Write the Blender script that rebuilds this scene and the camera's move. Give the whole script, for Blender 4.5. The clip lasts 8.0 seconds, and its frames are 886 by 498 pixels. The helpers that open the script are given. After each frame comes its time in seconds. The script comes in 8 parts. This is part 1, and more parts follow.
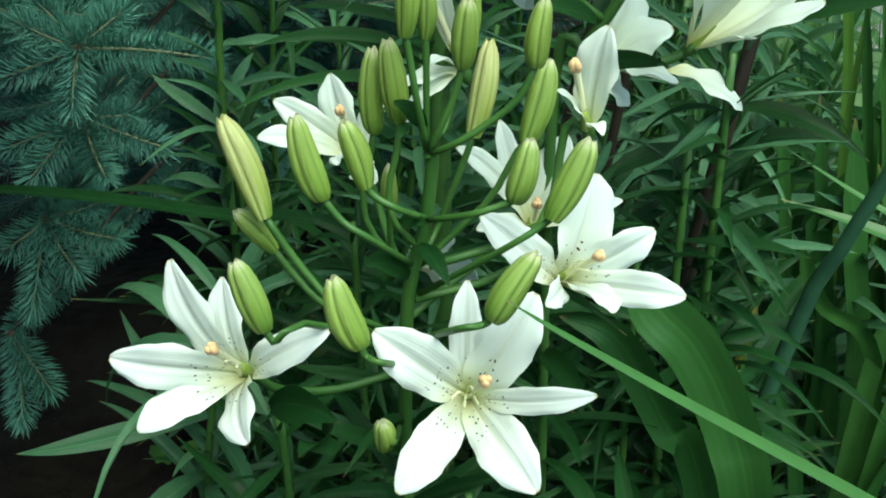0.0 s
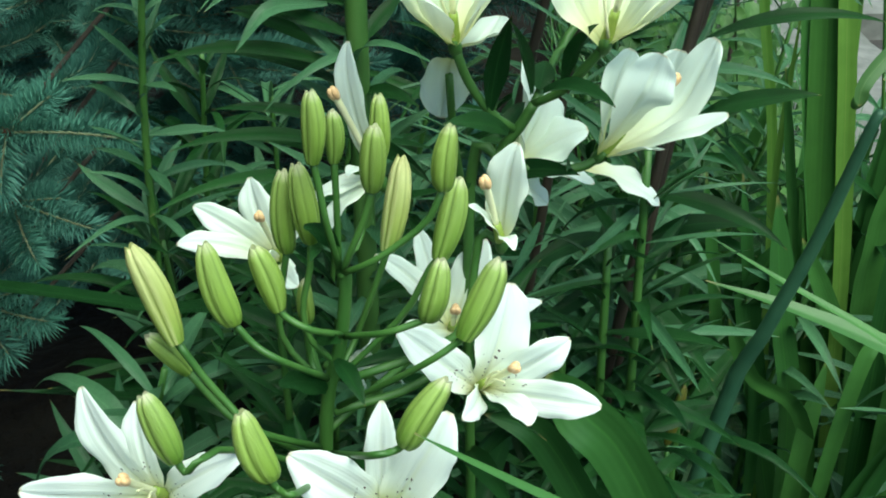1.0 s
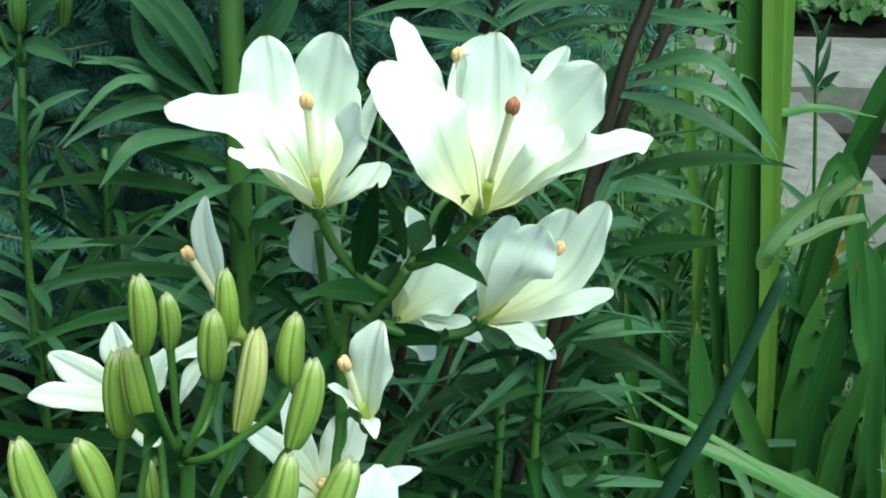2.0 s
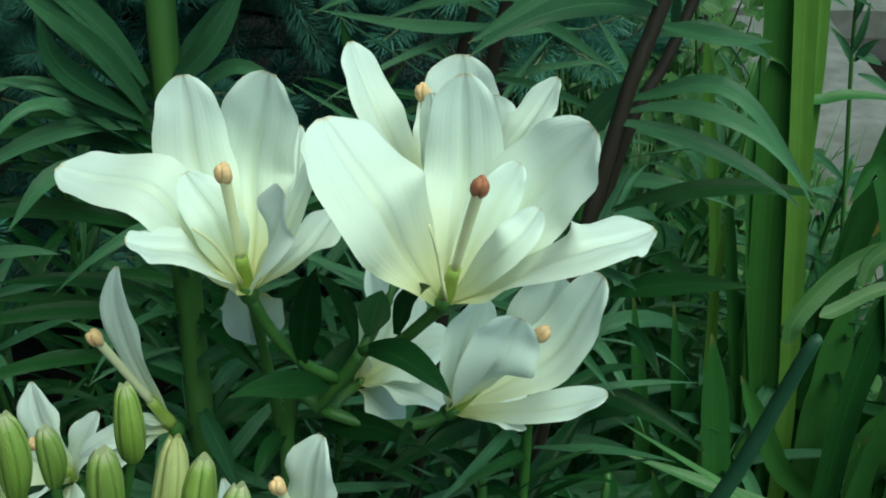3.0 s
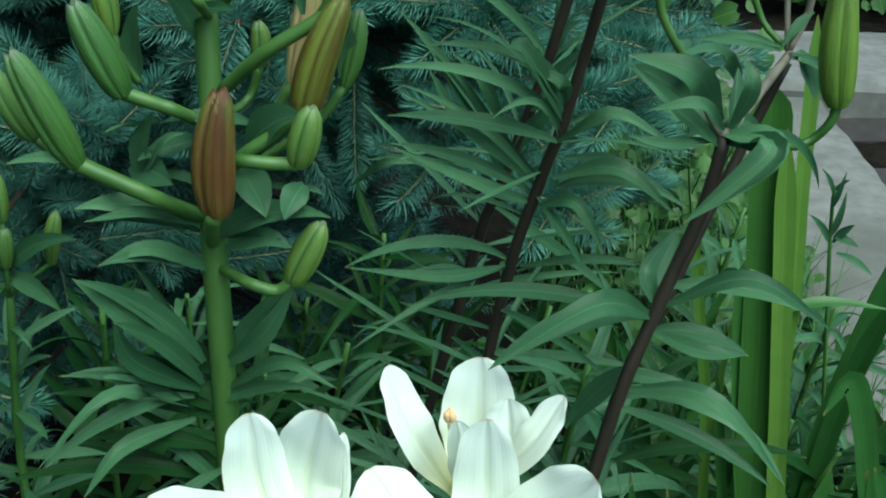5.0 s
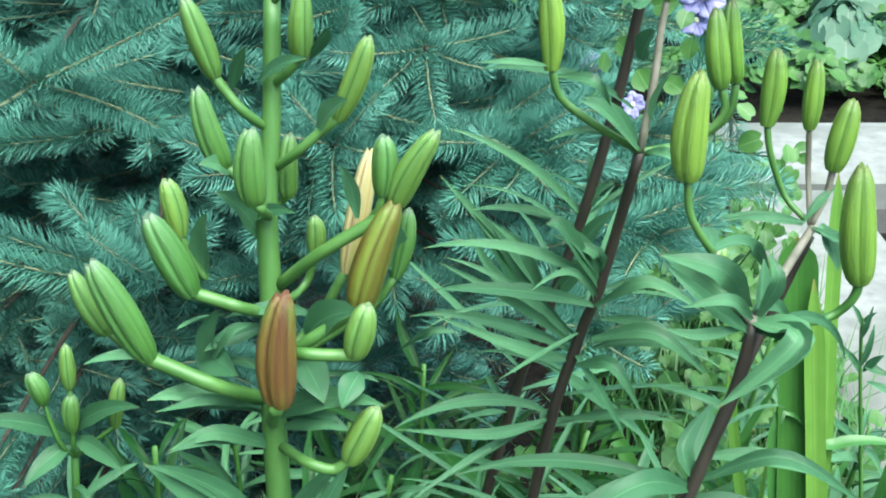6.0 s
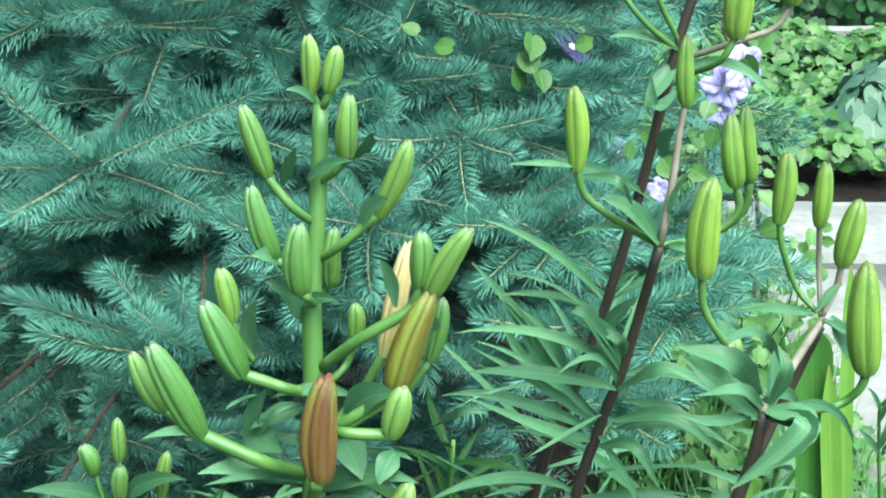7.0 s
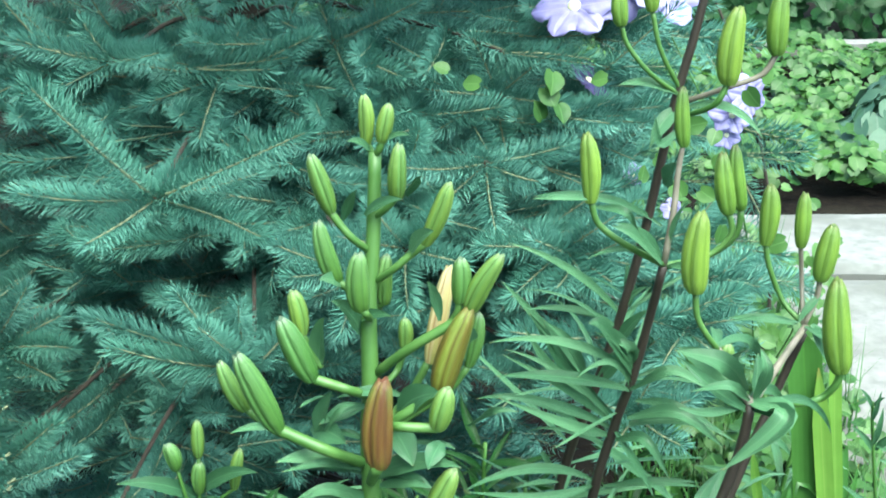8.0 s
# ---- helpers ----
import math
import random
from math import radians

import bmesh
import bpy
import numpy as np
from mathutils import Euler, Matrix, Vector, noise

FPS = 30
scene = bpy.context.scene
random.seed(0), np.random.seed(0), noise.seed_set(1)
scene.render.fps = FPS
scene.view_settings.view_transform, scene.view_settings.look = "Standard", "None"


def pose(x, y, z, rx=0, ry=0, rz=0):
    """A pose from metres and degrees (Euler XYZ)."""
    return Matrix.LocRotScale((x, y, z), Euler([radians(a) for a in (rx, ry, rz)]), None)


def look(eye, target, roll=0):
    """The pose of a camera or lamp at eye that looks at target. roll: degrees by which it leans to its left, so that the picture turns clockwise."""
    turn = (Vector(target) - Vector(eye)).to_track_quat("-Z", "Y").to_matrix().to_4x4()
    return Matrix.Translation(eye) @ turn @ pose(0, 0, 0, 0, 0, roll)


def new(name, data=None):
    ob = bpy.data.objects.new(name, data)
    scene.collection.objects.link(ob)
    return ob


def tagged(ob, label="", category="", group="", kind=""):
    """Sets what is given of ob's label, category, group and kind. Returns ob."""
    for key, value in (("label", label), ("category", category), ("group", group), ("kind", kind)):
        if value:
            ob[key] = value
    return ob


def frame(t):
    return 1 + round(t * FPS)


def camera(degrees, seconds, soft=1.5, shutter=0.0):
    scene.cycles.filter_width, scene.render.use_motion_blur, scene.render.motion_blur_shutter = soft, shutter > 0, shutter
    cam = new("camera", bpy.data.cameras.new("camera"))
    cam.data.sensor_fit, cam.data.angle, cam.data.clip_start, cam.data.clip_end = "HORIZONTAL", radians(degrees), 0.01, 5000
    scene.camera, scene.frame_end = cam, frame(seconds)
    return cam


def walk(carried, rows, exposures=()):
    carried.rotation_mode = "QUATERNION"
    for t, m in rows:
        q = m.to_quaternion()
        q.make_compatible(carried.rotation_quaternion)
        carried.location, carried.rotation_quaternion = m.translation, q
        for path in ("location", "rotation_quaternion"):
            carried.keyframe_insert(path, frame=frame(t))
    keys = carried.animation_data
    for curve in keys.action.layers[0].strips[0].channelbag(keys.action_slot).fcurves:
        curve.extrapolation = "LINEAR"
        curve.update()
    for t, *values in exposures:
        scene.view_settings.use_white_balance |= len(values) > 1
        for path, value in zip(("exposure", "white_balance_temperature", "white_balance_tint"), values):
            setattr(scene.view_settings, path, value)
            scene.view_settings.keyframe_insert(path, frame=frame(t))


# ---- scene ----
cam = camera(42.0, 8.0, soft=1.9)
PATH = [
    (0, (0.006, 0.004, 1.131), (-0.110, 1.744, 0.152), -0.8),
    (0.5, (0.006, 0.015, 1.149), (-0.100, 1.762, 0.182), -0.4),
    (1, (0.028, 0.023, 1.170), (-0.010, 1.797, 0.247), -0.8),
    (1.5, (0.064, 0.056, 1.187), (0.094, 1.862, 0.328), 0.7),
    (1.7, (0.069, 0.065, 1.200), (0.111, 1.880, 0.361), 1.3),
    (2.8, (0.105, 0.236, 1.220), (0.087, 1.979, 0.238), 0.7),
    (3, (0.105, 0.239, 1.232), (0.103, 1.972, 0.232), 1.1),
    (3.5, (0.107, 0.236, 1.254), (0.117, 1.976, 0.266), 1.2),
    (4, (0.096, 0.239, 1.297), (0.134, 1.971, 0.298), 3.7),
    (4.5, (0.085, 0.230, 1.333), (0.132, 1.977, 0.361), 2.9),
    (5, (0.088, 0.228, 1.401), (0.090, 1.987, 0.449), 1.2),
    (5.2, (0.087, 0.228, 1.424), (0.070, 1.992, 0.482), 0.7),
    (6.3, (0.076, 0.207, 1.493), (0.009, 2.046, 0.711), -1.2),
    (6.5, (0.076, 0.200, 1.504), (-0.003, 2.049, 0.745), -1.5),
    (7, (0.077, 0.170, 1.508), (-0.024, 2.035, 0.794), -0.5),
    (7.5, (0.069, 0.154, 1.506), (-0.042, 2.006, 0.759), -0.6),
    (8, (0.075, 0.040, 1.564), (-0.067, 1.912, 0.875), -1.7),
]
EXPOSURES = [(0.0, 0.92, 6450, -16), (1.0, 1.0, 6400, -16), (1.7, 1.05, 6350, -18), (2.8, 0.30, 6250, -25), (4.0, -0.05, 6150, -27), (4.6, 0.16, 6100, -22),
             (5.2, 1.0, 5950, -12), (6.3, 2.3, 6150, -9), (8.0, 2.33, 6200, -9)]
walk(cam, [(t, look(eye, target, roll)) for t, eye, target, roll in PATH], EXPOSURES)

# ---- light: open shade under a bright, thinly clouded sky ----
world = bpy.data.worlds.new("sky")
scene.world = world
world.use_nodes = True
wn = world.node_tree.nodes
sky = wn.new("ShaderNodeTexSky")
sky.sky_type = "NISHITA"
sky.sun_disc = False
sky.sun_elevation, sky.sun_rotation = radians(66), radians(146)
sky.air_density, sky.dust_density, sky.ozone_density = 1.0, 2.5, 1.0
world.node_tree.links.new(sky.outputs["Color"], wn["Background"].inputs["Color"])
wn["Background"].inputs["Strength"].default_value = 0.12
sun = new("sun", bpy.data.lights.new("sun", "SUN"))
sun.data.energy, sun.data.angle, sun.data.color = 2.4, radians(50), (1.0, 0.97, 0.92)
sun.matrix_basis = look((1.6, -1.8, 6.0), (0.0, 0.6, 0.8))


# ---- materials ----
def mat(name):
    m = bpy.data.materials.new(name)
    m.use_nodes = True
    nt = m.node_tree
    return m, nt, nt.nodes["Principled BSDF"], nt.nodes["Material Output"]


def node(nt, kind, **values):
    n = nt.nodes.new(kind)
    for k, v in values.items():
        n.inputs[k].default_value = v
    return n


def ramp(nt, fac, stops):
    r = nt.nodes.new("ShaderNodeValToRGB")
    while len(r.color_ramp.elements) < len(stops):
        r.color_ramp.elements.new(0.5)
    for e, (at, col) in zip(r.color_ramp.elements, stops):
        e.position, e.color = at, (*col, 1)
    nt.links.new(fac, r.inputs["Fac"])
    return r.outputs["Color"]


def blend(nt, fac, a, b, how="MIX"):
    n = nt.nodes.new("ShaderNodeMix")
    n.data_type, n.blend_type = "RGBA", how
    for sock, v in ((n.inputs[0], fac), (n.inputs[6], a), (n.inputs[7], b)):
        if isinstance(v, (int, float)):
            sock.default_value = v
        elif isinstance(v, tuple):
            sock.default_value = (*v, 1)
        else:
            nt.links.new(v, sock)
    return n.outputs[2]


def maths(nt, op, a, b=0.0, clamp=False):
    n = nt.nodes.new("ShaderNodeMath")
    n.operation, n.use_clamp = op, clamp
    for sock, v in zip(n.inputs, (a, b)):
        if isinstance(v, (int, float)):
            sock.default_value = v
        else:
            nt.links.new(v, sock)
    return n.outputs[0]


def noise_tex(nt, scale, detail=4.0, coord="Object", stretch=None):
    tc = nt.nodes.new("ShaderNodeTexCoord")
    n = node(nt, "ShaderNodeTexNoise", Scale=scale, Detail=detail)
    out = tc.outputs[coord]
    if stretch:
        mp = nt.nodes.new("ShaderNodeMapping")
        mp.inputs["Scale"].default_value = stretch
        nt.links.new(out, mp.inputs["Vector"])
        out = mp.outputs["Vector"]
    nt.links.new(out, n.inputs["Vector"])
    return n.outputs["Fac"]


def bumped(nt, b, height, strength, distance):
    n = node(nt, "ShaderNodeBump", Strength=strength, Distance=distance)
    nt.links.new(height, n.inputs["Height"])
    nt.links.new(n.outputs["Normal"], b.inputs["Normal"])


def see_through(nt, b, out, colour, amount):
    """Thin living tissue: part of the light passes through."""
    tr = nt.nodes.new("ShaderNodeBsdfTranslucent")
    if isinstance(colour, tuple):
        tr.inputs["Color"].default_value = (*colour, 1)
    else:
        nt.links.new(colour, tr.inputs["Color"])
    mx = node(nt, "ShaderNodeMixShader", Fac=amount)
    nt.links.new(b.outputs["BSDF"], mx.inputs[1])
    nt.links.new(tr.outputs["BSDF"], mx.inputs[2])
    nt.links.new(mx.outputs["Shader"], out.inputs["Surface"])


def uv_axes(nt):
    uv = nt.nodes.new("ShaderNodeUVMap")
    sep = nt.nodes.new("ShaderNodeSeparateXYZ")
    nt.links.new(uv.outputs["UV"], sep.inputs["Vector"])
    return sep.outputs["X"], sep.outputs["Y"]


def leaf_material(name, dark, light, rib, gloss=0.38, veins=22.0, through_amount=0.16, stripe=0.09, shine=0.40):
    """Leaf with veins along its length; u across, v from base to tip."""
    m, nt, b, out = mat(name)
    u, v = uv_axes(nt)
    oi = nt.nodes.new("ShaderNodeObjectInfo")
    geo = nt.nodes.new("ShaderNodeNewGeometry")
    rnd = maths(nt, "FRACT", maths(nt, "ADD", oi.outputs["Random"], geo.outputs["Random Per Island"]))
    patch = noise_tex(nt, 45.0, 3.0)
    c = blend(nt, rnd, dark, light)
    c = blend(nt, maths(nt, "MULTIPLY", patch, 0.55), c, tuple(x * 0.55 for x in dark))
    wander = maths(nt, "MULTIPLY", noise_tex(nt, 6.0, 2.0), 9.0)
    w = maths(nt, "SINE", maths(nt, "ADD", maths(nt, "MULTIPLY", u, veins * 6.28), wander))
    c = blend(nt, maths(nt, "MULTIPLY", maths(nt, "ADD", w, 1.0), stripe), c, light)
    mid = maths(nt, "SUBTRACT", 1.0, maths(nt, "MULTIPLY", maths(nt, "ABSOLUTE", maths(nt, "SUBTRACT", u, 0.5)), 26.0), True)
    c = blend(nt, maths(nt, "MULTIPLY", mid, 0.6), c, rib)
    tip = maths(nt, "MULTIPLY", maths(nt, "SUBTRACT", v, 0.965, True), 22.0, True)
    c = blend(nt, tip, c, (0.22, 0.17, 0.06))
    nt.links.new(c, b.inputs["Base Color"])
    b.inputs["Roughness"].default_value = gloss
    b.inputs["Specular IOR Level"].default_value = shine
    bumped(nt, b, maths(nt, "ADD", w, maths(nt, "MULTIPLY", patch, 2.0)), 0.40 if stripe > 0.06 else 0.05, 0.0009)
    see_through(nt, b, out, c, through_amount)
    return m


# lily leaf green, partly darkened to hold the shade between the stems
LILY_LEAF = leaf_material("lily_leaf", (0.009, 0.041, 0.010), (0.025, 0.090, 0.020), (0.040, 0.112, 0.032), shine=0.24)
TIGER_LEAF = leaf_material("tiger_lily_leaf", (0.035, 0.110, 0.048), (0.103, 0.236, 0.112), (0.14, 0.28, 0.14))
BLADE = leaf_material("strap_leaf", (0.028, 0.098, 0.022), (0.080, 0.210, 0.044), (0.060, 0.17, 0.034), 0.42, 7.0, 0.14, 0.025)
SPATHE = leaf_material("withered_spathe", (0.065, 0.145, 0.040), (0.120, 0.220, 0.070), (0.17, 0.24, 0.09), 0.5, 6.0, 0.2, 0.03)
BLADE_PALE = leaf_material("striped_strap_leaf", (0.068, 0.180, 0.026), (0.165, 0.300, 0.053), (0.205, 0.320, 0.075), 0.4, 4.0, 0.16, 0.045)
BLADE_MID = leaf_material("broad_strap_leaf", (0.046, 0.138, 0.026), (0.096, 0.225, 0.042), (0.080, 0.20, 0.036), 0.42, 7.0, 0.14, 0.025)
YELLOWED = leaf_material("yellowed_leaf", (0.38, 0.30, 0.06), (0.62, 0.50, 0.13), (0.50, 0.42, 0.11), 0.5, 9.0, 0.14, 0.025)
BED_LEAF = leaf_material("bed_leaf", (0.026, 0.085, 0.016), (0.088, 0.200, 0.040), (0.095, 0.190, 0.052), 0.5, 2.0, 0.3, 0.03)
CLEMATIS_LEAF = leaf_material("clematis_leaf", (0.040, 0.115, 0.026), (0.100, 0.215, 0.050), (0.15, 0.28, 0.09), 0.5, 2.0, 0.3, 0.03)
CABBAGE = leaf_material("cabbage_leaf", (0.045, 0.112, 0.062), (0.075, 0.145, 0.092), (0.14, 0.19, 0.14), 0.55, 2.0, 0.2, 0.02)


def petal_material(name, white, cream, rib_green, speckled):
    """White lily petal: cream throat, faint green rib, dark specks near the throat on some."""
    m, nt, b, out = mat(name)
    u, v = uv_axes(nt)
    oi = nt.nodes.new("ShaderNodeObjectInfo")
    c = ramp(nt, v, [(0.0, rib_green), (0.10, (0.78, 0.77, 0.40)), (0.40, cream), (0.80, white), (0.97, white), (1.0, (0.70, 0.62, 0.46))])
    across = maths(nt, "ABSOLUTE", maths(nt, "SUBTRACT", u, 0.5))
    mid = maths(nt, "SUBTRACT", 1.0, maths(nt, "MULTIPLY", across, 14.0), True)
    fade = maths(nt, "SUBTRACT", 1.0, v, True)
    c = blend(nt, maths(nt, "MULTIPLY", maths(nt, "MULTIPLY", mid, fade), 0.4), c, (0.66, 0.72, 0.36))
    blush = noise_tex(nt, 30.0, 2.0)
    c = blend(nt, maths(nt, "MULTIPLY", maths(nt, "SUBTRACT", blush, 0.42, True), 0.5, True), c, (0.80, 0.80, 0.77))
    edge = maths(nt, "MULTIPLY", maths(nt, "SUBTRACT", across, 0.47, True), 18.0, True)
    c = blend(nt, maths(nt, "MULTIPLY", edge, 0.18), c, (0.70, 0.62, 0.54))
    vein = maths(nt, "SINE", maths(nt, "ADD", maths(nt, "MULTIPLY", u, 95.0), maths(nt, "MULTIPLY", blush, 6.0)))
    if speckled:
        cmb = nt.nodes.new("ShaderNodeCombineXYZ")
        nt.links.new(maths(nt, "MULTIPLY", u, 11.0), cmb.inputs[0])
        nt.links.new(maths(nt, "MULTIPLY", v, 20.0), cmb.inputs[1])
        nt.links.new(maths(nt, "MULTIPLY", oi.outputs["Random"], 37.0), cmb.inputs[2])
        vo = node(nt, "ShaderNodeTexVoronoi", Scale=1.0)
        nt.links.new(cmb.outputs[0], vo.inputs["Vector"])
        dots = maths(nt, "LESS_THAN", vo.outputs["Distance"], 0.20)
        zone = maths(nt, "MULTIPLY", maths(nt, "GREATER_THAN", v, 0.20), maths(nt, "LESS_THAN", v, 0.46))
        zone = maths(nt, "MULTIPLY", zone, maths(nt, "LESS_THAN", across, 0.34))
        c = blend(nt, maths(nt, "MULTIPLY", dots, zone), c, (0.05, 0.008, 0.02))
    nt.links.new(c, b.inputs["Base Color"])
    b.inputs["Roughness"].default_value = 0.48
    b.inputs["Specular IOR Level"].default_value = 0.35
    crease = maths(nt, "MULTIPLY", noise_tex(nt, 55.0, 3.0), 7.0)
    bumped(nt, b, maths(nt, "ADD", vein, crease), 0.09, 0.0006)
    see_through(nt, b, out, c, 0.32)
    return m


PETAL = petal_material("white_petal", (0.84, 0.93, 0.89), (0.84, 0.91, 0.78), (0.42, 0.52, 0.12), False)
PETAL_SPECK = petal_material("speckled_petal", (0.85, 0.92, 0.91), (0.86, 0.92, 0.85), (0.42, 0.50, 0.12), True)


def bud_material(name, stops, seam, stain=None):
    """Bud: colour runs from base to tip, three dark seams between the petals."""
    m, nt, b, out = mat(name)
    u, v = uv_axes(nt)
    oi = nt.nodes.new("ShaderNodeObjectInfo")
    c = ramp(nt, v, stops)
    n = noise_tex(nt, 3.0, 5.0, "Object", (1, 1, 0.25))
    if stain:
        c = blend(nt, maths(nt, "MULTIPLY", maths(nt, "SUBTRACT", n, 0.40, True), 4.0, True), c, stain)
    else:
        c = blend(nt, maths(nt, "MULTIPLY", oi.outputs["Random"], 0.35), c, (0.30, 0.40, 0.06))
    k = maths(nt, "ABSOLUTE", maths(nt, "SUBTRACT", maths(nt, "FRACT", maths(nt, "MULTIPLY", u, 3.0)), 0.5))
    flank = maths(nt, "SUBTRACT", 1.0, maths(nt, "MULTIPLY", maths(nt, "ABSOLUTE", maths(nt, "SUBTRACT", k, 0.13)), 8.0), True)
    streak = noise_tex(nt, 5.0, 4.0, "Object", (1, 1, 0.15))
    c = blend(nt, maths(nt, "MULTIPLY", flank, streak), c, tuple(min(0.7, x * 1.4) for x in stops[2][1]))
    line = maths(nt, "SUBTRACT", 1.0, maths(nt, "MULTIPLY", k, 16.0), True)
    c = blend(nt, maths(nt, "MULTIPLY", line, 0.7), c, seam)
    rib = maths(nt, "MULTIPLY", maths(nt, "SUBTRACT", k, 0.43, True), 14.0, True)
    c = blend(nt, maths(nt, "MULTIPLY", rib, 0.45), c, seam)
    blotch = noise_tex(nt, 2.2, 4.0, "Object", (1, 1, 0.4))
    c = blend(nt, maths(nt, "MULTIPLY", maths(nt, "SUBTRACT", blotch, 0.5, True), 1.6, True), c, tuple(x * 0.55 for x in stops[1][1]))
    nt.links.new(c, b.inputs["Base Color"])
    b.inputs["Roughness"].default_value = 0.42
    b.inputs["Specular IOR Level"].default_value = 0.4
    bumped(nt, b, maths(nt, "ADD", noise_tex(nt, 26.0, 4.0, "Object", (1, 1, 0.2)), n), 0.25, 0.03)
    return m


BUD_GREEN = bud_material("green_bud", [(0.0, (0.101, 0.202, 0.025)), (0.4, (0.202, 0.317, 0.059)), (0.88, (0.248, 0.343, 0.090)), (1.0, (0.506, 0.484, 0.342))], (0.051, 0.092, 0.011))
BUD_YELLOW = bud_material("ripe_bud", [(0.0, (0.18, 0.29, 0.05)), (0.35, (0.36, 0.42, 0.12)), (0.8, (0.52, 0.53, 0.25)), (1.0, (0.46, 0.43, 0.21))], (0.102, 0.136, 0.017))
BUD_TIGER = bud_material("tiger_green_bud", [(0.0, (0.039, 0.108, 0.018)), (0.5, (0.060, 0.149, 0.033)), (0.92, (0.080, 0.171, 0.056)), (1.0, (0.164, 0.210, 0.150))], (0.013, 0.052, 0.009))
BUD_LIME = bud_material("lime_bud", [(0.0, (0.081, 0.171, 0.025)), (0.6, (0.124, 0.226, 0.035)), (0.9, (0.074, 0.137, 0.033)), (1.0, (0.069, 0.066, 0.036))], (0.043, 0.103, 0.010))
BUD_RUST = bud_material("rust_bud", [(0.0, (0.125, 0.095, 0.014)), (0.35, (0.120, 0.066, 0.015)), (0.62, (0.125, 0.092, 0.020)), (0.9, (0.110, 0.135, 0.028)), (1.0, (0.170, 0.070, 0.040))], (0.040, 0.018, 0.010), (0.085, 0.034, 0.014))
BUD_AMBER = bud_material("amber_bud", [(0.0, (0.105, 0.110, 0.014)), (0.4, (0.125, 0.145, 0.020)), (0.9, (0.120, 0.165, 0.030)), (1.0, (0.130, 0.120, 0.041))], (0.046, 0.038, 0.008), (0.100, 0.080, 0.014))
SPATHE_BUD = bud_material("seed_head", [(0.0, (0.07, 0.15, 0.035)), (0.5, (0.11, 0.18, 0.05)), (1.0, (0.15, 0.14, 0.06))], (0.06, 0.05, 0.02))
BUD_PEACH = bud_material("peach_bud", [(0.0, (0.26, 0.20, 0.08)), (0.5, (0.44, 0.30, 0.17)), (1.0, (0.46, 0.36, 0.24))], (0.26, 0.12, 0.05))


def plain_material(name, a, b_col, scale, rough=0.5, bump=0.3, dist=0.001, stretch=None, third=None, shine=0.5):
    m, nt, b, out = mat(name)
    b.inputs["Specular IOR Level"].default_value = shine
    n = noise_tex(nt, scale, 6.0, "Object", stretch)
    c = blend(nt, maths(nt, "MULTIPLY", maths(nt, "SUBTRACT", n, 0.3, True), 2.5, True), a, b_col)
    if third:
        n2 = noise_tex(nt, scale * 0.13, 3.0)
        c = blend(nt, maths(nt, "MULTIPLY", maths(nt, "SUBTRACT", n2, 0.45, True), 5.0, True), c, third)
    nt.links.new(c, b.inputs["Base Color"])
    b.inputs["Roughness"].default_value = rough
    bumped(nt, b, n, bump, dist)
    return m


STEM = plain_material("green_stem", (0.036, 0.108, 0.018), (0.068, 0.160, 0.032), 60.0, 0.5, 0.2, 0.0005, (1, 1, 0.2))
STEM_PALE = plain_material("pale_green_stem", (0.044, 0.116, 0.022), (0.078, 0.165, 0.038), 60.0, 0.5, 0.2, 0.0005, (1, 1, 0.2))
STEM_DARK = plain_material("purple_brown_stem", (0.016, 0.012, 0.009), (0.038, 0.028, 0.020), 90.0, 0.55, 0.4, 0.0008, (1, 1, 0.15))
BLUE_STEM = plain_material("blue_green_stalk", (0.026, 0.083, 0.045), (0.041, 0.112, 0.060), 60.0, 0.5, 0.2, 0.0005)
STEM_MAUVE = plain_material("mauve_stem", (0.121, 0.110, 0.077), (0.187, 0.165, 0.132), 80.0, 0.6, 0.3, 0.0005)
PISTIL = plain_material("pistil", (0.74, 0.74, 0.44), (0.82, 0.80, 0.54), 80.0, 0.4)
OVARY = plain_material("ovary", (0.22, 0.32, 0.05), (0.34, 0.42, 0.09), 90.0, 0.45, 0.3, 0.0005)
STIGMA = plain_material("stigma", (0.66, 0.40, 0.20), (0.80, 0.56, 0.32), 400.0, 0.6, 0.6, 0.0006)
STIGMA_DARK = plain_material("dark_stigma", (0.30, 0.10, 0.06), (0.45, 0.19, 0.10), 400.0, 0.6, 0.6, 0.0006)
WALL = plain_material("dark_wall", (0.055, 0.06, 0.045), (0.085, 0.085, 0.065), 9.0, 0.9, 0.5, 0.01)
# soil colour taken down to near black to hold the shade under the plants
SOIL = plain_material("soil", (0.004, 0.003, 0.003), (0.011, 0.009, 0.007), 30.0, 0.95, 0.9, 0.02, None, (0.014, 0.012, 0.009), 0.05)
CONCRETE = plain_material("concrete", (0.125, 0.122, 0.116), (0.205, 0.200, 0.188), 22.0, 0.9, 0.6, 0.004, None, (0.105, 0.105, 0.092))
DARK_STONE = plain_material("dark_paver", (0.022, 0.019, 0.019), (0.040, 0.034, 0.033), 25.0, 0.9, 0.6, 0.006)
BARK = plain_material("spruce_bark", (0.020, 0.015, 0.011), (0.042, 0.030, 0.022), 60.0, 0.9, 0.8, 0.003)
SCALES = plain_material("bud_scales", (0.060, 0.022, 0.014), (0.12, 0.05, 0.03), 300.0, 0.7, 0.6, 0.001)
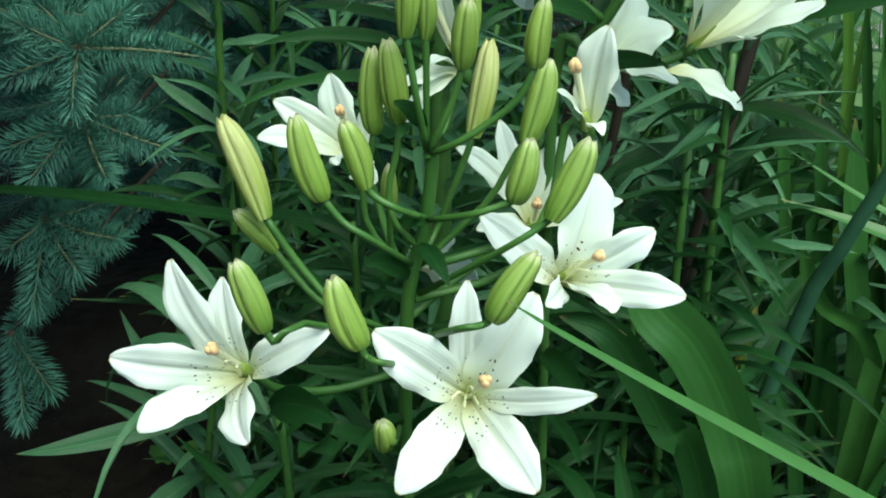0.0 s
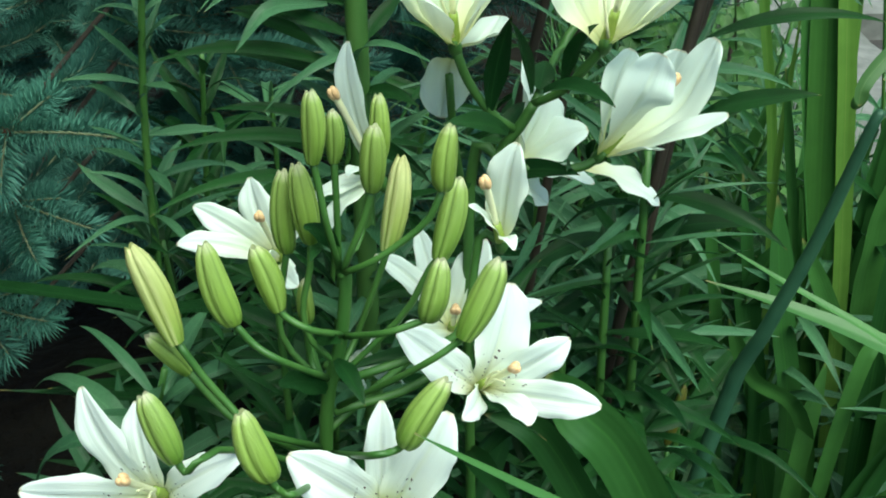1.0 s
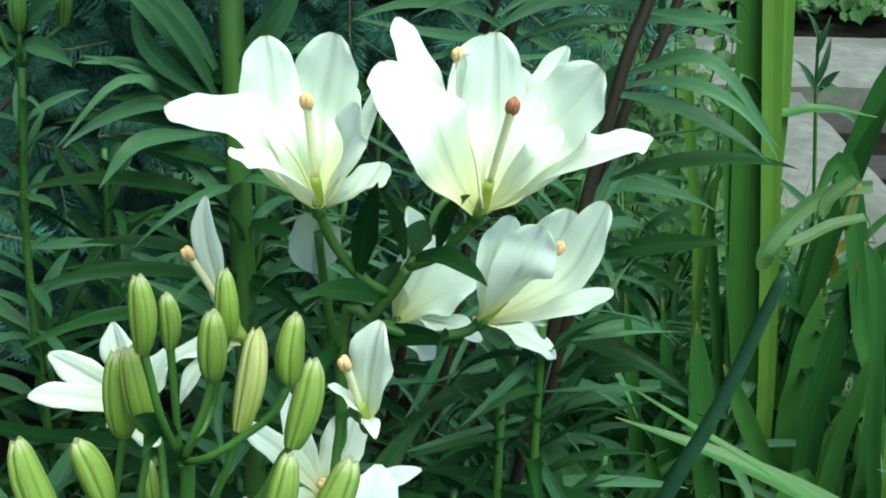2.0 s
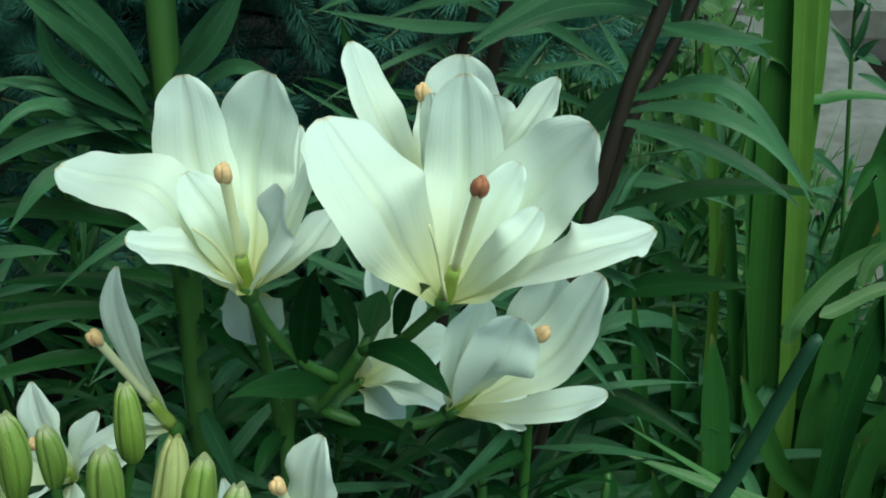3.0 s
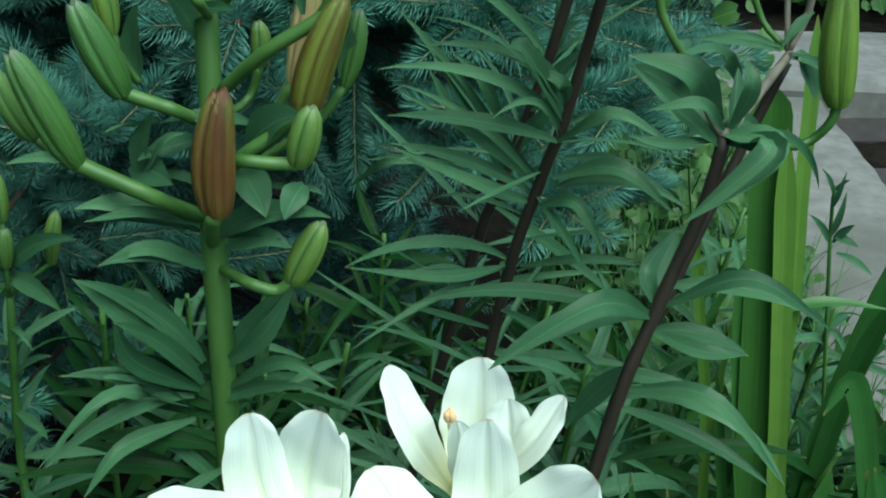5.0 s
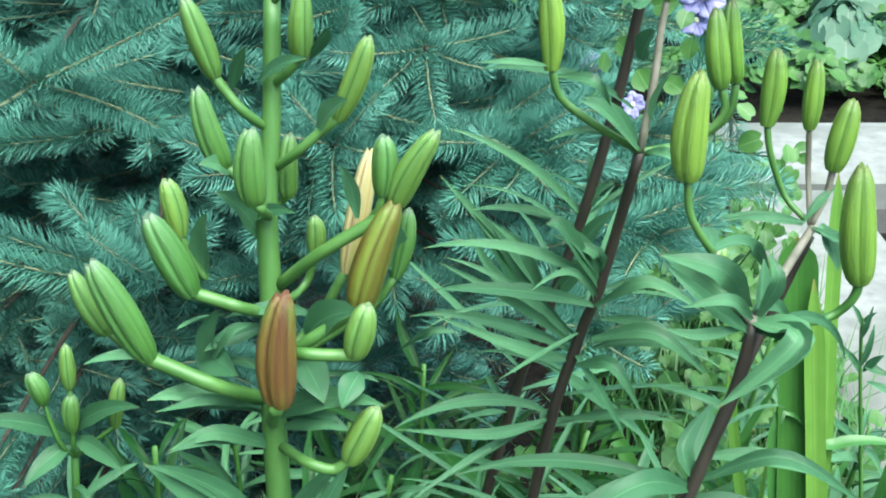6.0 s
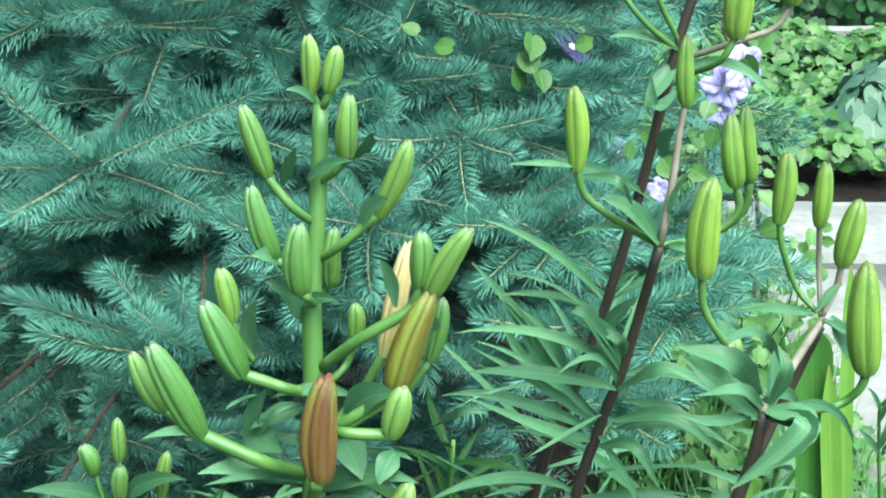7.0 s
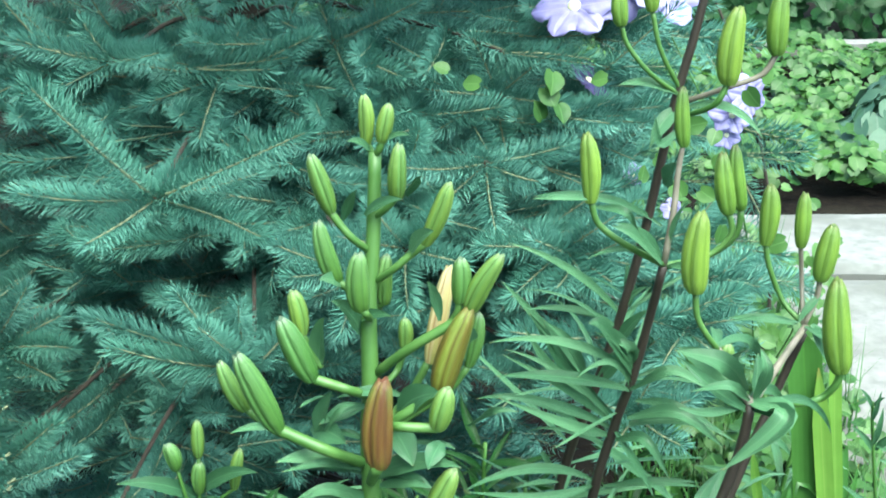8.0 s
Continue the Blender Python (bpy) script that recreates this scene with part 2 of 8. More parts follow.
TWIG = plain_material("spruce_twig", (0.13, 0.155, 0.085), (0.23, 0.25, 0.15), 90.0, 0.8, 0.5, 0.001)
CLEMATIS = plain_material("clematis_lilac", (0.17, 0.155, 0.38), (0.29, 0.265, 0.50), 40.0, 0.6, 0.2, 0.001)
CLEMATIS_DARK = plain_material("clematis_violet", (0.012, 0.010, 0.055), (0.030, 0.022, 0.10), 40.0, 0.6, 0.2, 0.001)


def needle_material():
    m, nt, b, out = mat("spruce_needle")
    oi = nt.nodes.new("ShaderNodeObjectInfo")
    geo = nt.nodes.new("ShaderNodeNewGeometry")
    c = blend(nt, geo.outputs["Random Per Island"], (0.055, 0.155, 0.122), (0.120, 0.280, 0.225))
    c = blend(nt, maths(nt, "MULTIPLY", oi.outputs["Random"], 0.4), c, (0.055, 0.185, 0.115))
    nt.links.new(c, b.inputs["Base Color"])
    b.inputs["Roughness"].default_value = 0.55
    b.inputs["Specular IOR Level"].default_value = 0.3
    return m


NEEDLE = needle_material()


# ---- mesh helpers ----
def link(name, mesh, material, parent=None, label=""):
    ob = new(name, mesh)
    if material and not mesh.materials:
        mesh.materials.append(material)
    if parent:
        ob.parent = parent
    if label:
        tagged(ob, label)
    return ob


def part(name, bm, material, parent=None, label="", smooth=True):
    mesh = bpy.data.meshes.new(name)
    bm.to_mesh(mesh)
    bm.free()
    if smooth:
        mesh.shade_smooth()
    return link(name, mesh, material, parent, label)


def thing(name, at, label, category, group=""):
    ob = new(name)
    ob.empty_display_size = 0.02
    ob.location = at
    tagged(ob, label, category, group)
    bpy.context.view_layer.update()
    return ob


def keep(ob, parent):
    """Parent a part built in world coordinates to a thing that stands at its own base."""
    ob.parent = parent
    base = parent.location.copy()
    if parent.parent:
        base = base + parent.parent.location
    ob.matrix_parent_inverse = Matrix.Translation(-base)
    return ob


def spline(points, count):
    """Smooth line through the points."""
    p = [Vector(q) for q in points]
    p = [p[0] * 2 - p[1]] + p + [p[-1] * 2 - p[-2]]
    out = []
    n = len(p) - 3
    for i in range(count):
        s = i / (count - 1) * n
        k = min(int(s), n - 1)
        f = s - k
        a, b, c, d = p[k:k + 4]
        out.append(0.5 * ((2 * b) + (c - a) * f + (2 * a - 5 * b + 4 * c - d) * f * f + (3 * b - a - 3 * c + d) * f ** 3))
    return out


def tube_into(bm, points, r0, r1, count=10, segs=8, wobble=0.0):
    line = spline(points, count)
    rings = []
    side = Vector((0.3, 0.9, 0.2))
    for i, q in enumerate(line):
        d = (line[min(i + 1, count - 1)] - line[max(i - 1, 0)]).normalized()
        x = d.cross(side)
        if x.length < 0.05:
            x = d.cross(Vector((1, 0, 0)))
        x.normalize()
        y = d.cross(x)
        f = i / (count - 1)
        r = r0 + (r1 - r0) * f
        if wobble:
            r *= 1 + wobble * math.sin(i * 2.3)
        rings.append([bm.verts.new(q + x * (r * math.cos(6.2832 * j / segs)) + y * (r * math.sin(6.2832 * j / segs))) for j in range(segs)])
    for a, b in zip(rings, rings[1:]):
        for j in range(segs):
            bm.faces.new((a[j], a[(j + 1) % segs], b[(j + 1) % segs], b[j]))
    bm.faces.new(rings[0][::-1])
    bm.faces.new(rings[-1])


def tube(name, points, r0, r1, material, parent, label="", count=10, segs=8, wobble=0.0):
    bm = bmesh.new()
    tube_into(bm, points, r0, r1, count, segs, wobble)
    return keep(part(name, bm, material, None, label), parent)


def frame_matrix(origin, along, face, length=1.0, width=1.0):
    """Matrix whose z runs along, whose y points as near as can be to face."""
    z = Vector(along).normalized()
    y = Vector(face) - z * Vector(face).dot(z)
    if y.length < 1e-4:
        y = z.orthogonal()
    y.normalize()
    x = y.cross(z)
    m = Matrix((x * width, y * width, z * length)).transposed().to_4x4()
    m.translation = Vector(origin)
    return m


def place(ob, parent, m):
    """Put a part with its own local shape at the world matrix m under its thing."""
    ob.parent = parent
    base = parent.location.copy()
    if parent.parent:
        base = base + parent.parent.location
    ob.matrix_basis = Matrix.Translation(-base) @ m
    return ob


def sheet_into(bm, line, faces_to, widths, cup, ripple=0.0, cols=6, seed=0, pleat=0.0):
    """A leaf or petal: a strip along line, with its width at each row, hollow by cup."""
    uvl = bm.loops.layers.uv.verify()
    n = len(line)
    rnd = random.Random(seed)
    ph = rnd.uniform(0, 6.28)
    rows = []
    for i, q in enumerate(line):
        d = (line[min(i + 1, n - 1)] - line[max(i - 1, 0)]).normalized()
        f = faces_to[i] if isinstance(faces_to, list) else faces_to
        up = f - d * f.dot(d)
        if up.length < 1e-5:
            up = d.orthogonal()
        up.normalize()
        x = up.cross(d)
        w = widths[i]
        row = []
        for j in range(cols + 1):
            s = 2 * j / cols - 1
            h = cup * w * (s * s) - 0.10 * w * max(0, 1 - abs(s) * 5)
            h += ripple * w * s * s * math.sin(ph + i * 0.9 + (2.0 if s > 0 else 0.0))
            if pleat:
                v = i / (n - 1)
                h += pleat * w * (0.10 * math.exp(-((abs(s) - 0.22) / 0.13) ** 2) - 0.11 * math.exp(-(s / 0.10) ** 2))
                roll = max(0.0, abs(s) - 0.62) / 0.38
                h -= pleat * w * 0.34 * roll * roll * min(1.0, v * 1.6)
                h += pleat * w * 0.11 * roll * math.sin(ph + v * 15.0 + (2.4 if s > 0 else 0.0))
                fray = 1 + pleat * roll * (0.02 + 0.03 * v) * math.sin(ph * 2 + v * 31.0 + (1.0 if s > 0 else 0.0))
                row.append(bm.verts.new(q + x * (w * s * fray) + up * h))
                continue
            row.append(bm.verts.new(q + x * (w * s) + up * h))
        rows.append(row)
    for i in range(n - 1):
        for j in range(cols):
            fc = bm.faces.new((rows[i][j], rows[i][j + 1], rows[i + 1][j + 1], rows[i + 1][j]))
            for lp, (a, b) in zip(fc.loops, ((j, i), (j + 1, i), (j + 1, i + 1), (j, i + 1))):
                lp[uvl].uv = (a / cols, b / (n - 1))


def solid(ob, thickness):
    md = ob.modifiers.new("thickness", "SOLIDIFY")
    md.thickness, md.offset = thickness, 0
    return ob


def bezier(a, b, c, d, n):
    out = []
    for i in range(n):
        t = i / (n - 1)
        s = 1 - t
        out.append(a * s ** 3 + b * (3 * s * s * t) + c * (3 * s * t * t) + d * t ** 3)
    return out


def petal(parent, base, tip, axis, width, recurve=0.1, cup=0.40, material=None, label="", seed=0, full=0.68, name="petal", reach=0.36):
    """One petal from the flower's base to its tip, leaving the base along the flower's axis."""
    base, tip, axis = Vector(base), Vector(tip), Vector(axis).normalized()
    way = tip - base
    size = way.length
    out = way - axis * way.dot(axis)
    out = out.normalized() if out.length > 1e-4 else axis.orthogonal()
    d = way.normalized()
    c1 = base + (axis * 0.6 + d * 0.4) * (reach * size)
    c2 = tip - (out * 0.45 + d * 0.55) * (0.32 * size) + axis * (recurve * size)
    line = bezier(base, c1, c2, tip, 20)
    sway = random.Random(seed * 7 + int(size * 1e5)).uniform(-0.035, 0.035) * size
    side = axis.cross(out)
    line = [q + side * (sway * math.sin(3.1416 * i / 19)) for i, q in enumerate(line)]
    faces_to = []
    for i in range(20):
        d = (line[min(i + 1, 19)] - line[max(i - 1, 0)]).normalized()
        up = d.cross(side)
        faces_to.append(up if up.dot(axis) > 0 or up.dot(out) < 0 else -up)
    widths = []
    for i in range(20):
        v = i / 19
        w = math.sin(math.pi * v ** 1.32) ** full if 0 < v < 1 else 0.0
        base_w = 0.22 * (1 - v) ** 3
        nub = 0.13 * max(0.0, 1 - ((1 - v) / 0.08) ** 2)
        widths.append(width * 0.5 * max(w, base_w, nub, 0.02))
    bm = bmesh.new()
    sheet_into(bm, line, faces_to, widths, cup, 0.10, 12, seed, 1.0)
    ob = part(name, bm, material or PETAL, None, label)
    return keep(ob, parent)


def broad_petal(parent, base, via, tip, width, face, seed, material=None):
    """A broad blunt petal through three points; face: where its inner side looks."""
    rnd = random.Random(seed)
    base, via, tip, face = Vector(base), Vector(via), Vector(tip), Vector(face).normalized()
    n = 24
    line = spline([base, base.lerp(via, 0.5) - face * width * 0.10, via, via.lerp(tip, 0.62) - face * width * 0.03, tip], n)
    side = (tip - base).normalized().cross(face)
    sway = rnd.uniform(-0.03, 0.03) * (tip - base).length
    line = [q + side * (sway * math.sin(3.1416 * i / (n - 1))) for i, q in enumerate(line)]
    widths = []
    for i in range(n):
        v = i / (n - 1)
        w = math.sin(math.pi * (0.06 + 0.92 * v ** 1.04)) ** 0.56 * min(1.0, 0.32 + 1.7 * v)
        nub = 0.15 * max(0.0, 1 - ((1 - v) / 0.05) ** 2)
        w *= 1 + 0.03 * math.sin(seed + v * 17.0) * v
        widths.append(width * 0.5 * max(w if v < 0.985 else 0.0, nub, 0.03))
    bm = bmesh.new()
    sheet_into(bm, line, face, widths, 0.24, 0.09, 14, seed, 0.5)
    return keep(part("petal", bm, material or PETAL), parent)


def pistil(parent, base, top, dark=False):
    base, top = Vector(base), Vector(top)
    d = top - base
    n = d.normalized()
    tube("ovary", [base + d * 0.06, base + d * 0.18, base + d * 0.33], 0.0036, 0.0026, OVARY, parent, "yellow-green ovary", 6, 10)
    tube("style", [base + d * 0.30, base + d * 0.65, top], 0.0018, 0.0023, PISTIL, parent, "pale yellow-green style", 8, 10)
    bm = bmesh.new()
    x = d.orthogonal().normalized()
    y = n.cross(x)
    for k in range(3):
        a = 2.094 * k + 0.6
        off = (x * math.cos(a) + y * math.sin(a)) * 0.0014
        bmesh.ops.create_icosphere(bm, subdivisions=2, radius=0.0026, matrix=frame_matrix(top + off - n * 0.0012, n, off) @ Matrix.Diagonal((0.95, 0.95, 1.75, 1)))
    keep(part("stigma", bm, STIGMA_DARK if dark else STIGMA, None, "brown three-lobed stigma"), parent)


def stamen(parent, base, top):
    base, top = Vector(base), Vector(top)
    mid = (base + top) * 0.5 + Vector((0, 0, 0.004))
    tube("filament", [base, mid, top], 0.0010, 0.0006, PISTIL, parent, "pale green filament", 7, 6)


def bud_mesh(name, blunt, waist, variant):
    """Unit bud along z: three broad petals with deep seams between them, a faint rib on each, blunt tip."""
    bm = bmesh.new()
    uvl = bm.loops.layers.uv.verify()
    rows, segs = 16, 36
    grid = []
    bend = (0.0, 0.05, -0.045)[variant]
    ease = (1.0, 0.86, 1.12)[variant]
    for i in range(rows):
        v = i / (rows - 1)
        prof = 0.16 * (1 - v) ** 3 + 0.92 * math.sin(math.pi * (0.05 + 0.86 * v ** ((0.92 + waist) * ease))) ** 0.52
        if v > 0.86:
            prof *= 1 - (1 - blunt) * ((v - 0.86) / 0.14) ** 2
        ring = []
        for j in range(segs + 1):
            a = 6.2832 * j / segs
            k = (3 * a / 6.2832 + 0.5) % 1.0 - 0.5
            m = (3 * a / 6.2832) % 1.0 - 0.5
            deep = 0.5 + 0.5 * v
            lobe = 1.03 - 0.20 * deep * math.exp(-(m / 0.07) ** 2) - 0.05 * math.exp(-(k / 0.07) ** 2) + 0.03 * math.cos(6.2832 * k)
            if v > 0.9:
                lobe -= 0.22 * (v - 0.9) / 0.1 * math.exp(-(m / 0.12) ** 2)
            r = 0.5 * prof * lobe
            ring.append(bm.verts.new((r * math.cos(a) + bend * math.sin(3.1416 * v) * 2.0, r * math.sin(a) * (1.0 - abs(bend)), v + (0.02 * math.cos(6.2832 * k) if v > 0.95 else 0))))
        grid.append(ring)
    for i in range(rows - 1):
        for j in range(segs):
            fc = bm.faces.new((grid[i][j], grid[i][j + 1], grid[i + 1][j + 1], grid[i + 1][j]))
            for lp, (a, b) in zip(fc.loops, ((j, i), (j + 1, i), (j + 1, i + 1), (j, i + 1))):
                lp[uvl].uv = (a / segs, b / (rows - 1))
    for ring, flip in ((grid[0], True), (grid[-1], False)):
        cap = bm.faces.new(([bm.verts.new(q.co) for q in ring[:-1]][::-1]) if flip else [bm.verts.new(q.co) for q in ring[:-1]])
        for lp in cap.loops:
            lp[uvl].uv = (0.0, 0.0 if flip else 1.0)
    mesh = bpy.data.meshes.new(name)
    bm.to_mesh(mesh)
    bm.free()
    mesh.shade_smooth()
    return mesh


BUD_SHAPE = {}


def bud(parent, base, tip, width, material, turn=0.0, blunt=0.66, waist=0.0, label=""):
    variant = int(abs(base[0] * 7919 + base[2] * 1543) * 10) % 3
    key = (material.name, blunt, waist, variant)
    if key not in BUD_SHAPE:
        BUD_SHAPE[key] = bud_mesh("bud", blunt, waist, variant)
        BUD_SHAPE[key].materials.append(material)
    base, tip = Vector(base), Vector(tip)
    m = frame_matrix(base, tip - base, (math.sin(turn), -math.cos(turn), 0.2), (tip - base).length, width)
    ob = link("bud", BUD_SHAPE[key], None, None, label)
    return place(ob, parent, m)


def leaf(parent, base, tip, width, sag=0.12, material=None, face=(0, -0.7, 0.7), cup=0.30, label="", seed=0, rows=12, peak=0.38, name="leaf", cols=4, ripple=0.08, via=None):
    """One long leaf from its base to its tip; sag: how far its middle stands above the straight line."""
    base, tip = Vector(base), Vector(tip)
    way = tip - base
    size = way.length
    d = way.normalized()
    up = Vector((0, 0, 1)) - d * d.z
    if up.length < 0.25:
        up = Vector(face) - d * d.dot(Vector(face))
    up.normalize()
    line = bezier(base, base + way * 0.3 + up * sag * size * 1.3, base + way * 0.72 + up * sag * size * 1.2, tip, rows)
    if via:
        line = spline([base, via, tip], rows)
    widths = []
    for i in range(rows):
        v = i / (rows - 1)
        w = (min(1.0, (v / peak)) ** 0.55) if v < peak else (1 - ((v - peak) / (1 - peak)) ** 1.7)
        widths.append(max(width * 0.5 * w, width * (0.14 if v < 0.5 else 0.01)))
    bm = bmesh.new()
    sheet_into(bm, line, Vector(face), widths, cup, ripple, cols, seed)
    ob = part(name, bm, material or LILY_LEAF, None, label)
    return keep(ob, parent)


LEAF_SHAPE = {}


def spare_leaf(parent, m, material, kind, name="leaf"):
    """A leaf on a shared shape, one unit long, its base at the origin and its length along z, upper side to y."""
    key = (material.name, kind)
    if key not in LEAF_SHAPE:
        arch, droop, wide, pk = ((0.10, 0.0, 0.062, 0.40), (0.16, -0.18, 0.055, 0.35), (0.24, -0.46, 0.058, 0.36), (0.06, 0.06, 0.066, 0.42))[kind % 4]
        line = bezier(Vector((0, 0, 0)), Vector((0, arch, 0.32)), Vector((0.01 * kind, arch + droop * 0.2, 0.74)), Vector((0.03 * (kind % 3 - 1), droop, 1.0)), 10)
        widths = []
        for i in range(10):
            v = i / 9
            w = (min(1.0, v / pk) ** 0.55) if v < pk else (1 - ((v - pk) / (1 - pk)) ** 1.6)
            widths.append(max(wide * w, 0.02 if v < 0.4 else 0.001))
        bm = bmesh.new()
        sheet_into(bm, line, Vector((0, 1, 0)), widths, 0.35, 0.12, 4, kind)
        mesh = bpy.data.meshes.new("leaf")
        bm.to_mesh(mesh)
        bm.free()
        mesh.shade_smooth()
        mesh.materials.append(material)
        LEAF_SHAPE[key] = mesh
    return place(link(name, LEAF_SHAPE[key], None), parent, m)


def leaf_whorls(parent, points, start, stop, step, length, material, seed, rise=0.35, wide=1.0):
    """Leaves in a spiral up a stem between two shares of its length."""
    rnd = random.Random(seed)
    raw = spline(points, 200)
    walked = [0.0]
    for a, b in zip(raw, raw[1:]):
        walked.append(walked[-1] + (b - a).length)
    total = walked[-1]
    line, k = [], 0
    for i in range(60):
        while k < 198 and walked[k + 1] < total * i / 59:
            k += 1
        line.append(raw[k].lerp(raw[k + 1], min(1.0, (total * i / 59 - walked[k]) / max(1e-6, walked[k + 1] - walked[k]))))
    n = max(2, int(total * (stop - start) / step))
    ang = rnd.uniform(0, 6.28)
    for i in range(n):
        f = start + (stop - start) * (i + rnd.uniform(-0.3, 0.3)) / n
        k = max(0, min(58, int(f * 59)))
        d = (line[k + 1] - line[k]).normalized()
        ang += 2.4 + rnd.uniform(-0.35, 0.35)
        out = Vector((math.cos(ang), math.sin(ang), 0))
        lift = rise + rnd.uniform(-0.55, 0.75)
        way = (out + d * lift).normalized()
        size = length * rnd.uniform(0.75, 1.15) * (1.0 - 0.35 * max(0.0, (f - 0.75) / 0.25))
        m = frame_matrix(line[k], way, Vector((rnd.uniform(-0.5, 0.5), rnd.uniform(-0.9, 0.2), 1)), size, size * wide * rnd.uniform(0.95, 1.35))
        spare_leaf(parent, m, material, rnd.randrange(4))

def flower(parent, base, axis, label):
    """The green receptacle of a flower; its petals and pistil are parts of it."""
    bm = bmesh.new()
    bmesh.ops.create_uvsphere(bm, u_segments=10, v_segments=8, radius=1.0, matrix=frame_matrix((0, 0, 0), axis, (0, -1, 0)) @ Matrix.Diagonal((0.0042, 0.0042, 0.0075, 1)))
    ob = part("flower", bm, STEM, None, label)
    ob.parent = parent
    ob.location = Vector(base) - parent.location
    return ob


# ---- ground ----
def ground_sheet():
    xs = [-60, -20, -6, -3] + [i * 0.05 for i in range(-40, 61)] + [4, 6, 9, 20, 60]
    ys = [-40, -10, -3] + [i * 0.05 for i in range(-10, 110)] + [6, 7, 8.5, 12, 25, 80]
    bm = bmesh.new()
    grid = []
    for y in ys:
        row = []
        for x in xs:
            h = 0.0
            if abs(x) < 3.0 and -0.5 < y < 5.4:
                h = 0.022 * noise.noise((x * 5, y * 5, 0)) + 0.012 * noise.noise((x * 19, y * 19, 3))
                if x > 0.70 and y > 1.0:
                    h = min(h, 0.0) - 0.03
            row.append(bm.verts.new((x, y, h)))
        grid.append(row)
    for a, b in zip(grid, grid[1:]):
        for i in range(len(xs) - 1):
            bm.faces.new((a[i], a[i + 1], b[i + 1], b[i]))
    return tagged(part("ground", bm, SOIL), "dark garden soil with the plants' shade in its colour, crumbly and bare under the plants", "soil", kind="structure")


ground = ground_sheet()


def worn_slab(name, x0, x1, y0, y1, top, thick, material, label, seed):
    """A cast slab with rounded, slightly uneven edges."""
    rnd = random.Random(seed)
    bm = bmesh.new()
    nx, ny = max(2, int((x1 - x0) / 0.08)), max(2, int((y1 - y0) / 0.08))
    grid = []
    for j in range(ny + 1):
        row = []
        for i in range(nx + 1):
            edge = i in (0, nx) or j in (0, ny)
            x, y = x0 + (x1 - x0) * i / nx, y0 + (y1 - y0) * j / ny
            z = top + 0.004 * noise.noise((x * 6, y * 6, seed)) - (0.012 if edge else 0)
            if edge:
                x += rnd.uniform(-0.006, 0.006)
                y += rnd.uniform(-0.006, 0.006)
            row.append(bm.verts.new((x, y, z)))
        grid.append(row)
    for a, b in zip(grid, grid[1:]):
        for i in range(nx):
            bm.faces.new((a[i], a[i + 1], b[i + 1], b[i]))
    rim = grid[0] + [r[-1] for r in grid[1:]] + grid[-1][-2::-1] + [r[0] for r in grid[-2:0:-1]]
    low = [bm.verts.new((v.co.x, v.co.y, top - thick)) for v in rim]
    for i in range(len(rim)):
        k = (i + 1) % len(rim)
        bm.faces.new((rim[k], rim[i], low[i], low[k]))
    return tagged(part(name, bm, material, smooth=False), label, "paving", kind="structure")


worn_slab("pavement_border", 0.86, 1.32, 1.2, 3.835, 0.06, 0.20, CONCRETE, "pale worn concrete border beside the flower bed", 3)
worn_slab("pavement_walk", 0.90, 6.0, 3.85, 4.50, 0.075, 0.22, CONCRETE, "pale concrete walk crossing behind the flower bed", 5)
worn_slab("kerb_far", -1.0, 7.0, 8.1, 8.3, 0.09, 0.2, CONCRETE, "pale kerb at the far side of the vegetable bed", 7)


def paved_yard():
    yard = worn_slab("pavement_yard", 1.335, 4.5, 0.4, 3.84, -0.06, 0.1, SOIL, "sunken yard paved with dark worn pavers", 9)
    bm = bmesh.new()
    bmesh.ops.create_cube(bm, size=1.0, matrix=Matrix.Diagonal((0.385, 0.185, 0.05, 1)))
    bmesh.ops.bevel(bm, geom=bm.edges[:], offset=0.008, segments=1, affect="EDGES")
    mesh = bpy.data.meshes.new("paver")
    bm.to_mesh(mesh)
    bm.free()
    mesh.materials.append(DARK_STONE)
    rnd = random.Random(4)
    for r in range(17):
        for c in range(6):
            ob = new("paver", mesh)
            ob.parent = yard
            ob.location = (1.56 + c * 0.40 + (0.2 if r % 2 else 0.0), 0.55 + r * 0.20, -0.045 + rnd.uniform(-0.004, 0.004))
            ob.rotation_euler = (rnd.uniform(-0.01, 0.01), rnd.uniform(-0.01, 0.01), rnd.uniform(-0.015, 0.015))


def plain_wall(name, x0, x1, y0, y1, high):
    bm = bmesh.new()
    bmesh.ops.create_cube(bm, size=1.0, matrix=Matrix.Translation(((x0 + x1) / 2, (y0 + y1) / 2, high / 2 - 0.1)) @ Matrix.Diagonal((x1 - x0, y1 - y0, high + 0.2, 1)))
    tagged(part(name, bm, WALL, smooth=False), "plain dark wall out of view, added to block low sky light", "wall", kind="structure")


# unseen walls, added to hold low sky light off the bed and spruce
plain_wall("shade_wall_south", -5.0, 5.0, -4.2, -4.0, 1.4)
plain_wall("shade_wall_west", -1.18, -0.98, -1.95, 1.10, 4.2)


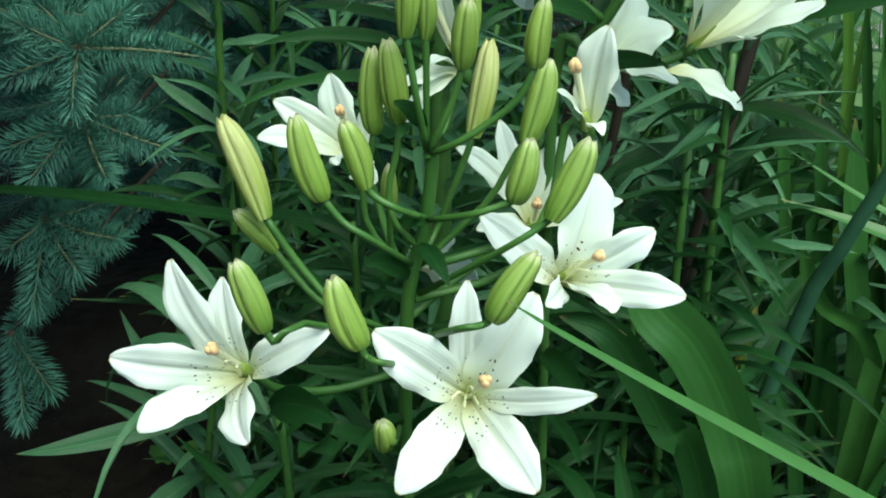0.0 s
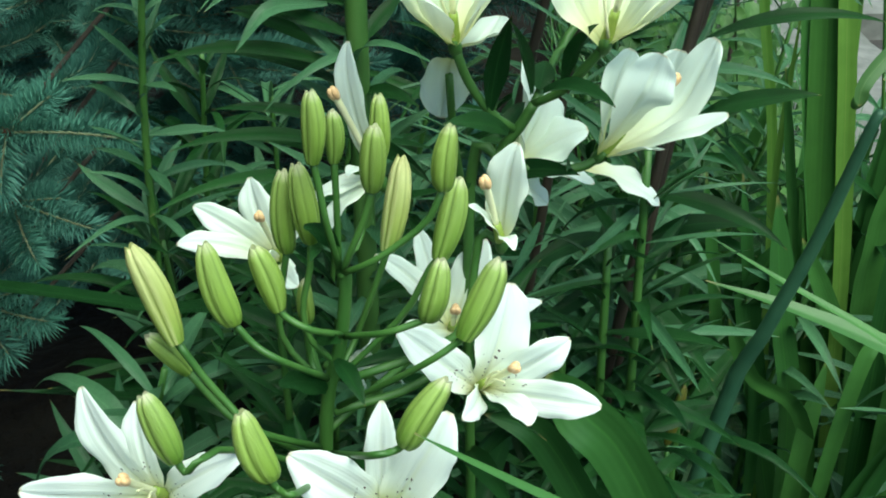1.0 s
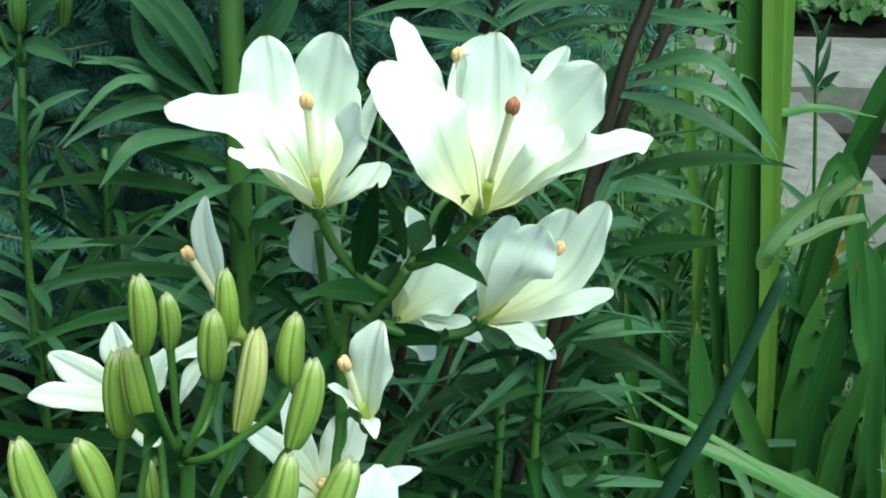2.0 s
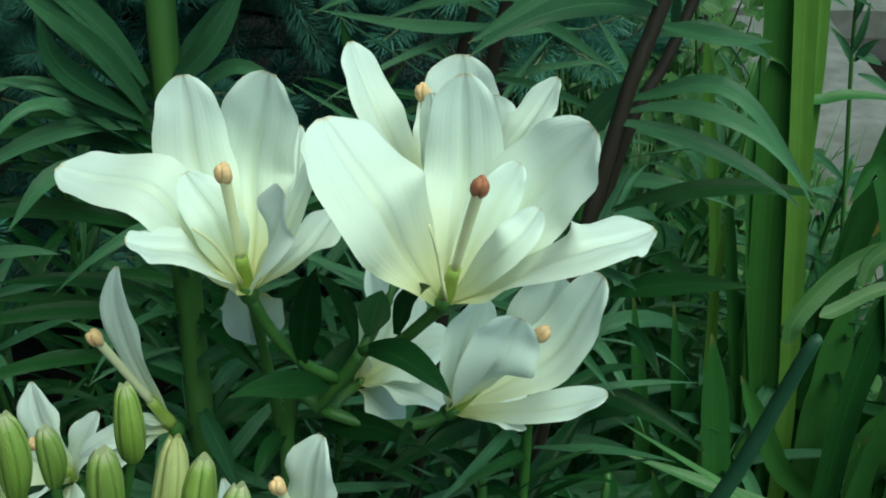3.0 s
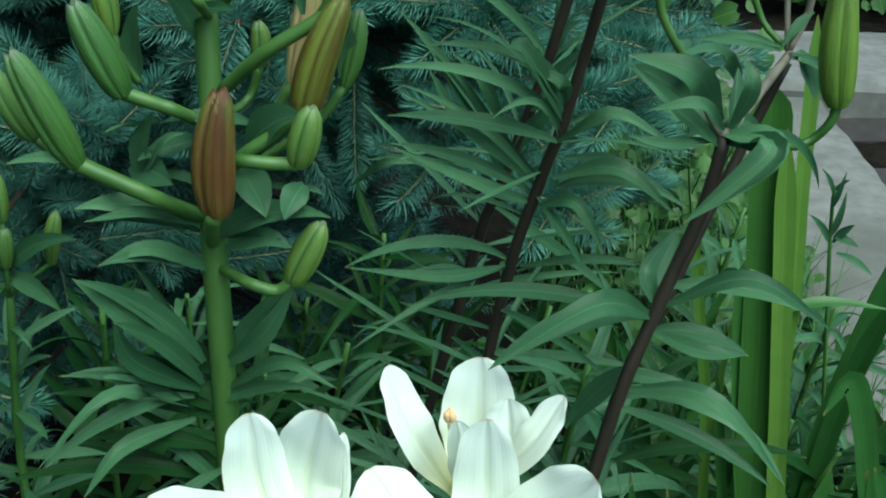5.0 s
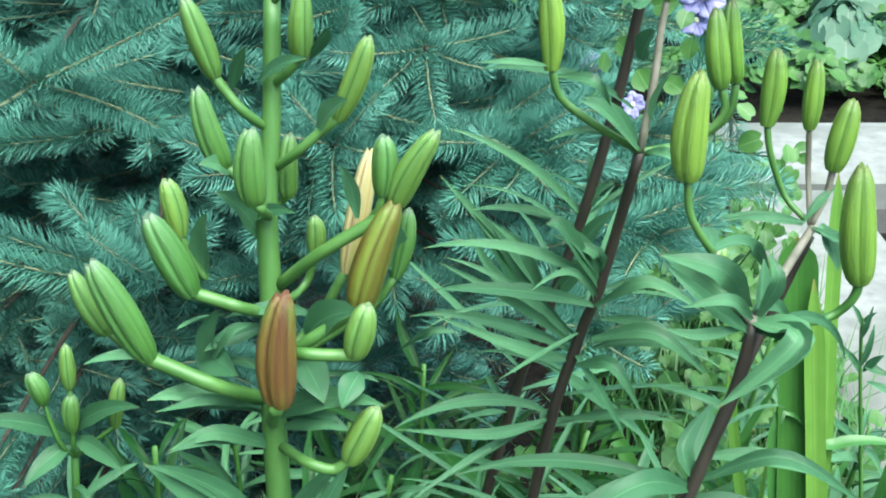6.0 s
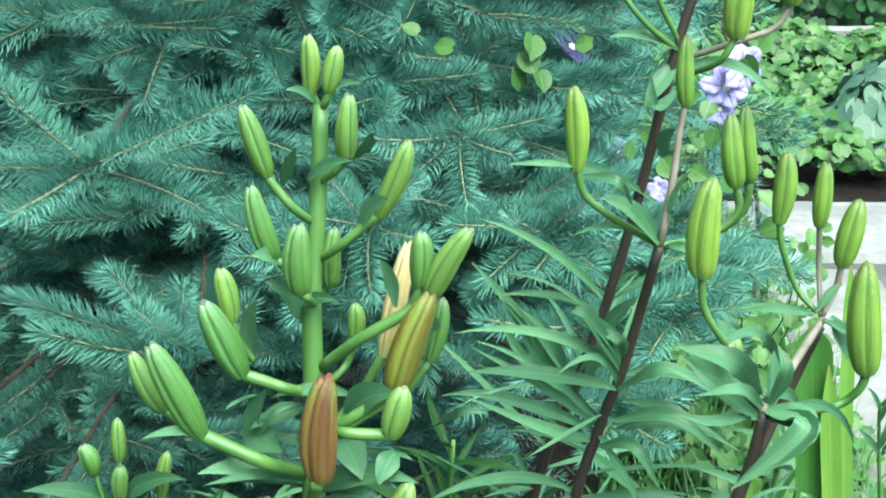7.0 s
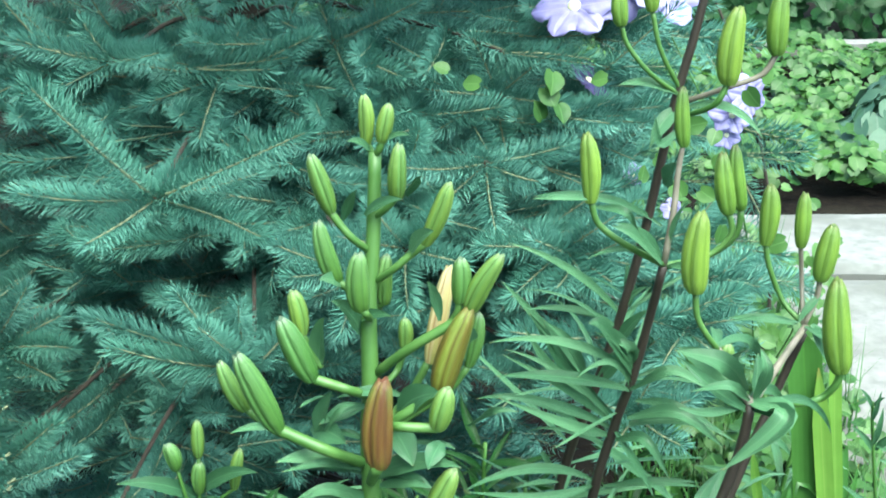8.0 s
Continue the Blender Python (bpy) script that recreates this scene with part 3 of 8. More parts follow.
# ---- plants ----
# white lily in front: a head of buds with open flowers round it
lily_a = thing("white_lily", (-0.070, 0.600, 0.000), "white lily with a crown of green buds and open speckled flowers", "lily", "white lilies")
tube("stem", [(-0.070, 0.600, 0.000), (-0.065, 0.595, 0.300), (-0.060, 0.588, 0.550), (-0.055, 0.578, 0.756), (-0.042, 0.574, 0.825), (-0.037, 0.572, 0.865), (-0.039, 0.570, 0.872)], 0.0052, 0.0034, STEM, lily_a, count=24, segs=10)
bud(lily_a, (-0.122, 0.530, 0.852), (-0.140, 0.535, 0.906), 0.0168, BUD_YELLOW, 0.6)
tube("pedicel", [(-0.122, 0.530, 0.853), (-0.112, 0.530, 0.834), (-0.100, 0.530, 0.815), (-0.084, 0.530, 0.795), (-0.057, 0.578, 0.748)], 0.0022, 0.0020, STEM, lily_a)
bud(lily_a, (-0.122, 0.545, 0.824), (-0.140, 0.540, 0.850), 0.0130, BUD_GREEN, 1.4)
tube("pedicel", [(-0.123, 0.545, 0.825), (-0.110, 0.545, 0.805), (-0.094, 0.545, 0.787), (-0.057, 0.578, 0.738)], 0.0020, 0.0019, STEM, lily_a)
bud(lily_a, (-0.091, 0.530, 0.863), (-0.103, 0.535, 0.907), 0.0166, BUD_GREEN, 0.2)
tube("pedicel", [(-0.091, 0.530, 0.864), (-0.081, 0.530, 0.850), (-0.067, 0.530, 0.840), (-0.050, 0.574, 0.800)], 0.0020, 0.0019, STEM, lily_a)
bud(lily_a, (-0.070, 0.545, 0.863), (-0.080, 0.545, 0.900), 0.0153, BUD_GREEN, 0.9)
tube("pedicel", [(-0.071, 0.545, 0.864), (-0.065, 0.545, 0.857), (-0.053, 0.545, 0.850), (-0.040, 0.573, 0.830)], 0.0020, 0.0019, STEM, lily_a)
bud(lily_a, (-0.069, 0.580, 0.879), (-0.068, 0.580, 0.927), 0.0142, BUD_GREEN, 0.1)
tube("pedicel", [(-0.069, 0.580, 0.881), (-0.073, 0.580, 0.860), (-0.077, 0.580, 0.839), (-0.073, 0.580, 0.817), (-0.049, 0.578, 0.788)], 0.0020, 0.0019, STEM, lily_a)
bud(lily_a, (-0.054, 0.570, 0.890), (-0.059, 0.570, 0.935), 0.0152, BUD_GREEN, 1.9)
tube("pedicel", [(-0.054, 0.570, 0.892), (-0.056, 0.570, 0.872), (-0.061, 0.570, 0.851), (-0.059, 0.570, 0.830), (-0.045, 0.574, 0.810)], 0.0020, 0.0019, STEM, lily_a)
bud(lily_a, (-0.048, 0.555, 0.942), (-0.047, 0.555, 0.980), 0.0130, BUD_GREEN, 0.0)
tube("pedicel", [(-0.048, 0.555, 0.943), (-0.046, 0.555, 0.929), (-0.043, 0.555, 0.907), (-0.040, 0.570, 0.874)], 0.0020, 0.0019, STEM, lily_a)
bud(lily_a, (-0.039, 0.568, 0.937), (-0.038, 0.565, 0.966), 0.0107, BUD_GREEN, 0.5)
tube("pedicel", [(-0.039, 0.568, 0.938), (-0.039, 0.568, 0.917), (-0.040, 0.570, 0.874)], 0.0020, 0.0019, STEM, lily_a)
bud(lily_a, (-0.018, 0.596, 0.926), (-0.017, 0.596, 0.963), 0.0129, BUD_GREEN, 2.0)
tube("pedicel", [(-0.018, 0.596, 0.927), (-0.022, 0.596, 0.911), (-0.030, 0.596, 0.880), (-0.038, 0.570, 0.874)], 0.0020, 0.0019, STEM, lily_a)
bud(lily_a, (-0.020, 0.566, 0.922), (-0.017, 0.562, 0.959), 0.0145, BUD_GREEN, 0.3)
tube("pedicel", [(-0.020, 0.566, 0.923), (-0.025, 0.566, 0.905), (-0.032, 0.566, 0.888), (-0.038, 0.570, 0.873)], 0.0020, 0.0019, STEM, lily_a)
bud(lily_a, (-0.016, 0.605, 0.866), (-0.007, 0.620, 0.918), 0.0160, BUD_YELLOW, 0.0)
tube("pedicel", [(-0.016, 0.605, 0.867), (-0.022, 0.605, 0.849), (-0.030, 0.605, 0.827), (-0.039, 0.605, 0.803), (-0.049, 0.578, 0.793)], 0.0020, 0.0019, STEM, lily_a)
bud(lily_a, (0.017, 0.557, 0.926), (0.021, 0.557, 0.961), 0.0137, BUD_GREEN, 0.7)
tube("pedicel", [(0.017, 0.557, 0.927), (0.009, 0.557, 0.909), (-0.009, 0.557, 0.893), (-0.024, 0.557, 0.883), (-0.038, 0.570, 0.871)], 0.0020, 0.0019, STEM, lily_a)
bud(lily_a, (0.014, 0.580, 0.874), (0.025, 0.592, 0.917), 0.0165, BUD_GREEN, 0.3)
tube("pedicel", [(0.015, 0.580, 0.876), (0.008, 0.580, 0.867), (-0.005, 0.580, 0.841), (-0.028, 0.580, 0.815), (-0.046, 0.578, 0.797)], 0.0020, 0.0019, STEM, lily_a)
bud(lily_a, (0.008, 0.550, 0.853), (0.016, 0.555, 0.887), 0.0161, BUD_GREEN, 2.2)
tube("pedicel", [(0.008, 0.550, 0.854), (0.001, 0.550, 0.851), (-0.016, 0.550, 0.845), (-0.041, 0.573, 0.829)], 0.0020, 0.0019, STEM, lily_a)
bud(lily_a, (0.027, 0.535, 0.851), (0.046, 0.545, 0.892), 0.0184, BUD_GREEN, 1.0)
tube("pedicel", [(0.028, 0.535, 0.853), (0.022, 0.535, 0.847), (0.003, 0.535, 0.833), (-0.046, 0.578, 0.778)], 0.0020, 0.0019, STEM, lily_a)
bud(lily_a, (-0.064, 0.600, 0.822), (-0.064, 0.600, 0.850), 0.0109, BUD_GREEN, 1.0)
tube("pedicel", [(-0.064, 0.600, 0.823), (-0.065, 0.600, 0.810), (-0.063, 0.600, 0.791), (-0.049, 0.578, 0.789)], 0.0020, 0.0019, STEM, lily_a)
bud(lily_a, (-0.114, 0.475, 0.818), (-0.127, 0.480, 0.854), 0.0159, BUD_GREEN, 0.2)
tube("pedicel", [(-0.114, 0.475, 0.819), (-0.110, 0.475, 0.811), (-0.103, 0.475, 0.818), (-0.093, 0.510, 0.799), (-0.059, 0.578, 0.732)], 0.0020, 0.0019, STEM, lily_a)
bud(lily_a, (-0.064, 0.455, 0.823), (-0.076, 0.460, 0.858), 0.0172, BUD_GREEN, 0.5)
tube("pedicel", [(-0.065, 0.455, 0.824), (-0.061, 0.455, 0.817), (-0.053, 0.455, 0.814), (-0.058, 0.578, 0.728)], 0.0020, 0.0019, STEM, lily_a)
bud(lily_a, (-0.002, 0.478, 0.825), (0.019, 0.485, 0.859), 0.0167, BUD_GREEN, 0.8)
tube("pedicel", [(-0.002, 0.478, 0.826), (-0.007, 0.478, 0.822), (-0.020, 0.478, 0.819), (-0.052, 0.578, 0.744)], 0.0020, 0.0019, STEM, lily_a)
bud(lily_a, (-0.061, 0.500, 0.725), (-0.061, 0.495, 0.748), 0.0131, BUD_GREEN, 0.0)
tube("pedicel", [(-0.061, 0.500, 0.726), (-0.055, 0.500, 0.731), (-0.061, 0.578, 0.680)], 0.0020, 0.0019, STEM, lily_a)
# open flowers of this plant
flower_a = flower(lily_a, (-0.136, 0.522, 0.758), (-0.356, -0.814, 0.458), "open white flower with a yellow-green throat")
petal(flower_a, (-0.136, 0.522, 0.758), (-0.173, 0.522, 0.830), (-0.356, -0.814, 0.458), 0.0239, 0.12, material=PETAL_SPECK, seed=1)
petal(flower_a, (-0.136, 0.522, 0.758), (-0.149, 0.532, 0.814), (-0.356, -0.814, 0.458), 0.0213, 0.10, material=PETAL_SPECK, seed=2)
petal(flower_a, (-0.136, 0.522, 0.758), (-0.196, 0.477, 0.798), (-0.356, -0.814, 0.458), 0.0250, 0.15, material=PETAL_SPECK, seed=3)
petal(flower_a, (-0.136, 0.522, 0.758), (-0.182, 0.462, 0.763), (-0.356, -0.814, 0.458), 0.0201, 0.15, material=PETAL_SPECK, seed=4)
petal(flower_a, (-0.136, 0.522, 0.758), (-0.127, 0.467, 0.753), (-0.356, -0.814, 0.458), 0.0249, 0.15, material=PETAL_SPECK, seed=5)
petal(flower_a, (-0.136, 0.522, 0.758), (-0.089, 0.512, 0.794), (-0.356, -0.814, 0.458), 0.0209, 0.33, material=PETAL_SPECK, seed=6)
pistil(flower_a, (-0.136, 0.522, 0.758), (-0.143, 0.477, 0.805))
stamen(flower_a, (-0.140, 0.514, 0.762), (-0.138, 0.482, 0.794))
stamen(flower_a, (-0.140, 0.514, 0.762), (-0.131, 0.477, 0.794))
flower_b = flower(lily_a, (-0.016, 0.522, 0.747), (0.052, -0.853, 0.520), "open white star flower with dark specks")
petal(flower_b, (-0.016, 0.522, 0.747), (-0.064, 0.502, 0.801), (0.052, -0.853, 0.520), 0.0301, 0.13, material=PETAL_SPECK, seed=1)
petal(flower_b, (-0.016, 0.522, 0.747), (-0.016, 0.522, 0.821), (0.052, -0.853, 0.520), 0.0180, 0.10, material=PETAL_SPECK, seed=2)
petal(flower_b, (-0.016, 0.522, 0.747), (0.020, 0.517, 0.817), (0.052, -0.853, 0.520), 0.0319, 0.12, material=PETAL_SPECK, seed=3)
petal(flower_b, (-0.016, 0.522, 0.747), (0.051, 0.477, 0.782), (0.052, -0.853, 0.520), 0.0148, 0.16, material=PETAL_SPECK, seed=4)
petal(flower_b, (-0.016, 0.522, 0.747), (0.022, 0.457, 0.735), (0.052, -0.853, 0.520), 0.0295, 0.16, material=PETAL_SPECK, seed=5)
petal(flower_b, (-0.016, 0.522, 0.747), (-0.050, 0.462, 0.727), (0.052, -0.853, 0.520), 0.0250, 0.15, material=PETAL_SPECK, seed=6)
pistil(flower_b, (-0.016, 0.522, 0.747), (-0.005, 0.472, 0.793))
stamen(flower_b, (-0.016, 0.513, 0.752), (-0.023, 0.487, 0.770))
stamen(flower_b, (-0.016, 0.513, 0.752), (-0.009, 0.482, 0.771))
stamen(flower_b, (-0.016, 0.513, 0.752), (-0.016, 0.482, 0.769))
stamen(flower_b, (-0.016, 0.513, 0.752), (-0.012, 0.487, 0.777))
flower_c = flower(lily_a, (0.034, 0.602, 0.774), (0.416, -0.780, 0.468), "open white flower with dark specks, seen aslant")
petal(flower_c, (0.034, 0.602, 0.774), (-0.011, 0.582, 0.829), (0.416, -0.780, 0.468), 0.0250, 0.15, material=PETAL_SPECK, seed=1)
petal(flower_c, (0.034, 0.602, 0.774), (0.055, 0.612, 0.841), (0.416, -0.780, 0.468), 0.0342, 0.10, material=PETAL_SPECK, seed=2)
petal(flower_c, (0.034, 0.602, 0.774), (0.088, 0.587, 0.818), (0.416, -0.780, 0.468), 0.0224, 0.20, material=PETAL_SPECK, seed=3)
petal(flower_c, (0.034, 0.602, 0.774), (0.104, 0.557, 0.792), (0.416, -0.780, 0.468), 0.0213, 0.18, material=PETAL_SPECK, seed=4)
petal(flower_c, (0.034, 0.602, 0.774), (0.063, 0.542, 0.790), (0.416, -0.780, 0.468), 0.0188, 0.20, material=PETAL_SPECK, seed=5)
petal(flower_c, (0.034, 0.602, 0.774), (0.026, 0.547, 0.791), (0.416, -0.780, 0.468), 0.0163, 0.10, material=PETAL_SPECK, seed=6)
pistil(flower_c, (0.034, 0.602, 0.774), (0.056, 0.567, 0.812))
stamen(flower_c, (0.038, 0.594, 0.779), (0.047, 0.572, 0.806))
stamen(flower_c, (0.038, 0.594, 0.779), (0.050, 0.567, 0.802))
flower_g = flower(lily_a, (-0.100, 0.738, 0.788), (-0.381, -0.654, 0.654), "open white flower behind the buds")
petal(flower_g, (-0.100, 0.738, 0.788), (-0.156, 0.728, 0.837), (-0.381, -0.654, 0.654), 0.0200, 0.15, material=PETAL, seed=1)
petal(flower_g, (-0.100, 0.738, 0.788), (-0.120, 0.748, 0.849), (-0.381, -0.654, 0.654), 0.0263, 0.08, material=PETAL, seed=2)
petal(flower_g, (-0.100, 0.738, 0.788), (-0.165, 0.708, 0.818), (-0.381, -0.654, 0.654), 0.0172, 0.18, material=PETAL, seed=3)
petal(flower_g, (-0.100, 0.738, 0.788), (-0.082, 0.738, 0.837), (-0.381, -0.654, 0.654), 0.0201, 0.10, material=PETAL, seed=4)
petal(flower_g, (-0.100, 0.738, 0.788), (-0.108, 0.688, 0.808), (-0.381, -0.654, 0.654), 0.0162, 0.20, material=PETAL, seed=5)
petal(flower_g, (-0.100, 0.738, 0.788), (-0.084, 0.698, 0.791), (-0.381, -0.654, 0.654), 0.0198, 0.20, material=PETAL, seed=6)
pistil(flower_g, (-0.100, 0.738, 0.788), (-0.108, 0.708, 0.839))
flower_i = flower(lily_a, (0.019, 0.675, 0.770), (0.000, -0.651, 0.759), "white flower with narrow pinkish petals")
petal(flower_i, (0.019, 0.675, 0.770), (-0.028, 0.655, 0.837), (0.000, -0.651, 0.759), 0.0158, 0.20, material=PETAL, seed=1)
petal(flower_i, (0.019, 0.675, 0.770), (-0.002, 0.675, 0.847), (0.000, -0.651, 0.759), 0.0160, 0.10, material=PETAL, seed=2)
petal(flower_i, (0.019, 0.675, 0.770), (-0.015, 0.635, 0.790), (0.000, -0.651, 0.759), 0.0153, 0.25, material=PETAL, seed=3)
petal(flower_i, (0.019, 0.675, 0.770), (0.041, 0.685, 0.833), (0.000, -0.651, 0.759), 0.0264, 0.08, material=PETAL, seed=4)
petal(flower_i, (0.019, 0.675, 0.770), (0.078, 0.675, 0.792), (0.000, -0.651, 0.759), 0.0140, 0.20, material=PETAL, seed=5)
petal(flower_i, (0.019, 0.675, 0.770), (0.007, 0.635, 0.777), (0.000, -0.651, 0.759), 0.0139, 0.10, material=PETAL, seed=6)
pistil(flower_i, (0.019, 0.675, 0.770), (0.022, 0.640, 0.807))
tube("pedicel", [(-0.137, 0.524, 0.756), (-0.125, 0.545, 0.730), (-0.096, 0.565, 0.717), (-0.062, 0.578, 0.721)], 0.0028, 0.0026, STEM, lily_a)
tube("pedicel", [(-0.017, 0.524, 0.745), (-0.029, 0.545, 0.733), (-0.048, 0.570, 0.727), (-0.058, 0.578, 0.738)], 0.0028, 0.0026, STEM, lily_a)
tube("pedicel", [(0.034, 0.604, 0.773), (0.015, 0.610, 0.780), (-0.011, 0.595, 0.776), (-0.049, 0.578, 0.774)], 0.0028, 0.0026, STEM, lily_a)
tube("pedicel", [(-0.100, 0.738, 0.788), (-0.090, 0.720, 0.777), (-0.071, 0.650, 0.771), (-0.052, 0.578, 0.785)], 0.0026, 0.0026, STEM, lily_a)
tube("pedicel", [(0.019, 0.675, 0.770), (-0.002, 0.655, 0.766), (-0.029, 0.610, 0.767), (-0.052, 0.578, 0.762)], 0.0026, 0.0026, STEM, lily_a)
flower_j = flower(lily_a, (0.049, 0.612, 0.867), (0.000, -0.243, 0.970), "withering white flower with its last broad petal")
petal(flower_j, (0.049, 0.612, 0.867), (0.057, 0.607, 0.931), (0.000, -0.243, 0.970), 0.0264, -0.02, material=PETAL, seed=1, reach=0.30)
petal(flower_j, (0.049, 0.612, 0.867), (0.030, 0.602, 0.896), (0.000, -0.243, 0.970), 0.0103, 0.10, material=PETAL, seed=2, reach=0.30)
petal(flower_j, (0.049, 0.612, 0.867), (0.055, 0.582, 0.878), (0.000, -0.243, 0.970), 0.0090, 0.30, material=PETAL, seed=3, reach=0.30)
pistil(flower_j, (0.049, 0.612, 0.867), (0.039, 0.597, 0.913))
tube("pedicel", [(0.049, 0.612, 0.867), (0.036, 0.612, 0.870), (0.023, 0.600, 0.813), (-0.040, 0.574, 0.799)], 0.0026, 0.0026, STEM, lily_a)
flower_k = flower(lily_a, (-0.023, 0.677, 0.876), (-0.255, -0.306, 0.917), "fading white flower with one upright petal")
petal(flower_k, (-0.023, 0.677, 0.876), (-0.040, 0.677, 0.967), (-0.255, -0.306, 0.917), 0.0162, 0.10, material=PETAL, seed=1, reach=0.30)
petal(flower_k, (-0.023, 0.677, 0.876), (-0.068, 0.667, 0.866), (-0.255, -0.306, 0.917), 0.0147, 0.30, material=PETAL, seed=2, reach=0.30)
petal(flower_k, (-0.023, 0.677, 0.876), (-0.043, 0.657, 0.889), (-0.255, -0.306, 0.917), 0.0108, 0.40, material=PETAL, seed=3, reach=0.30)
petal(flower_k, (-0.023, 0.677, 0.876), (-0.059, 0.657, 0.848), (-0.255, -0.306, 0.917), 0.0161, 0.40, material=PETAL, seed=4, reach=0.30)
pistil(flower_k, (-0.023, 0.677, 0.876), (-0.048, 0.657, 0.943))
flower_m = flower(lily_a, (-0.065, 0.700, 0.726), (0.928, -0.309, 0.206), "white flower hidden behind the stem")
petal(flower_m, (-0.065, 0.700, 0.726), (-0.015, 0.670, 0.733), (0.928, -0.309, 0.206), 0.0297, 0.10, material=PETAL, seed=1)
petal(flower_m, (-0.065, 0.700, 0.726), (-0.034, 0.700, 0.751), (0.928, -0.309, 0.206), 0.0203, 0.10, material=PETAL, seed=2)
petal(flower_m, (-0.065, 0.700, 0.726), (-0.040, 0.660, 0.737), (0.928, -0.309, 0.206), 0.0196, 0.10, material=PETAL, seed=3)
leaf_whorls(lily_a, [(-0.070, 0.600, 0.000), (-0.065, 0.595, 0.300), (-0.060, 0.588, 0.550), (-0.055, 0.578, 0.756), (-0.042, 0.574, 0.825), (-0.037, 0.572, 0.865), (-0.039, 0.570, 0.872)], 0.10, 0.84, 0.010, 0.095, LILY_LEAF, 11, 0.25)
leaf(lily_a, (-0.056, 0.574, 0.826), (-0.039, 0.554, 0.836), 0.0106, 0.10, LILY_LEAF, face=(-0.357, -0.800, 0.650), seed=1)
leaf(lily_a, (-0.055, 0.554, 0.907), (-0.039, 0.569, 0.883), 0.0101, 0.10, LILY_LEAF, face=(-0.143, -0.800, 0.650), seed=2)
leaf(lily_a, (-0.071, 0.534, 0.822), (-0.051, 0.574, 0.789), 0.0157, 0.10, LILY_LEAF, face=(0.071, -0.800, 0.650), seed=3)
leaf(lily_a, (-0.045, 0.569, 0.816), (-0.026, 0.534, 0.809), 0.0112, 0.10, LILY_LEAF, face=(0.286, -0.800, 0.650), seed=4)
leaf(lily_a, (-0.102, 0.524, 0.868), (-0.096, 0.524, 0.857), 0.0035, 0.10, LILY_LEAF, face=(0.500, -0.800, 0.650), seed=5)
leaf(lily_a, (-0.131, 0.534, 0.725), (-0.084, 0.494, 0.747), 0.0220, 0.10, LILY_LEAF, face=(-0.500, -0.800, 0.650), seed=6)
leaf(lily_a, (-0.093, 0.534, 0.701), (-0.105, 0.484, 0.731), 0.0222, 0.10, LILY_LEAF, face=(-0.286, -0.800, 0.650), seed=7)
leaf(lily_a, (-0.048, 0.574, 0.887), (-0.053, 0.554, 0.886), 0.0066, 0.10, LILY_LEAF, face=(-0.071, -0.800, 0.650), seed=8)
# taller white lily behind: four large trumpets
lily_b = thing("white_lily", (0.030, 0.700, 0.000), "tall white lily with large cream trumpet flowers", "lily", "white lilies")
tube("stem", [(0.030, 0.700, 0.000), (0.035, 0.690, 0.350), (0.030, 0.675, 0.851), (0.049, 0.670, 0.898), (0.061, 0.667, 0.917), (0.069, 0.665, 0.932)], 0.0040, 0.0032, STEM, lily_b, count=20, segs=10)
flower_e = flower(lily_b, (0.023, 0.650, 0.971), (-0.100, -0.550, 0.829), "large white trumpet flower, open upwards")
broad_petal(flower_e, (0.023, 0.650, 0.971), (-0.010, 0.645, 1.022), (-0.054, 0.665, 1.022), 0.0330, (0.35, -0.45, 0.8), 11)
broad_petal(flower_e, (0.023, 0.650, 0.971), (-0.004, 0.692, 1.009), (-0.008, 0.700, 1.049), 0.0340, (0.20, -0.90, 0.30), 12)
broad_petal(flower_e, (0.023, 0.650, 0.971), (0.020, 0.700, 1.004), (0.029, 0.700, 1.051), 0.0400, (-0.15, -0.90, 0.30), 13)
broad_petal(flower_e, (0.023, 0.650, 0.971), (0.014, 0.648, 1.008), (0.000, 0.655, 1.025), 0.0220, (0.20, -0.80, 0.50), 14)
broad_petal(flower_e, (0.023, 0.650, 0.971), (0.008, 0.622, 1.006), (-0.016, 0.618, 1.014), 0.0320, (0.45, 0.10, 0.9), 15)
broad_petal(flower_e, (0.023, 0.650, 0.971), (0.040, 0.612, 1.018), (0.047, 0.606, 1.043), 0.0270, (-0.3, -0.5, 0.8), 16)
broad_petal(flower_e, (0.023, 0.650, 0.971), (0.046, 0.650, 1.015), (0.053, 0.672, 1.034), 0.0200, (-0.80, -0.40, 0.40), 17)
broad_petal(flower_e, (0.023, 0.650, 0.971), (0.041, 0.715, 0.957), (0.051, 0.745, 0.962), 0.0260, (-0.3, -0.8, 0.5), 18)
broad_petal(flower_e, (0.023, 0.650, 0.971), (0.036, 0.700, 0.995), (0.036, 0.735, 1.011), 0.0120, (-0.30, -0.90, 0.30), 19)
pistil(flower_e, (0.023, 0.650, 0.971), (0.020, 0.635, 1.036))
stamen(flower_e, (0.022, 0.645, 0.979), (0.010, 0.620, 1.019))
stamen(flower_e, (0.022, 0.645, 0.979), (0.019, 0.650, 1.017))
flower_f = flower(lily_b, (0.105, 0.638, 0.975), (0.080, -0.679, 0.729), "large cream trumpet flower with a dark stigma")
broad_petal(flower_f, (0.105, 0.638, 0.975), (0.080, 0.632, 1.025), (0.056, 0.660, 1.048), 0.0440, (0.5, -0.7, 0.5), 11)
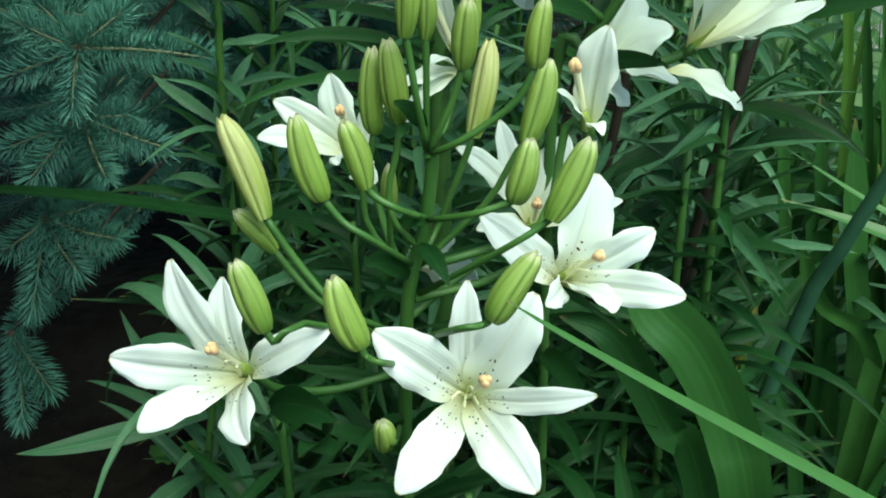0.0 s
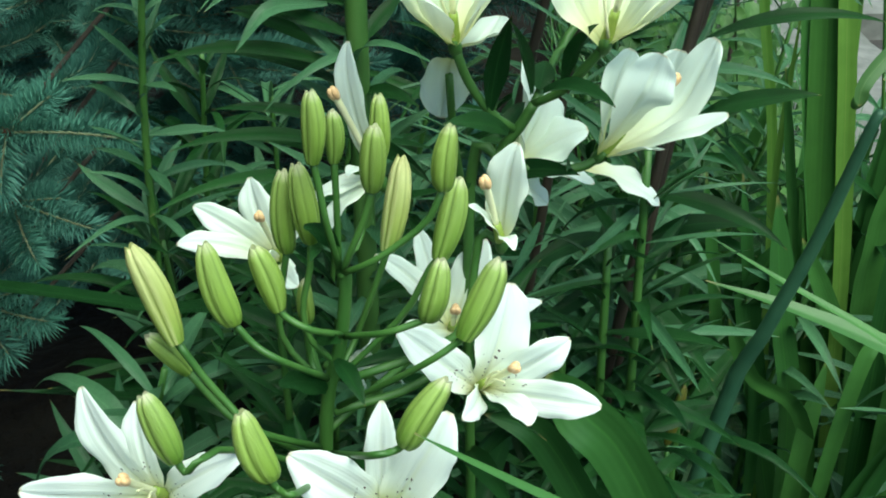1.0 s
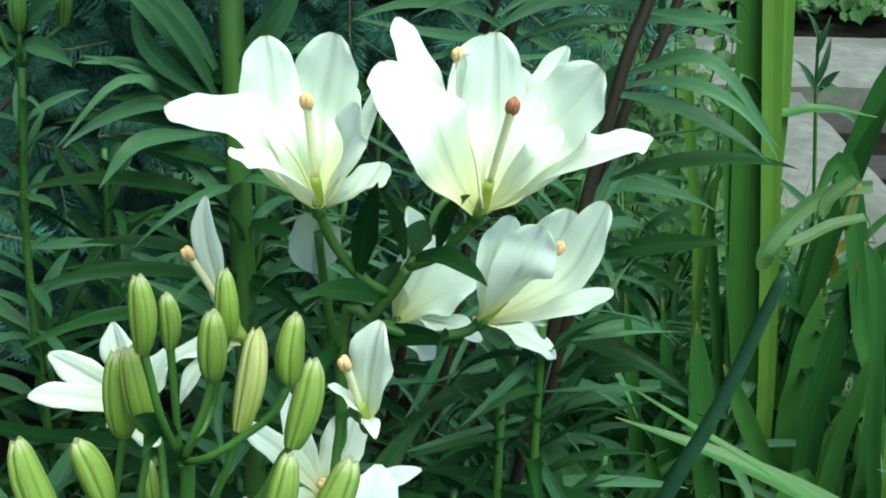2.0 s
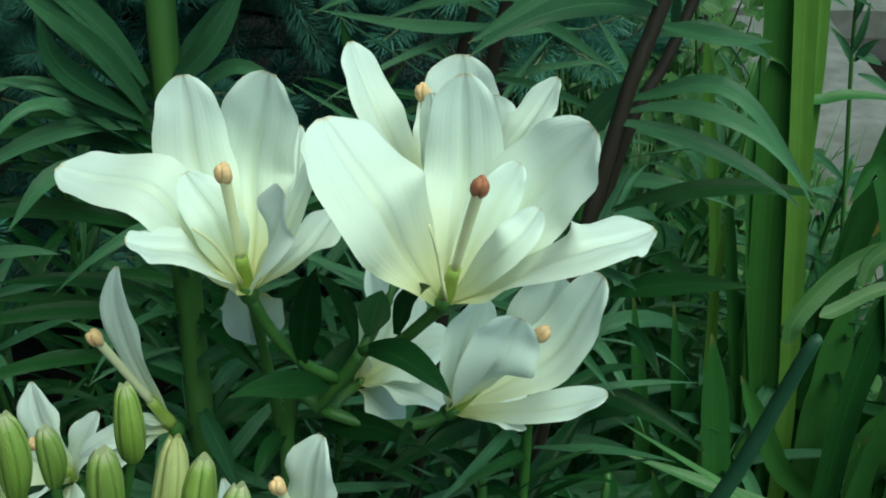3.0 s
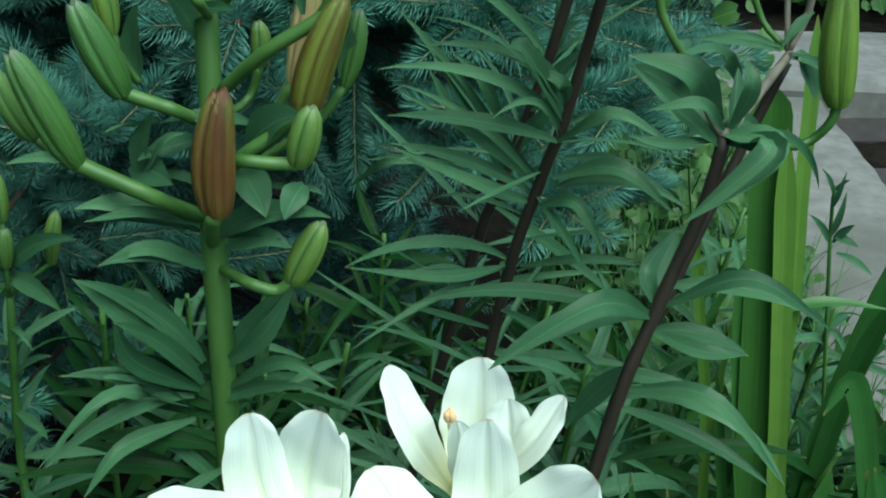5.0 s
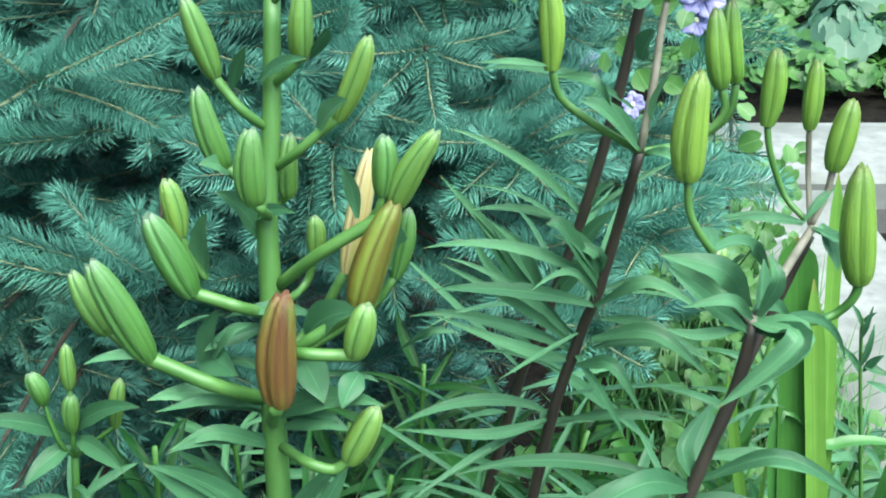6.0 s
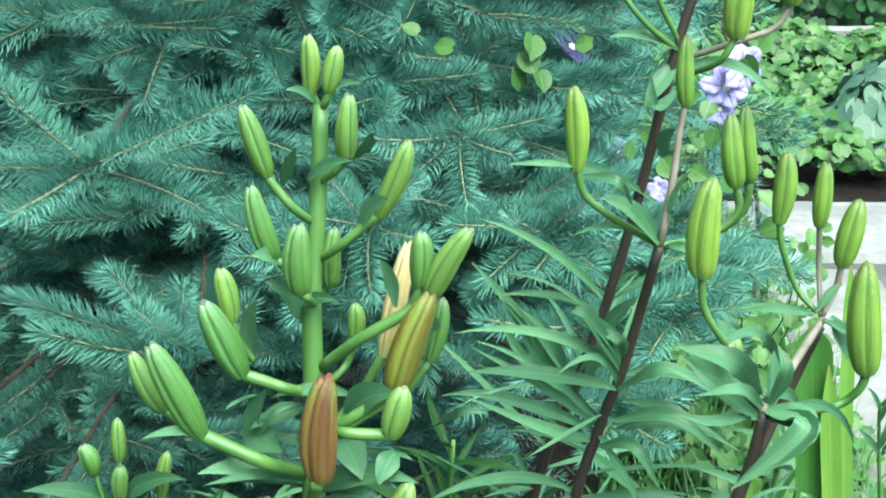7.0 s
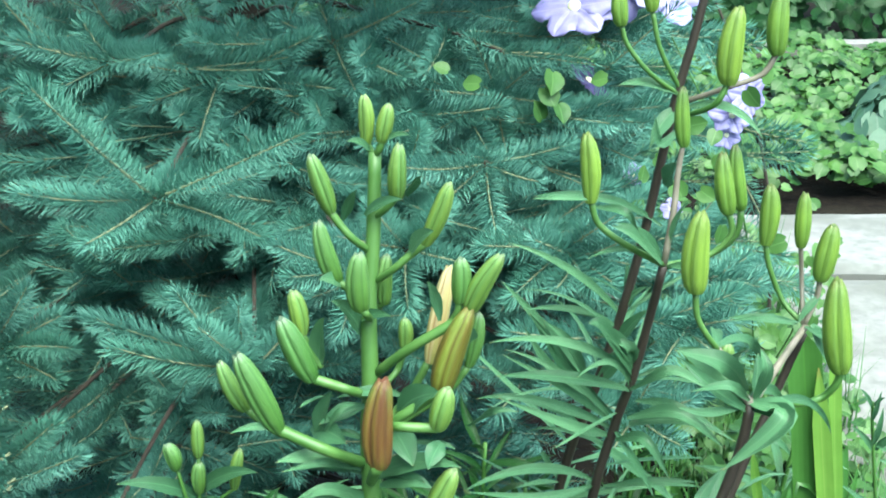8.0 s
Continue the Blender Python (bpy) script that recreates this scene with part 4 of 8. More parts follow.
broad_petal(flower_f, (0.105, 0.638, 0.975), (0.113, 0.685, 1.009), (0.112, 0.690, 1.056), 0.0350, (0.00, -0.90, 0.30), 12)
broad_petal(flower_f, (0.105, 0.638, 0.975), (0.141, 0.660, 1.014), (0.163, 0.655, 1.048), 0.0420, (-0.45, -0.75, 0.45), 13)
broad_petal(flower_f, (0.105, 0.638, 0.975), (0.149, 0.592, 1.026), (0.181, 0.605, 1.031), 0.0310, (-0.25, -0.15, 0.95), 14)
broad_petal(flower_f, (0.105, 0.638, 0.975), (0.127, 0.618, 1.015), (0.141, 0.625, 1.028), 0.0170, (-0.30, -0.60, 0.70), 15)
broad_petal(flower_f, (0.105, 0.638, 0.975), (0.123, 0.652, 1.009), (0.135, 0.660, 1.030), 0.0190, (-0.10, -0.80, 0.50), 16)
pistil(flower_f, (0.105, 0.638, 0.975), (0.118, 0.618, 1.041), True)
stamen(flower_f, (0.106, 0.631, 0.982), (0.099, 0.628, 1.018))
flower_h = flower(lily_b, (0.102, 0.735, 0.964), (-0.020, -0.503, 0.864), "white trumpet flower behind the others")
broad_petal(flower_h, (0.102, 0.735, 0.964), (0.076, 0.728, 1.017), (0.060, 0.745, 1.049), 0.0260, (0.60, -0.60, 0.40), 11)
broad_petal(flower_h, (0.102, 0.735, 0.964), (0.111, 0.770, 0.994), (0.112, 0.785, 1.029), 0.0440, (0.00, -0.90, 0.40), 12)
broad_petal(flower_h, (0.102, 0.735, 0.964), (0.139, 0.728, 1.010), (0.156, 0.738, 1.036), 0.0220, (-0.50, -0.50, 0.70), 13)
broad_petal(flower_h, (0.102, 0.735, 0.964), (0.100, 0.715, 1.009), (0.098, 0.712, 1.038), 0.0170, (0.00, 0.80, 0.50), 14)
broad_petal(flower_h, (0.102, 0.735, 0.964), (0.125, 0.750, 0.998), (0.127, 0.760, 1.018), 0.0300, (-0.30, -0.80, 0.40), 15)
pistil(flower_h, (0.102, 0.735, 0.964), (0.094, 0.720, 1.036))
flower_d = flower(lily_b, (0.109, 0.669, 0.896), (0.450, -0.680, 0.580), "half-open white trumpet flower leaning sideways")
broad_petal(flower_d, (0.109, 0.669, 0.896), (0.157, 0.680, 0.924), (0.176, 0.679, 0.966), 0.0310, (-0.60, -0.60, 0.50), 11)
broad_petal(flower_d, (0.109, 0.669, 0.896), (0.148, 0.635, 0.925), (0.175, 0.629, 0.938), 0.0180, (0.00, -0.30, 0.95), 12)
broad_petal(flower_d, (0.109, 0.669, 0.896), (0.127, 0.632, 0.947), (0.137, 0.636, 0.971), 0.0330, (0.3, -0.6, 0.6), 13)
broad_petal(flower_d, (0.109, 0.669, 0.896), (0.114, 0.648, 0.941), (0.123, 0.655, 0.968), 0.0290, (0.55, -0.5, 0.5), 14)
broad_petal(flower_d, (0.109, 0.669, 0.896), (0.148, 0.700, 0.918), (0.159, 0.700, 0.953), 0.0380, (-0.20, -0.90, 0.30), 15)
broad_petal(flower_d, (0.109, 0.669, 0.896), (0.131, 0.640, 0.914), (0.141, 0.630, 0.917), 0.0120, (0.00, 0.30, 0.90), 16)
pistil(flower_d, (0.109, 0.669, 0.896), (0.149, 0.657, 0.950))
flower_l = flower(lily_b, (0.058, 0.750, 0.849), (0.549, -0.137, 0.824), "white flower seen from its side behind the stems")
petal(flower_l, (0.058, 0.750, 0.849), (0.066, 0.750, 0.931), (0.549, -0.137, 0.824), 0.0395, 0.04, material=PETAL, seed=1)
petal(flower_l, (0.058, 0.750, 0.849), (0.084, 0.770, 0.903), (0.549, -0.137, 0.824), 0.0416, 0.04, material=PETAL, seed=2)
petal(flower_l, (0.058, 0.750, 0.849), (0.111, 0.750, 0.882), (0.549, -0.137, 0.824), 0.0411, 0.04, material=PETAL, seed=3)
petal(flower_l, (0.058, 0.750, 0.849), (0.113, 0.720, 0.855), (0.549, -0.137, 0.824), 0.0319, 0.04, material=PETAL, seed=4)
petal(flower_l, (0.058, 0.750, 0.849), (0.085, 0.740, 0.831), (0.549, -0.137, 0.824), 0.0317, 0.04, material=PETAL, seed=5)
petal(flower_l, (0.109, 0.760, 0.848), (0.165, 0.760, 0.821), (0.600, -0.200, 0.500), 0.026, 0.10, seed=9)
petal(flower_e, (0.021, 0.670, 0.958), (0.013, 0.700, 0.910), (0.000, 0.900, 0.100), 0.030, -0.10, seed=8)
tube("pedicel", [(0.023, 0.650, 0.971), (0.030, 0.655, 0.950), (0.044, 0.660, 0.928), (0.058, 0.667, 0.915)], 0.0029, 0.0027, STEM, lily_b)
tube("pedicel", [(0.105, 0.638, 0.975), (0.097, 0.645, 0.962), (0.085, 0.655, 0.944), (0.069, 0.665, 0.932)], 0.0029, 0.0027, STEM, lily_b)
tube("pedicel", [(0.102, 0.735, 0.964), (0.089, 0.720, 0.950), (0.079, 0.690, 0.943), (0.069, 0.665, 0.932)], 0.0029, 0.0027, STEM, lily_b)
tube("pedicel", [(0.109, 0.669, 0.896), (0.098, 0.668, 0.890), (0.073, 0.668, 0.888), (0.049, 0.670, 0.895)], 0.0030, 0.0030, STEM, lily_b)
tube("pedicel", [(0.058, 0.750, 0.849), (0.055, 0.720, 0.866), (0.053, 0.672, 0.893)], 0.0030, 0.0030, STEM, lily_b)
leaf(lily_b, (0.043, 0.657, 0.931), (0.054, 0.637, 0.993), 0.0141, 0.05, LILY_LEAF, face=(0.143, -0.800, 0.650), seed=9)
leaf(lily_b, (0.067, 0.657, 0.941), (0.053, 0.637, 0.990), 0.0087, 0.08, LILY_LEAF, face=(0.357, -0.800, 0.650), seed=10)
leaf(lily_b, (0.073, 0.647, 0.946), (0.109, 0.607, 0.951), 0.0157, 0.12, LILY_LEAF, face=(0.571, -0.800, 0.650), seed=11)
leaf(lily_b, (0.054, 0.657, 0.917), (0.016, 0.627, 0.934), 0.0130, 0.08, LILY_LEAF, face=(-0.429, -0.800, 0.650), seed=12)
leaf(lily_b, (0.085, 0.657, 0.947), (0.100, 0.627, 0.991), 0.0105, 0.10, LILY_LEAF, face=(-0.214, -0.800, 0.650), seed=13)
leaf(lily_b, (0.072, 0.667, 0.940), (0.077, 0.687, 0.951), 0.0156, 0.05, LILY_LEAF, face=(0.000, -0.800, 0.650), seed=14)
leaf(lily_b, (0.050, 0.667, 0.910), (0.065, 0.687, 0.925), 0.0106, 0.10, LILY_LEAF, face=(0.214, -0.800, 0.650), seed=15)
leaf(lily_b, (0.092, 0.667, 0.888), (0.086, 0.627, 0.905), 0.0062, 0.10, LILY_LEAF, face=(0.429, -0.800, 0.650), seed=16)
leaf(lily_b, (0.048, 0.677, 0.878), (0.096, 0.647, 0.894), 0.0134, 0.10, LILY_LEAF, face=(-0.571, -0.800, 0.650), seed=17)
leaf(lily_b, (0.031, 0.677, 0.878), (0.019, 0.647, 0.869), 0.0108, 0.10, LILY_LEAF, face=(-0.357, -0.800, 0.650), seed=18)
tube("side_stem", [(0.019, 0.680, 0.945), (0.021, 0.690, 0.906), (0.026, 0.690, 0.867), (0.030, 0.690, 0.830)], 0.0026, 0.0030, STEM, lily_b)
leaf_whorls(lily_b, [(0.030, 0.700, 0.000), (0.035, 0.690, 0.350), (0.030, 0.675, 0.851), (0.049, 0.670, 0.898), (0.061, 0.667, 0.917), (0.069, 0.665, 0.932)], 0.12, 0.80, 0.010, 0.105, LILY_LEAF, 23, 0.2)
# tall green lily still in bud, with a few rust-coloured buds
lily_c = thing("budding_lily", (-0.050, 0.820, 0.000), "tall green lily in bud with some rusty buds", "lily", "budding lilies")
tube("stem", [(-0.050, 0.820, 0.000), (-0.050, 0.820, 0.400), (-0.050, 0.828, 0.750), (-0.048, 0.835, 1.083), (-0.047, 0.850, 1.146), (-0.047, 0.862, 1.210), (-0.042, 0.875, 1.269), (-0.039, 0.885, 1.332)], 0.0100, 0.0050, STEM_PALE, lily_c, count=28, segs=12)
bud(lily_c, (-0.045, 0.885, 1.338), (-0.045, 0.885, 1.376), 0.0132, BUD_TIGER, 0.1)
tube("pedicel", [(-0.045, 0.885, 1.340), (-0.042, 0.885, 1.333), (-0.040, 0.885, 1.327)], 0.0028, 0.0026, STEM_PALE, lily_c)
bud(lily_c, (-0.033, 0.880, 1.341), (-0.026, 0.880, 1.370), 0.0131, BUD_TIGER, 0.6)
tube("pedicel", [(-0.032, 0.880, 1.342), (-0.035, 0.880, 1.335), (-0.040, 0.885, 1.327)], 0.0028, 0.0026, STEM_PALE, lily_c)
bud(lily_c, (-0.071, 0.860, 1.292), (-0.083, 0.855, 1.338), 0.0151, BUD_TIGER, 0.9)
tube("pedicel", [(-0.072, 0.860, 1.293), (-0.064, 0.860, 1.281), (-0.055, 0.860, 1.270), (-0.045, 0.873, 1.256)], 0.0031, 0.0029, STEM_PALE, lily_c)
bud(lily_c, (-0.068, 0.850, 1.239), (-0.080, 0.850, 1.288), 0.0166, BUD_TIGER, 0.2)
tube("pedicel", [(-0.068, 0.850, 1.241), (-0.059, 0.850, 1.233), (-0.047, 0.868, 1.220)], 0.0031, 0.0029, STEM_PALE, lily_c)
bud(lily_c, (-0.022, 0.870, 1.299), (-0.018, 0.865, 1.343), 0.0158, BUD_TIGER, 1.1)
tube("pedicel", [(-0.022, 0.870, 1.301), (-0.030, 0.870, 1.292), (-0.041, 0.876, 1.282)], 0.0029, 0.0027, STEM_PALE, lily_c)
bud(lily_c, (0.000, 0.855, 1.268), (0.020, 0.850, 1.317), 0.0151, BUD_TIGER, 0.4)
tube("pedicel", [(0.001, 0.855, 1.269), (-0.012, 0.855, 1.259), (-0.026, 0.855, 1.247), (-0.043, 0.870, 1.231)], 0.0031, 0.0029, STEM_PALE, lily_c)
bud(lily_c, (-0.048, 0.830, 1.224), (-0.047, 0.830, 1.270), 0.0189, BUD_TIGER, 0.0)
tube("pedicel", [(-0.048, 0.830, 1.226), (-0.044, 0.830, 1.221), (-0.046, 0.866, 1.201)], 0.0031, 0.0029, STEM_PALE, lily_c)
bud(lily_c, (-0.037, 0.880, 1.209), (-0.033, 0.880, 1.250), 0.0147, BUD_TIGER, 0.5)
tube("pedicel", [(-0.037, 0.880, 1.211), (-0.043, 0.880, 1.205), (-0.045, 0.866, 1.205)], 0.0031, 0.0029, STEM_PALE, lily_c)
bud(lily_c, (-0.096, 0.840, 1.200), (-0.101, 0.840, 1.236), 0.0161, BUD_TIGER, 1.3)
tube("pedicel", [(-0.096, 0.840, 1.201), (-0.090, 0.840, 1.184), (-0.083, 0.840, 1.172)], 0.0028, 0.0026, STEM_PALE, lily_c)
bud(lily_c, (-0.086, 0.815, 1.174), (-0.105, 0.810, 1.226), 0.0204, BUD_TIGER, 0.7)
tube("pedicel", [(-0.086, 0.815, 1.175), (-0.071, 0.815, 1.170), (-0.057, 0.815, 1.165), (-0.049, 0.850, 1.143)], 0.0040, 0.0037, STEM_PALE, lily_c)
bud(lily_c, (-0.140, 0.820, 1.145), (-0.157, 0.820, 1.186), 0.0148, BUD_TIGER, 0.7)
tube("pedicel", [(-0.140, 0.820, 1.146), (-0.126, 0.820, 1.132), (-0.111, 0.805, 1.137)], 0.0028, 0.0026, STEM_PALE, lily_c)
bud(lily_c, (-0.111, 0.800, 1.139), (-0.136, 0.795, 1.204), 0.0204, BUD_TIGER, 0.3)
tube("pedicel", [(-0.112, 0.800, 1.140), (-0.096, 0.800, 1.132), (-0.071, 0.800, 1.120), (-0.050, 0.842, 1.085)], 0.0048, 0.0044, STEM_PALE, lily_c)
bud(lily_c, (0.026, 0.830, 1.231), (0.028, 0.830, 1.266), 0.0162, BUD_TIGER, 0.9)
tube("pedicel", [(0.026, 0.830, 1.232), (0.024, 0.830, 1.222), (0.016, 0.835, 1.210)], 0.0028, 0.0026, STEM_PALE, lily_c)
bud(lily_c, (0.033, 0.830, 1.224), (0.058, 0.825, 1.270), 0.0169, BUD_TIGER, 0.1)
tube("pedicel", [(0.034, 0.830, 1.225), (0.024, 0.830, 1.216), (-0.011, 0.830, 1.194), (-0.045, 0.855, 1.158)], 0.0042, 0.0039, STEM_PALE, lily_c)
bud(lily_c, (-0.001, 0.870, 1.162), (0.016, 0.880, 1.240), 0.0162, BUD_PEACH, 0.1)
tube("pedicel", [(-0.001, 0.870, 1.165), (-0.017, 0.870, 1.136), (-0.034, 0.870, 1.114), (-0.047, 0.845, 1.106)], 0.0033, 0.0031, STEM_PALE, lily_c)
bud(lily_c, (0.010, 0.820, 1.161), (0.034, 0.825, 1.228), 0.0218, BUD_AMBER, 0.5)
tube("pedicel", [(0.011, 0.820, 1.163), (-0.008, 0.820, 1.149), (-0.026, 0.820, 1.136), (-0.047, 0.845, 1.106)], 0.0042, 0.0039, STEM_PALE, lily_c)
bud(lily_c, (0.031, 0.850, 1.169), (0.040, 0.850, 1.213), 0.0137, BUD_TIGER, 0.5)
tube("pedicel", [(0.031, 0.850, 1.170), (0.015, 0.850, 1.147), (-0.015, 0.850, 1.125), (-0.048, 0.845, 1.102)], 0.0028, 0.0026, STEM_PALE, lily_c)
bud(lily_c, (-0.022, 0.880, 1.169), (-0.021, 0.880, 1.196), 0.0128, BUD_TIGER, 0.5)
tube("pedicel", [(-0.022, 0.880, 1.170), (-0.030, 0.880, 1.148), (-0.045, 0.850, 1.146)], 0.0028, 0.0026, STEM_PALE, lily_c)
bud(lily_c, (-0.034, 0.785, 1.117), (-0.028, 0.790, 1.187), 0.0246, BUD_RUST, 0.1)
tube("pedicel", [(-0.033, 0.785, 1.119), (-0.037, 0.785, 1.113), (-0.050, 0.840, 1.069)], 0.0046, 0.0043, STEM_PALE, lily_c)
bud(lily_c, (0.009, 0.800, 1.141), (0.018, 0.800, 1.175), 0.0182, BUD_TIGER, 0.3)
tube("pedicel", [(0.009, 0.800, 1.142), (-0.005, 0.800, 1.142), (-0.023, 0.800, 1.143), (-0.048, 0.846, 1.118)], 0.0040, 0.0037, STEM_PALE, lily_c)
bud(lily_c, (0.003, 0.800, 1.068), (0.021, 0.800, 1.106), 0.0185, BUD_TIGER, 0.3)
tube("pedicel", [(0.003, 0.800, 1.069), (-0.007, 0.800, 1.062), (-0.023, 0.800, 1.067), (-0.048, 0.838, 1.056)], 0.0037, 0.0034, STEM_PALE, lily_c)
leaf(lily_c, (-0.054, 0.830, 1.089), (-0.113, 0.790, 1.117), 0.0169, 0.10, TIGER_LEAF, face=(-0.143, -0.800, 0.650), seed=19)
leaf(lily_c, (-0.047, 0.870, 1.286), (-0.015, 0.850, 1.305), 0.0092, 0.10, TIGER_LEAF, face=(0.071, -0.800, 0.650), seed=20)
leaf(lily_c, (-0.063, 0.850, 1.237), (-0.078, 0.830, 1.249), 0.0121, 0.10, TIGER_LEAF, face=(0.286, -0.800, 0.650), seed=21)
leaf(lily_c, (-0.052, 0.860, 1.189), (-0.070, 0.830, 1.232), 0.0160, 0.10, TIGER_LEAF, face=(0.500, -0.800, 0.650), seed=22)
leaf(lily_c, (-0.075, 0.840, 1.147), (-0.094, 0.800, 1.158), 0.0109, 0.05, TIGER_LEAF, face=(-0.500, -0.800, 0.650), seed=23)
leaf(lily_c, (-0.060, 0.865, 1.199), (-0.026, 0.840, 1.215), 0.0096, 0.10, TIGER_LEAF, face=(-0.286, -0.800, 0.650), seed=24)
leaf(lily_c, (-0.042, 0.880, 1.335), (-0.056, 0.860, 1.347), 0.0077, 0.10, TIGER_LEAF, face=(-0.071, -0.800, 0.650), seed=25)
leaf(lily_c, (-0.031, 0.880, 1.341), (-0.009, 0.860, 1.351), 0.0056, 0.10, TIGER_LEAF, face=(0.143, -0.800, 0.650), seed=26)
leaf(lily_c, (-0.064, 0.870, 1.282), (-0.049, 0.850, 1.313), 0.0085, 0.05, TIGER_LEAF, face=(0.357, -0.800, 0.650), seed=27)
leaf(lily_c, (-0.015, 0.870, 1.301), (-0.000, 0.850, 1.323), 0.0105, 0.05, TIGER_LEAF, face=(0.571, -0.800, 0.650), seed=28)
leaf(lily_c, (-0.011, 0.850, 1.263), (0.009, 0.830, 1.287), 0.0140, 0.10, TIGER_LEAF, face=(-0.429, -0.800, 0.650), seed=29)
leaf(lily_c, (-0.085, 0.840, 1.171), (-0.074, 0.820, 1.223), 0.0166, 0.10, TIGER_LEAF, face=(-0.214, -0.800, 0.650), seed=30)
leaf(lily_c, (0.011, 0.830, 1.216), (0.004, 0.810, 1.256), 0.0090, 0.10, TIGER_LEAF, face=(0.000, -0.800, 0.650), seed=31)
leaf(lily_c, (-0.022, 0.830, 1.139), (0.013, 0.800, 1.170), 0.0215, 0.10, TIGER_LEAF, face=(0.214, -0.800, 0.650), seed=32)
leaf(lily_c, (-0.045, 0.830, 1.080), (0.028, 0.780, 1.120), 0.0160, 0.10, TIGER_LEAF, face=(0.429, -0.800, 0.650), seed=33)
leaf(lily_c, (-0.051, 0.840, 1.139), (-0.084, 0.820, 1.133), 0.0148, 0.05, TIGER_LEAF, face=(-0.571, -0.800, 0.650), seed=34)
leaf(lily_c, (-0.021, 0.840, 1.148), (-0.069, 0.820, 1.156), 0.0095, 0.10, TIGER_LEAF, face=(-0.357, -0.800, 0.650), seed=35)
leaf(lily_c, (-0.107, 0.805, 1.137), (-0.143, 0.780, 1.147), 0.0071, 0.10, TIGER_LEAF, face=(-0.143, -0.800, 0.650), seed=36)
leaf(lily_c, (0.012, 0.800, 1.130), (0.003, 0.780, 1.118), 0.0155, 0.10, TIGER_LEAF, face=(0.071, -0.800, 0.650), seed=37)
leaf(lily_c, (-0.028, 0.830, 1.124), (-0.010, 0.800, 1.109), 0.0219, 0.10, TIGER_LEAF, face=(0.286, -0.800, 0.650), seed=38)
leaf(lily_c, (0.031, 0.850, 1.169), (0.036, 0.830, 1.210), 0.0145, 0.10, TIGER_LEAF, face=(0.500, -0.800, 0.650), seed=39)
leaf(lily_c, (-0.094, 0.840, 1.121), (-0.060, 0.800, 1.128), 0.0221, 0.05, TIGER_LEAF, face=(-0.500, -0.800, 0.650), seed=40)
leaf(lily_c, (-0.088, 0.830, 1.118), (-0.072, 0.820, 1.162), 0.0147, 0.05, TIGER_LEAF, face=(-0.286, -0.800, 0.650), seed=41)
leaf(lily_c, (-0.056, 0.835, 1.081), (-0.108, 0.790, 1.109), 0.0076, 0.08, TIGER_LEAF, face=(-0.071, -0.800, 0.650), seed=42)
leaf(lily_c, (-0.048, 0.835, 1.056), (-0.101, 0.780, 1.087), 0.0101, 0.10, TIGER_LEAF, face=(0.143, -0.800, 0.650), seed=43)
leaf(lily_c, (-0.060, 0.830, 0.991), (-0.116, 0.780, 1.078), 0.0145, 0.08, TIGER_LEAF, face=(0.357, -0.800, 0.650), seed=44)
leaf(lily_c, (-0.062, 0.830, 0.974), (-0.094, 0.770, 1.057), 0.0133, 0.06, TIGER_LEAF, face=(0.571, -0.800, 0.650), seed=45)
leaf(lily_c, (-0.067, 0.840, 0.978), (-0.100, 0.830, 1.065), 0.0087, 0.05, TIGER_LEAF, face=(-0.429, -0.800, 0.650), seed=46)
leaf(lily_c, (-0.051, 0.840, 0.976), (-0.001, 0.830, 1.050), 0.0122, 0.06, TIGER_LEAF, face=(-0.214, -0.800, 0.650), seed=47)
leaf(lily_c, (-0.050, 0.830, 0.992), (-0.050, 0.860, 1.032), 0.0097, 0.05, TIGER_LEAF, face=(0.000, -0.800, 0.650), seed=48)
leaf(lily_c, (-0.046, 0.840, 1.075), (-0.002, 0.800, 1.095), 0.0122, 0.10, TIGER_LEAF, face=(0.214, -0.800, 0.650), seed=49)
leaf(lily_c, (-0.068, 0.830, 0.965), (-0.142, 0.760, 0.961), 0.0107, 0.14, TIGER_LEAF, face=(0.429, -0.800, 0.650), seed=50)
leaf(lily_c, (-0.067, 0.830, 0.952), (-0.131, 0.780, 1.013), 0.0094, 0.10, TIGER_LEAF, face=(-0.571, -0.800, 0.650), seed=51)
leaf(lily_c, (-0.056, 0.830, 0.957), (0.014, 0.800, 0.993), 0.0096, 0.10, TIGER_LEAF, face=(-0.357, -0.800, 0.650), seed=52)
leaf(lily_c, (-0.050, 0.840, 1.105), (-0.086, 0.830, 1.116), 0.0061, 0.20, TIGER_LEAF, face=(-0.143, -0.800, 0.650), seed=53)
leaf_whorls(lily_c, [(-0.050, 0.820, 0.000), (-0.050, 0.820, 0.400), (-0.050, 0.828, 0.750), (-0.048, 0.835, 1.083), (-0.047, 0.850, 1.146), (-0.047, 0.862, 1.210), (-0.042, 0.875, 1.269), (-0.039, 0.885, 1.332)], 0.10, 0.69, 0.0085, 0.092, TIGER_LEAF, 31, 0.4, 0.9)
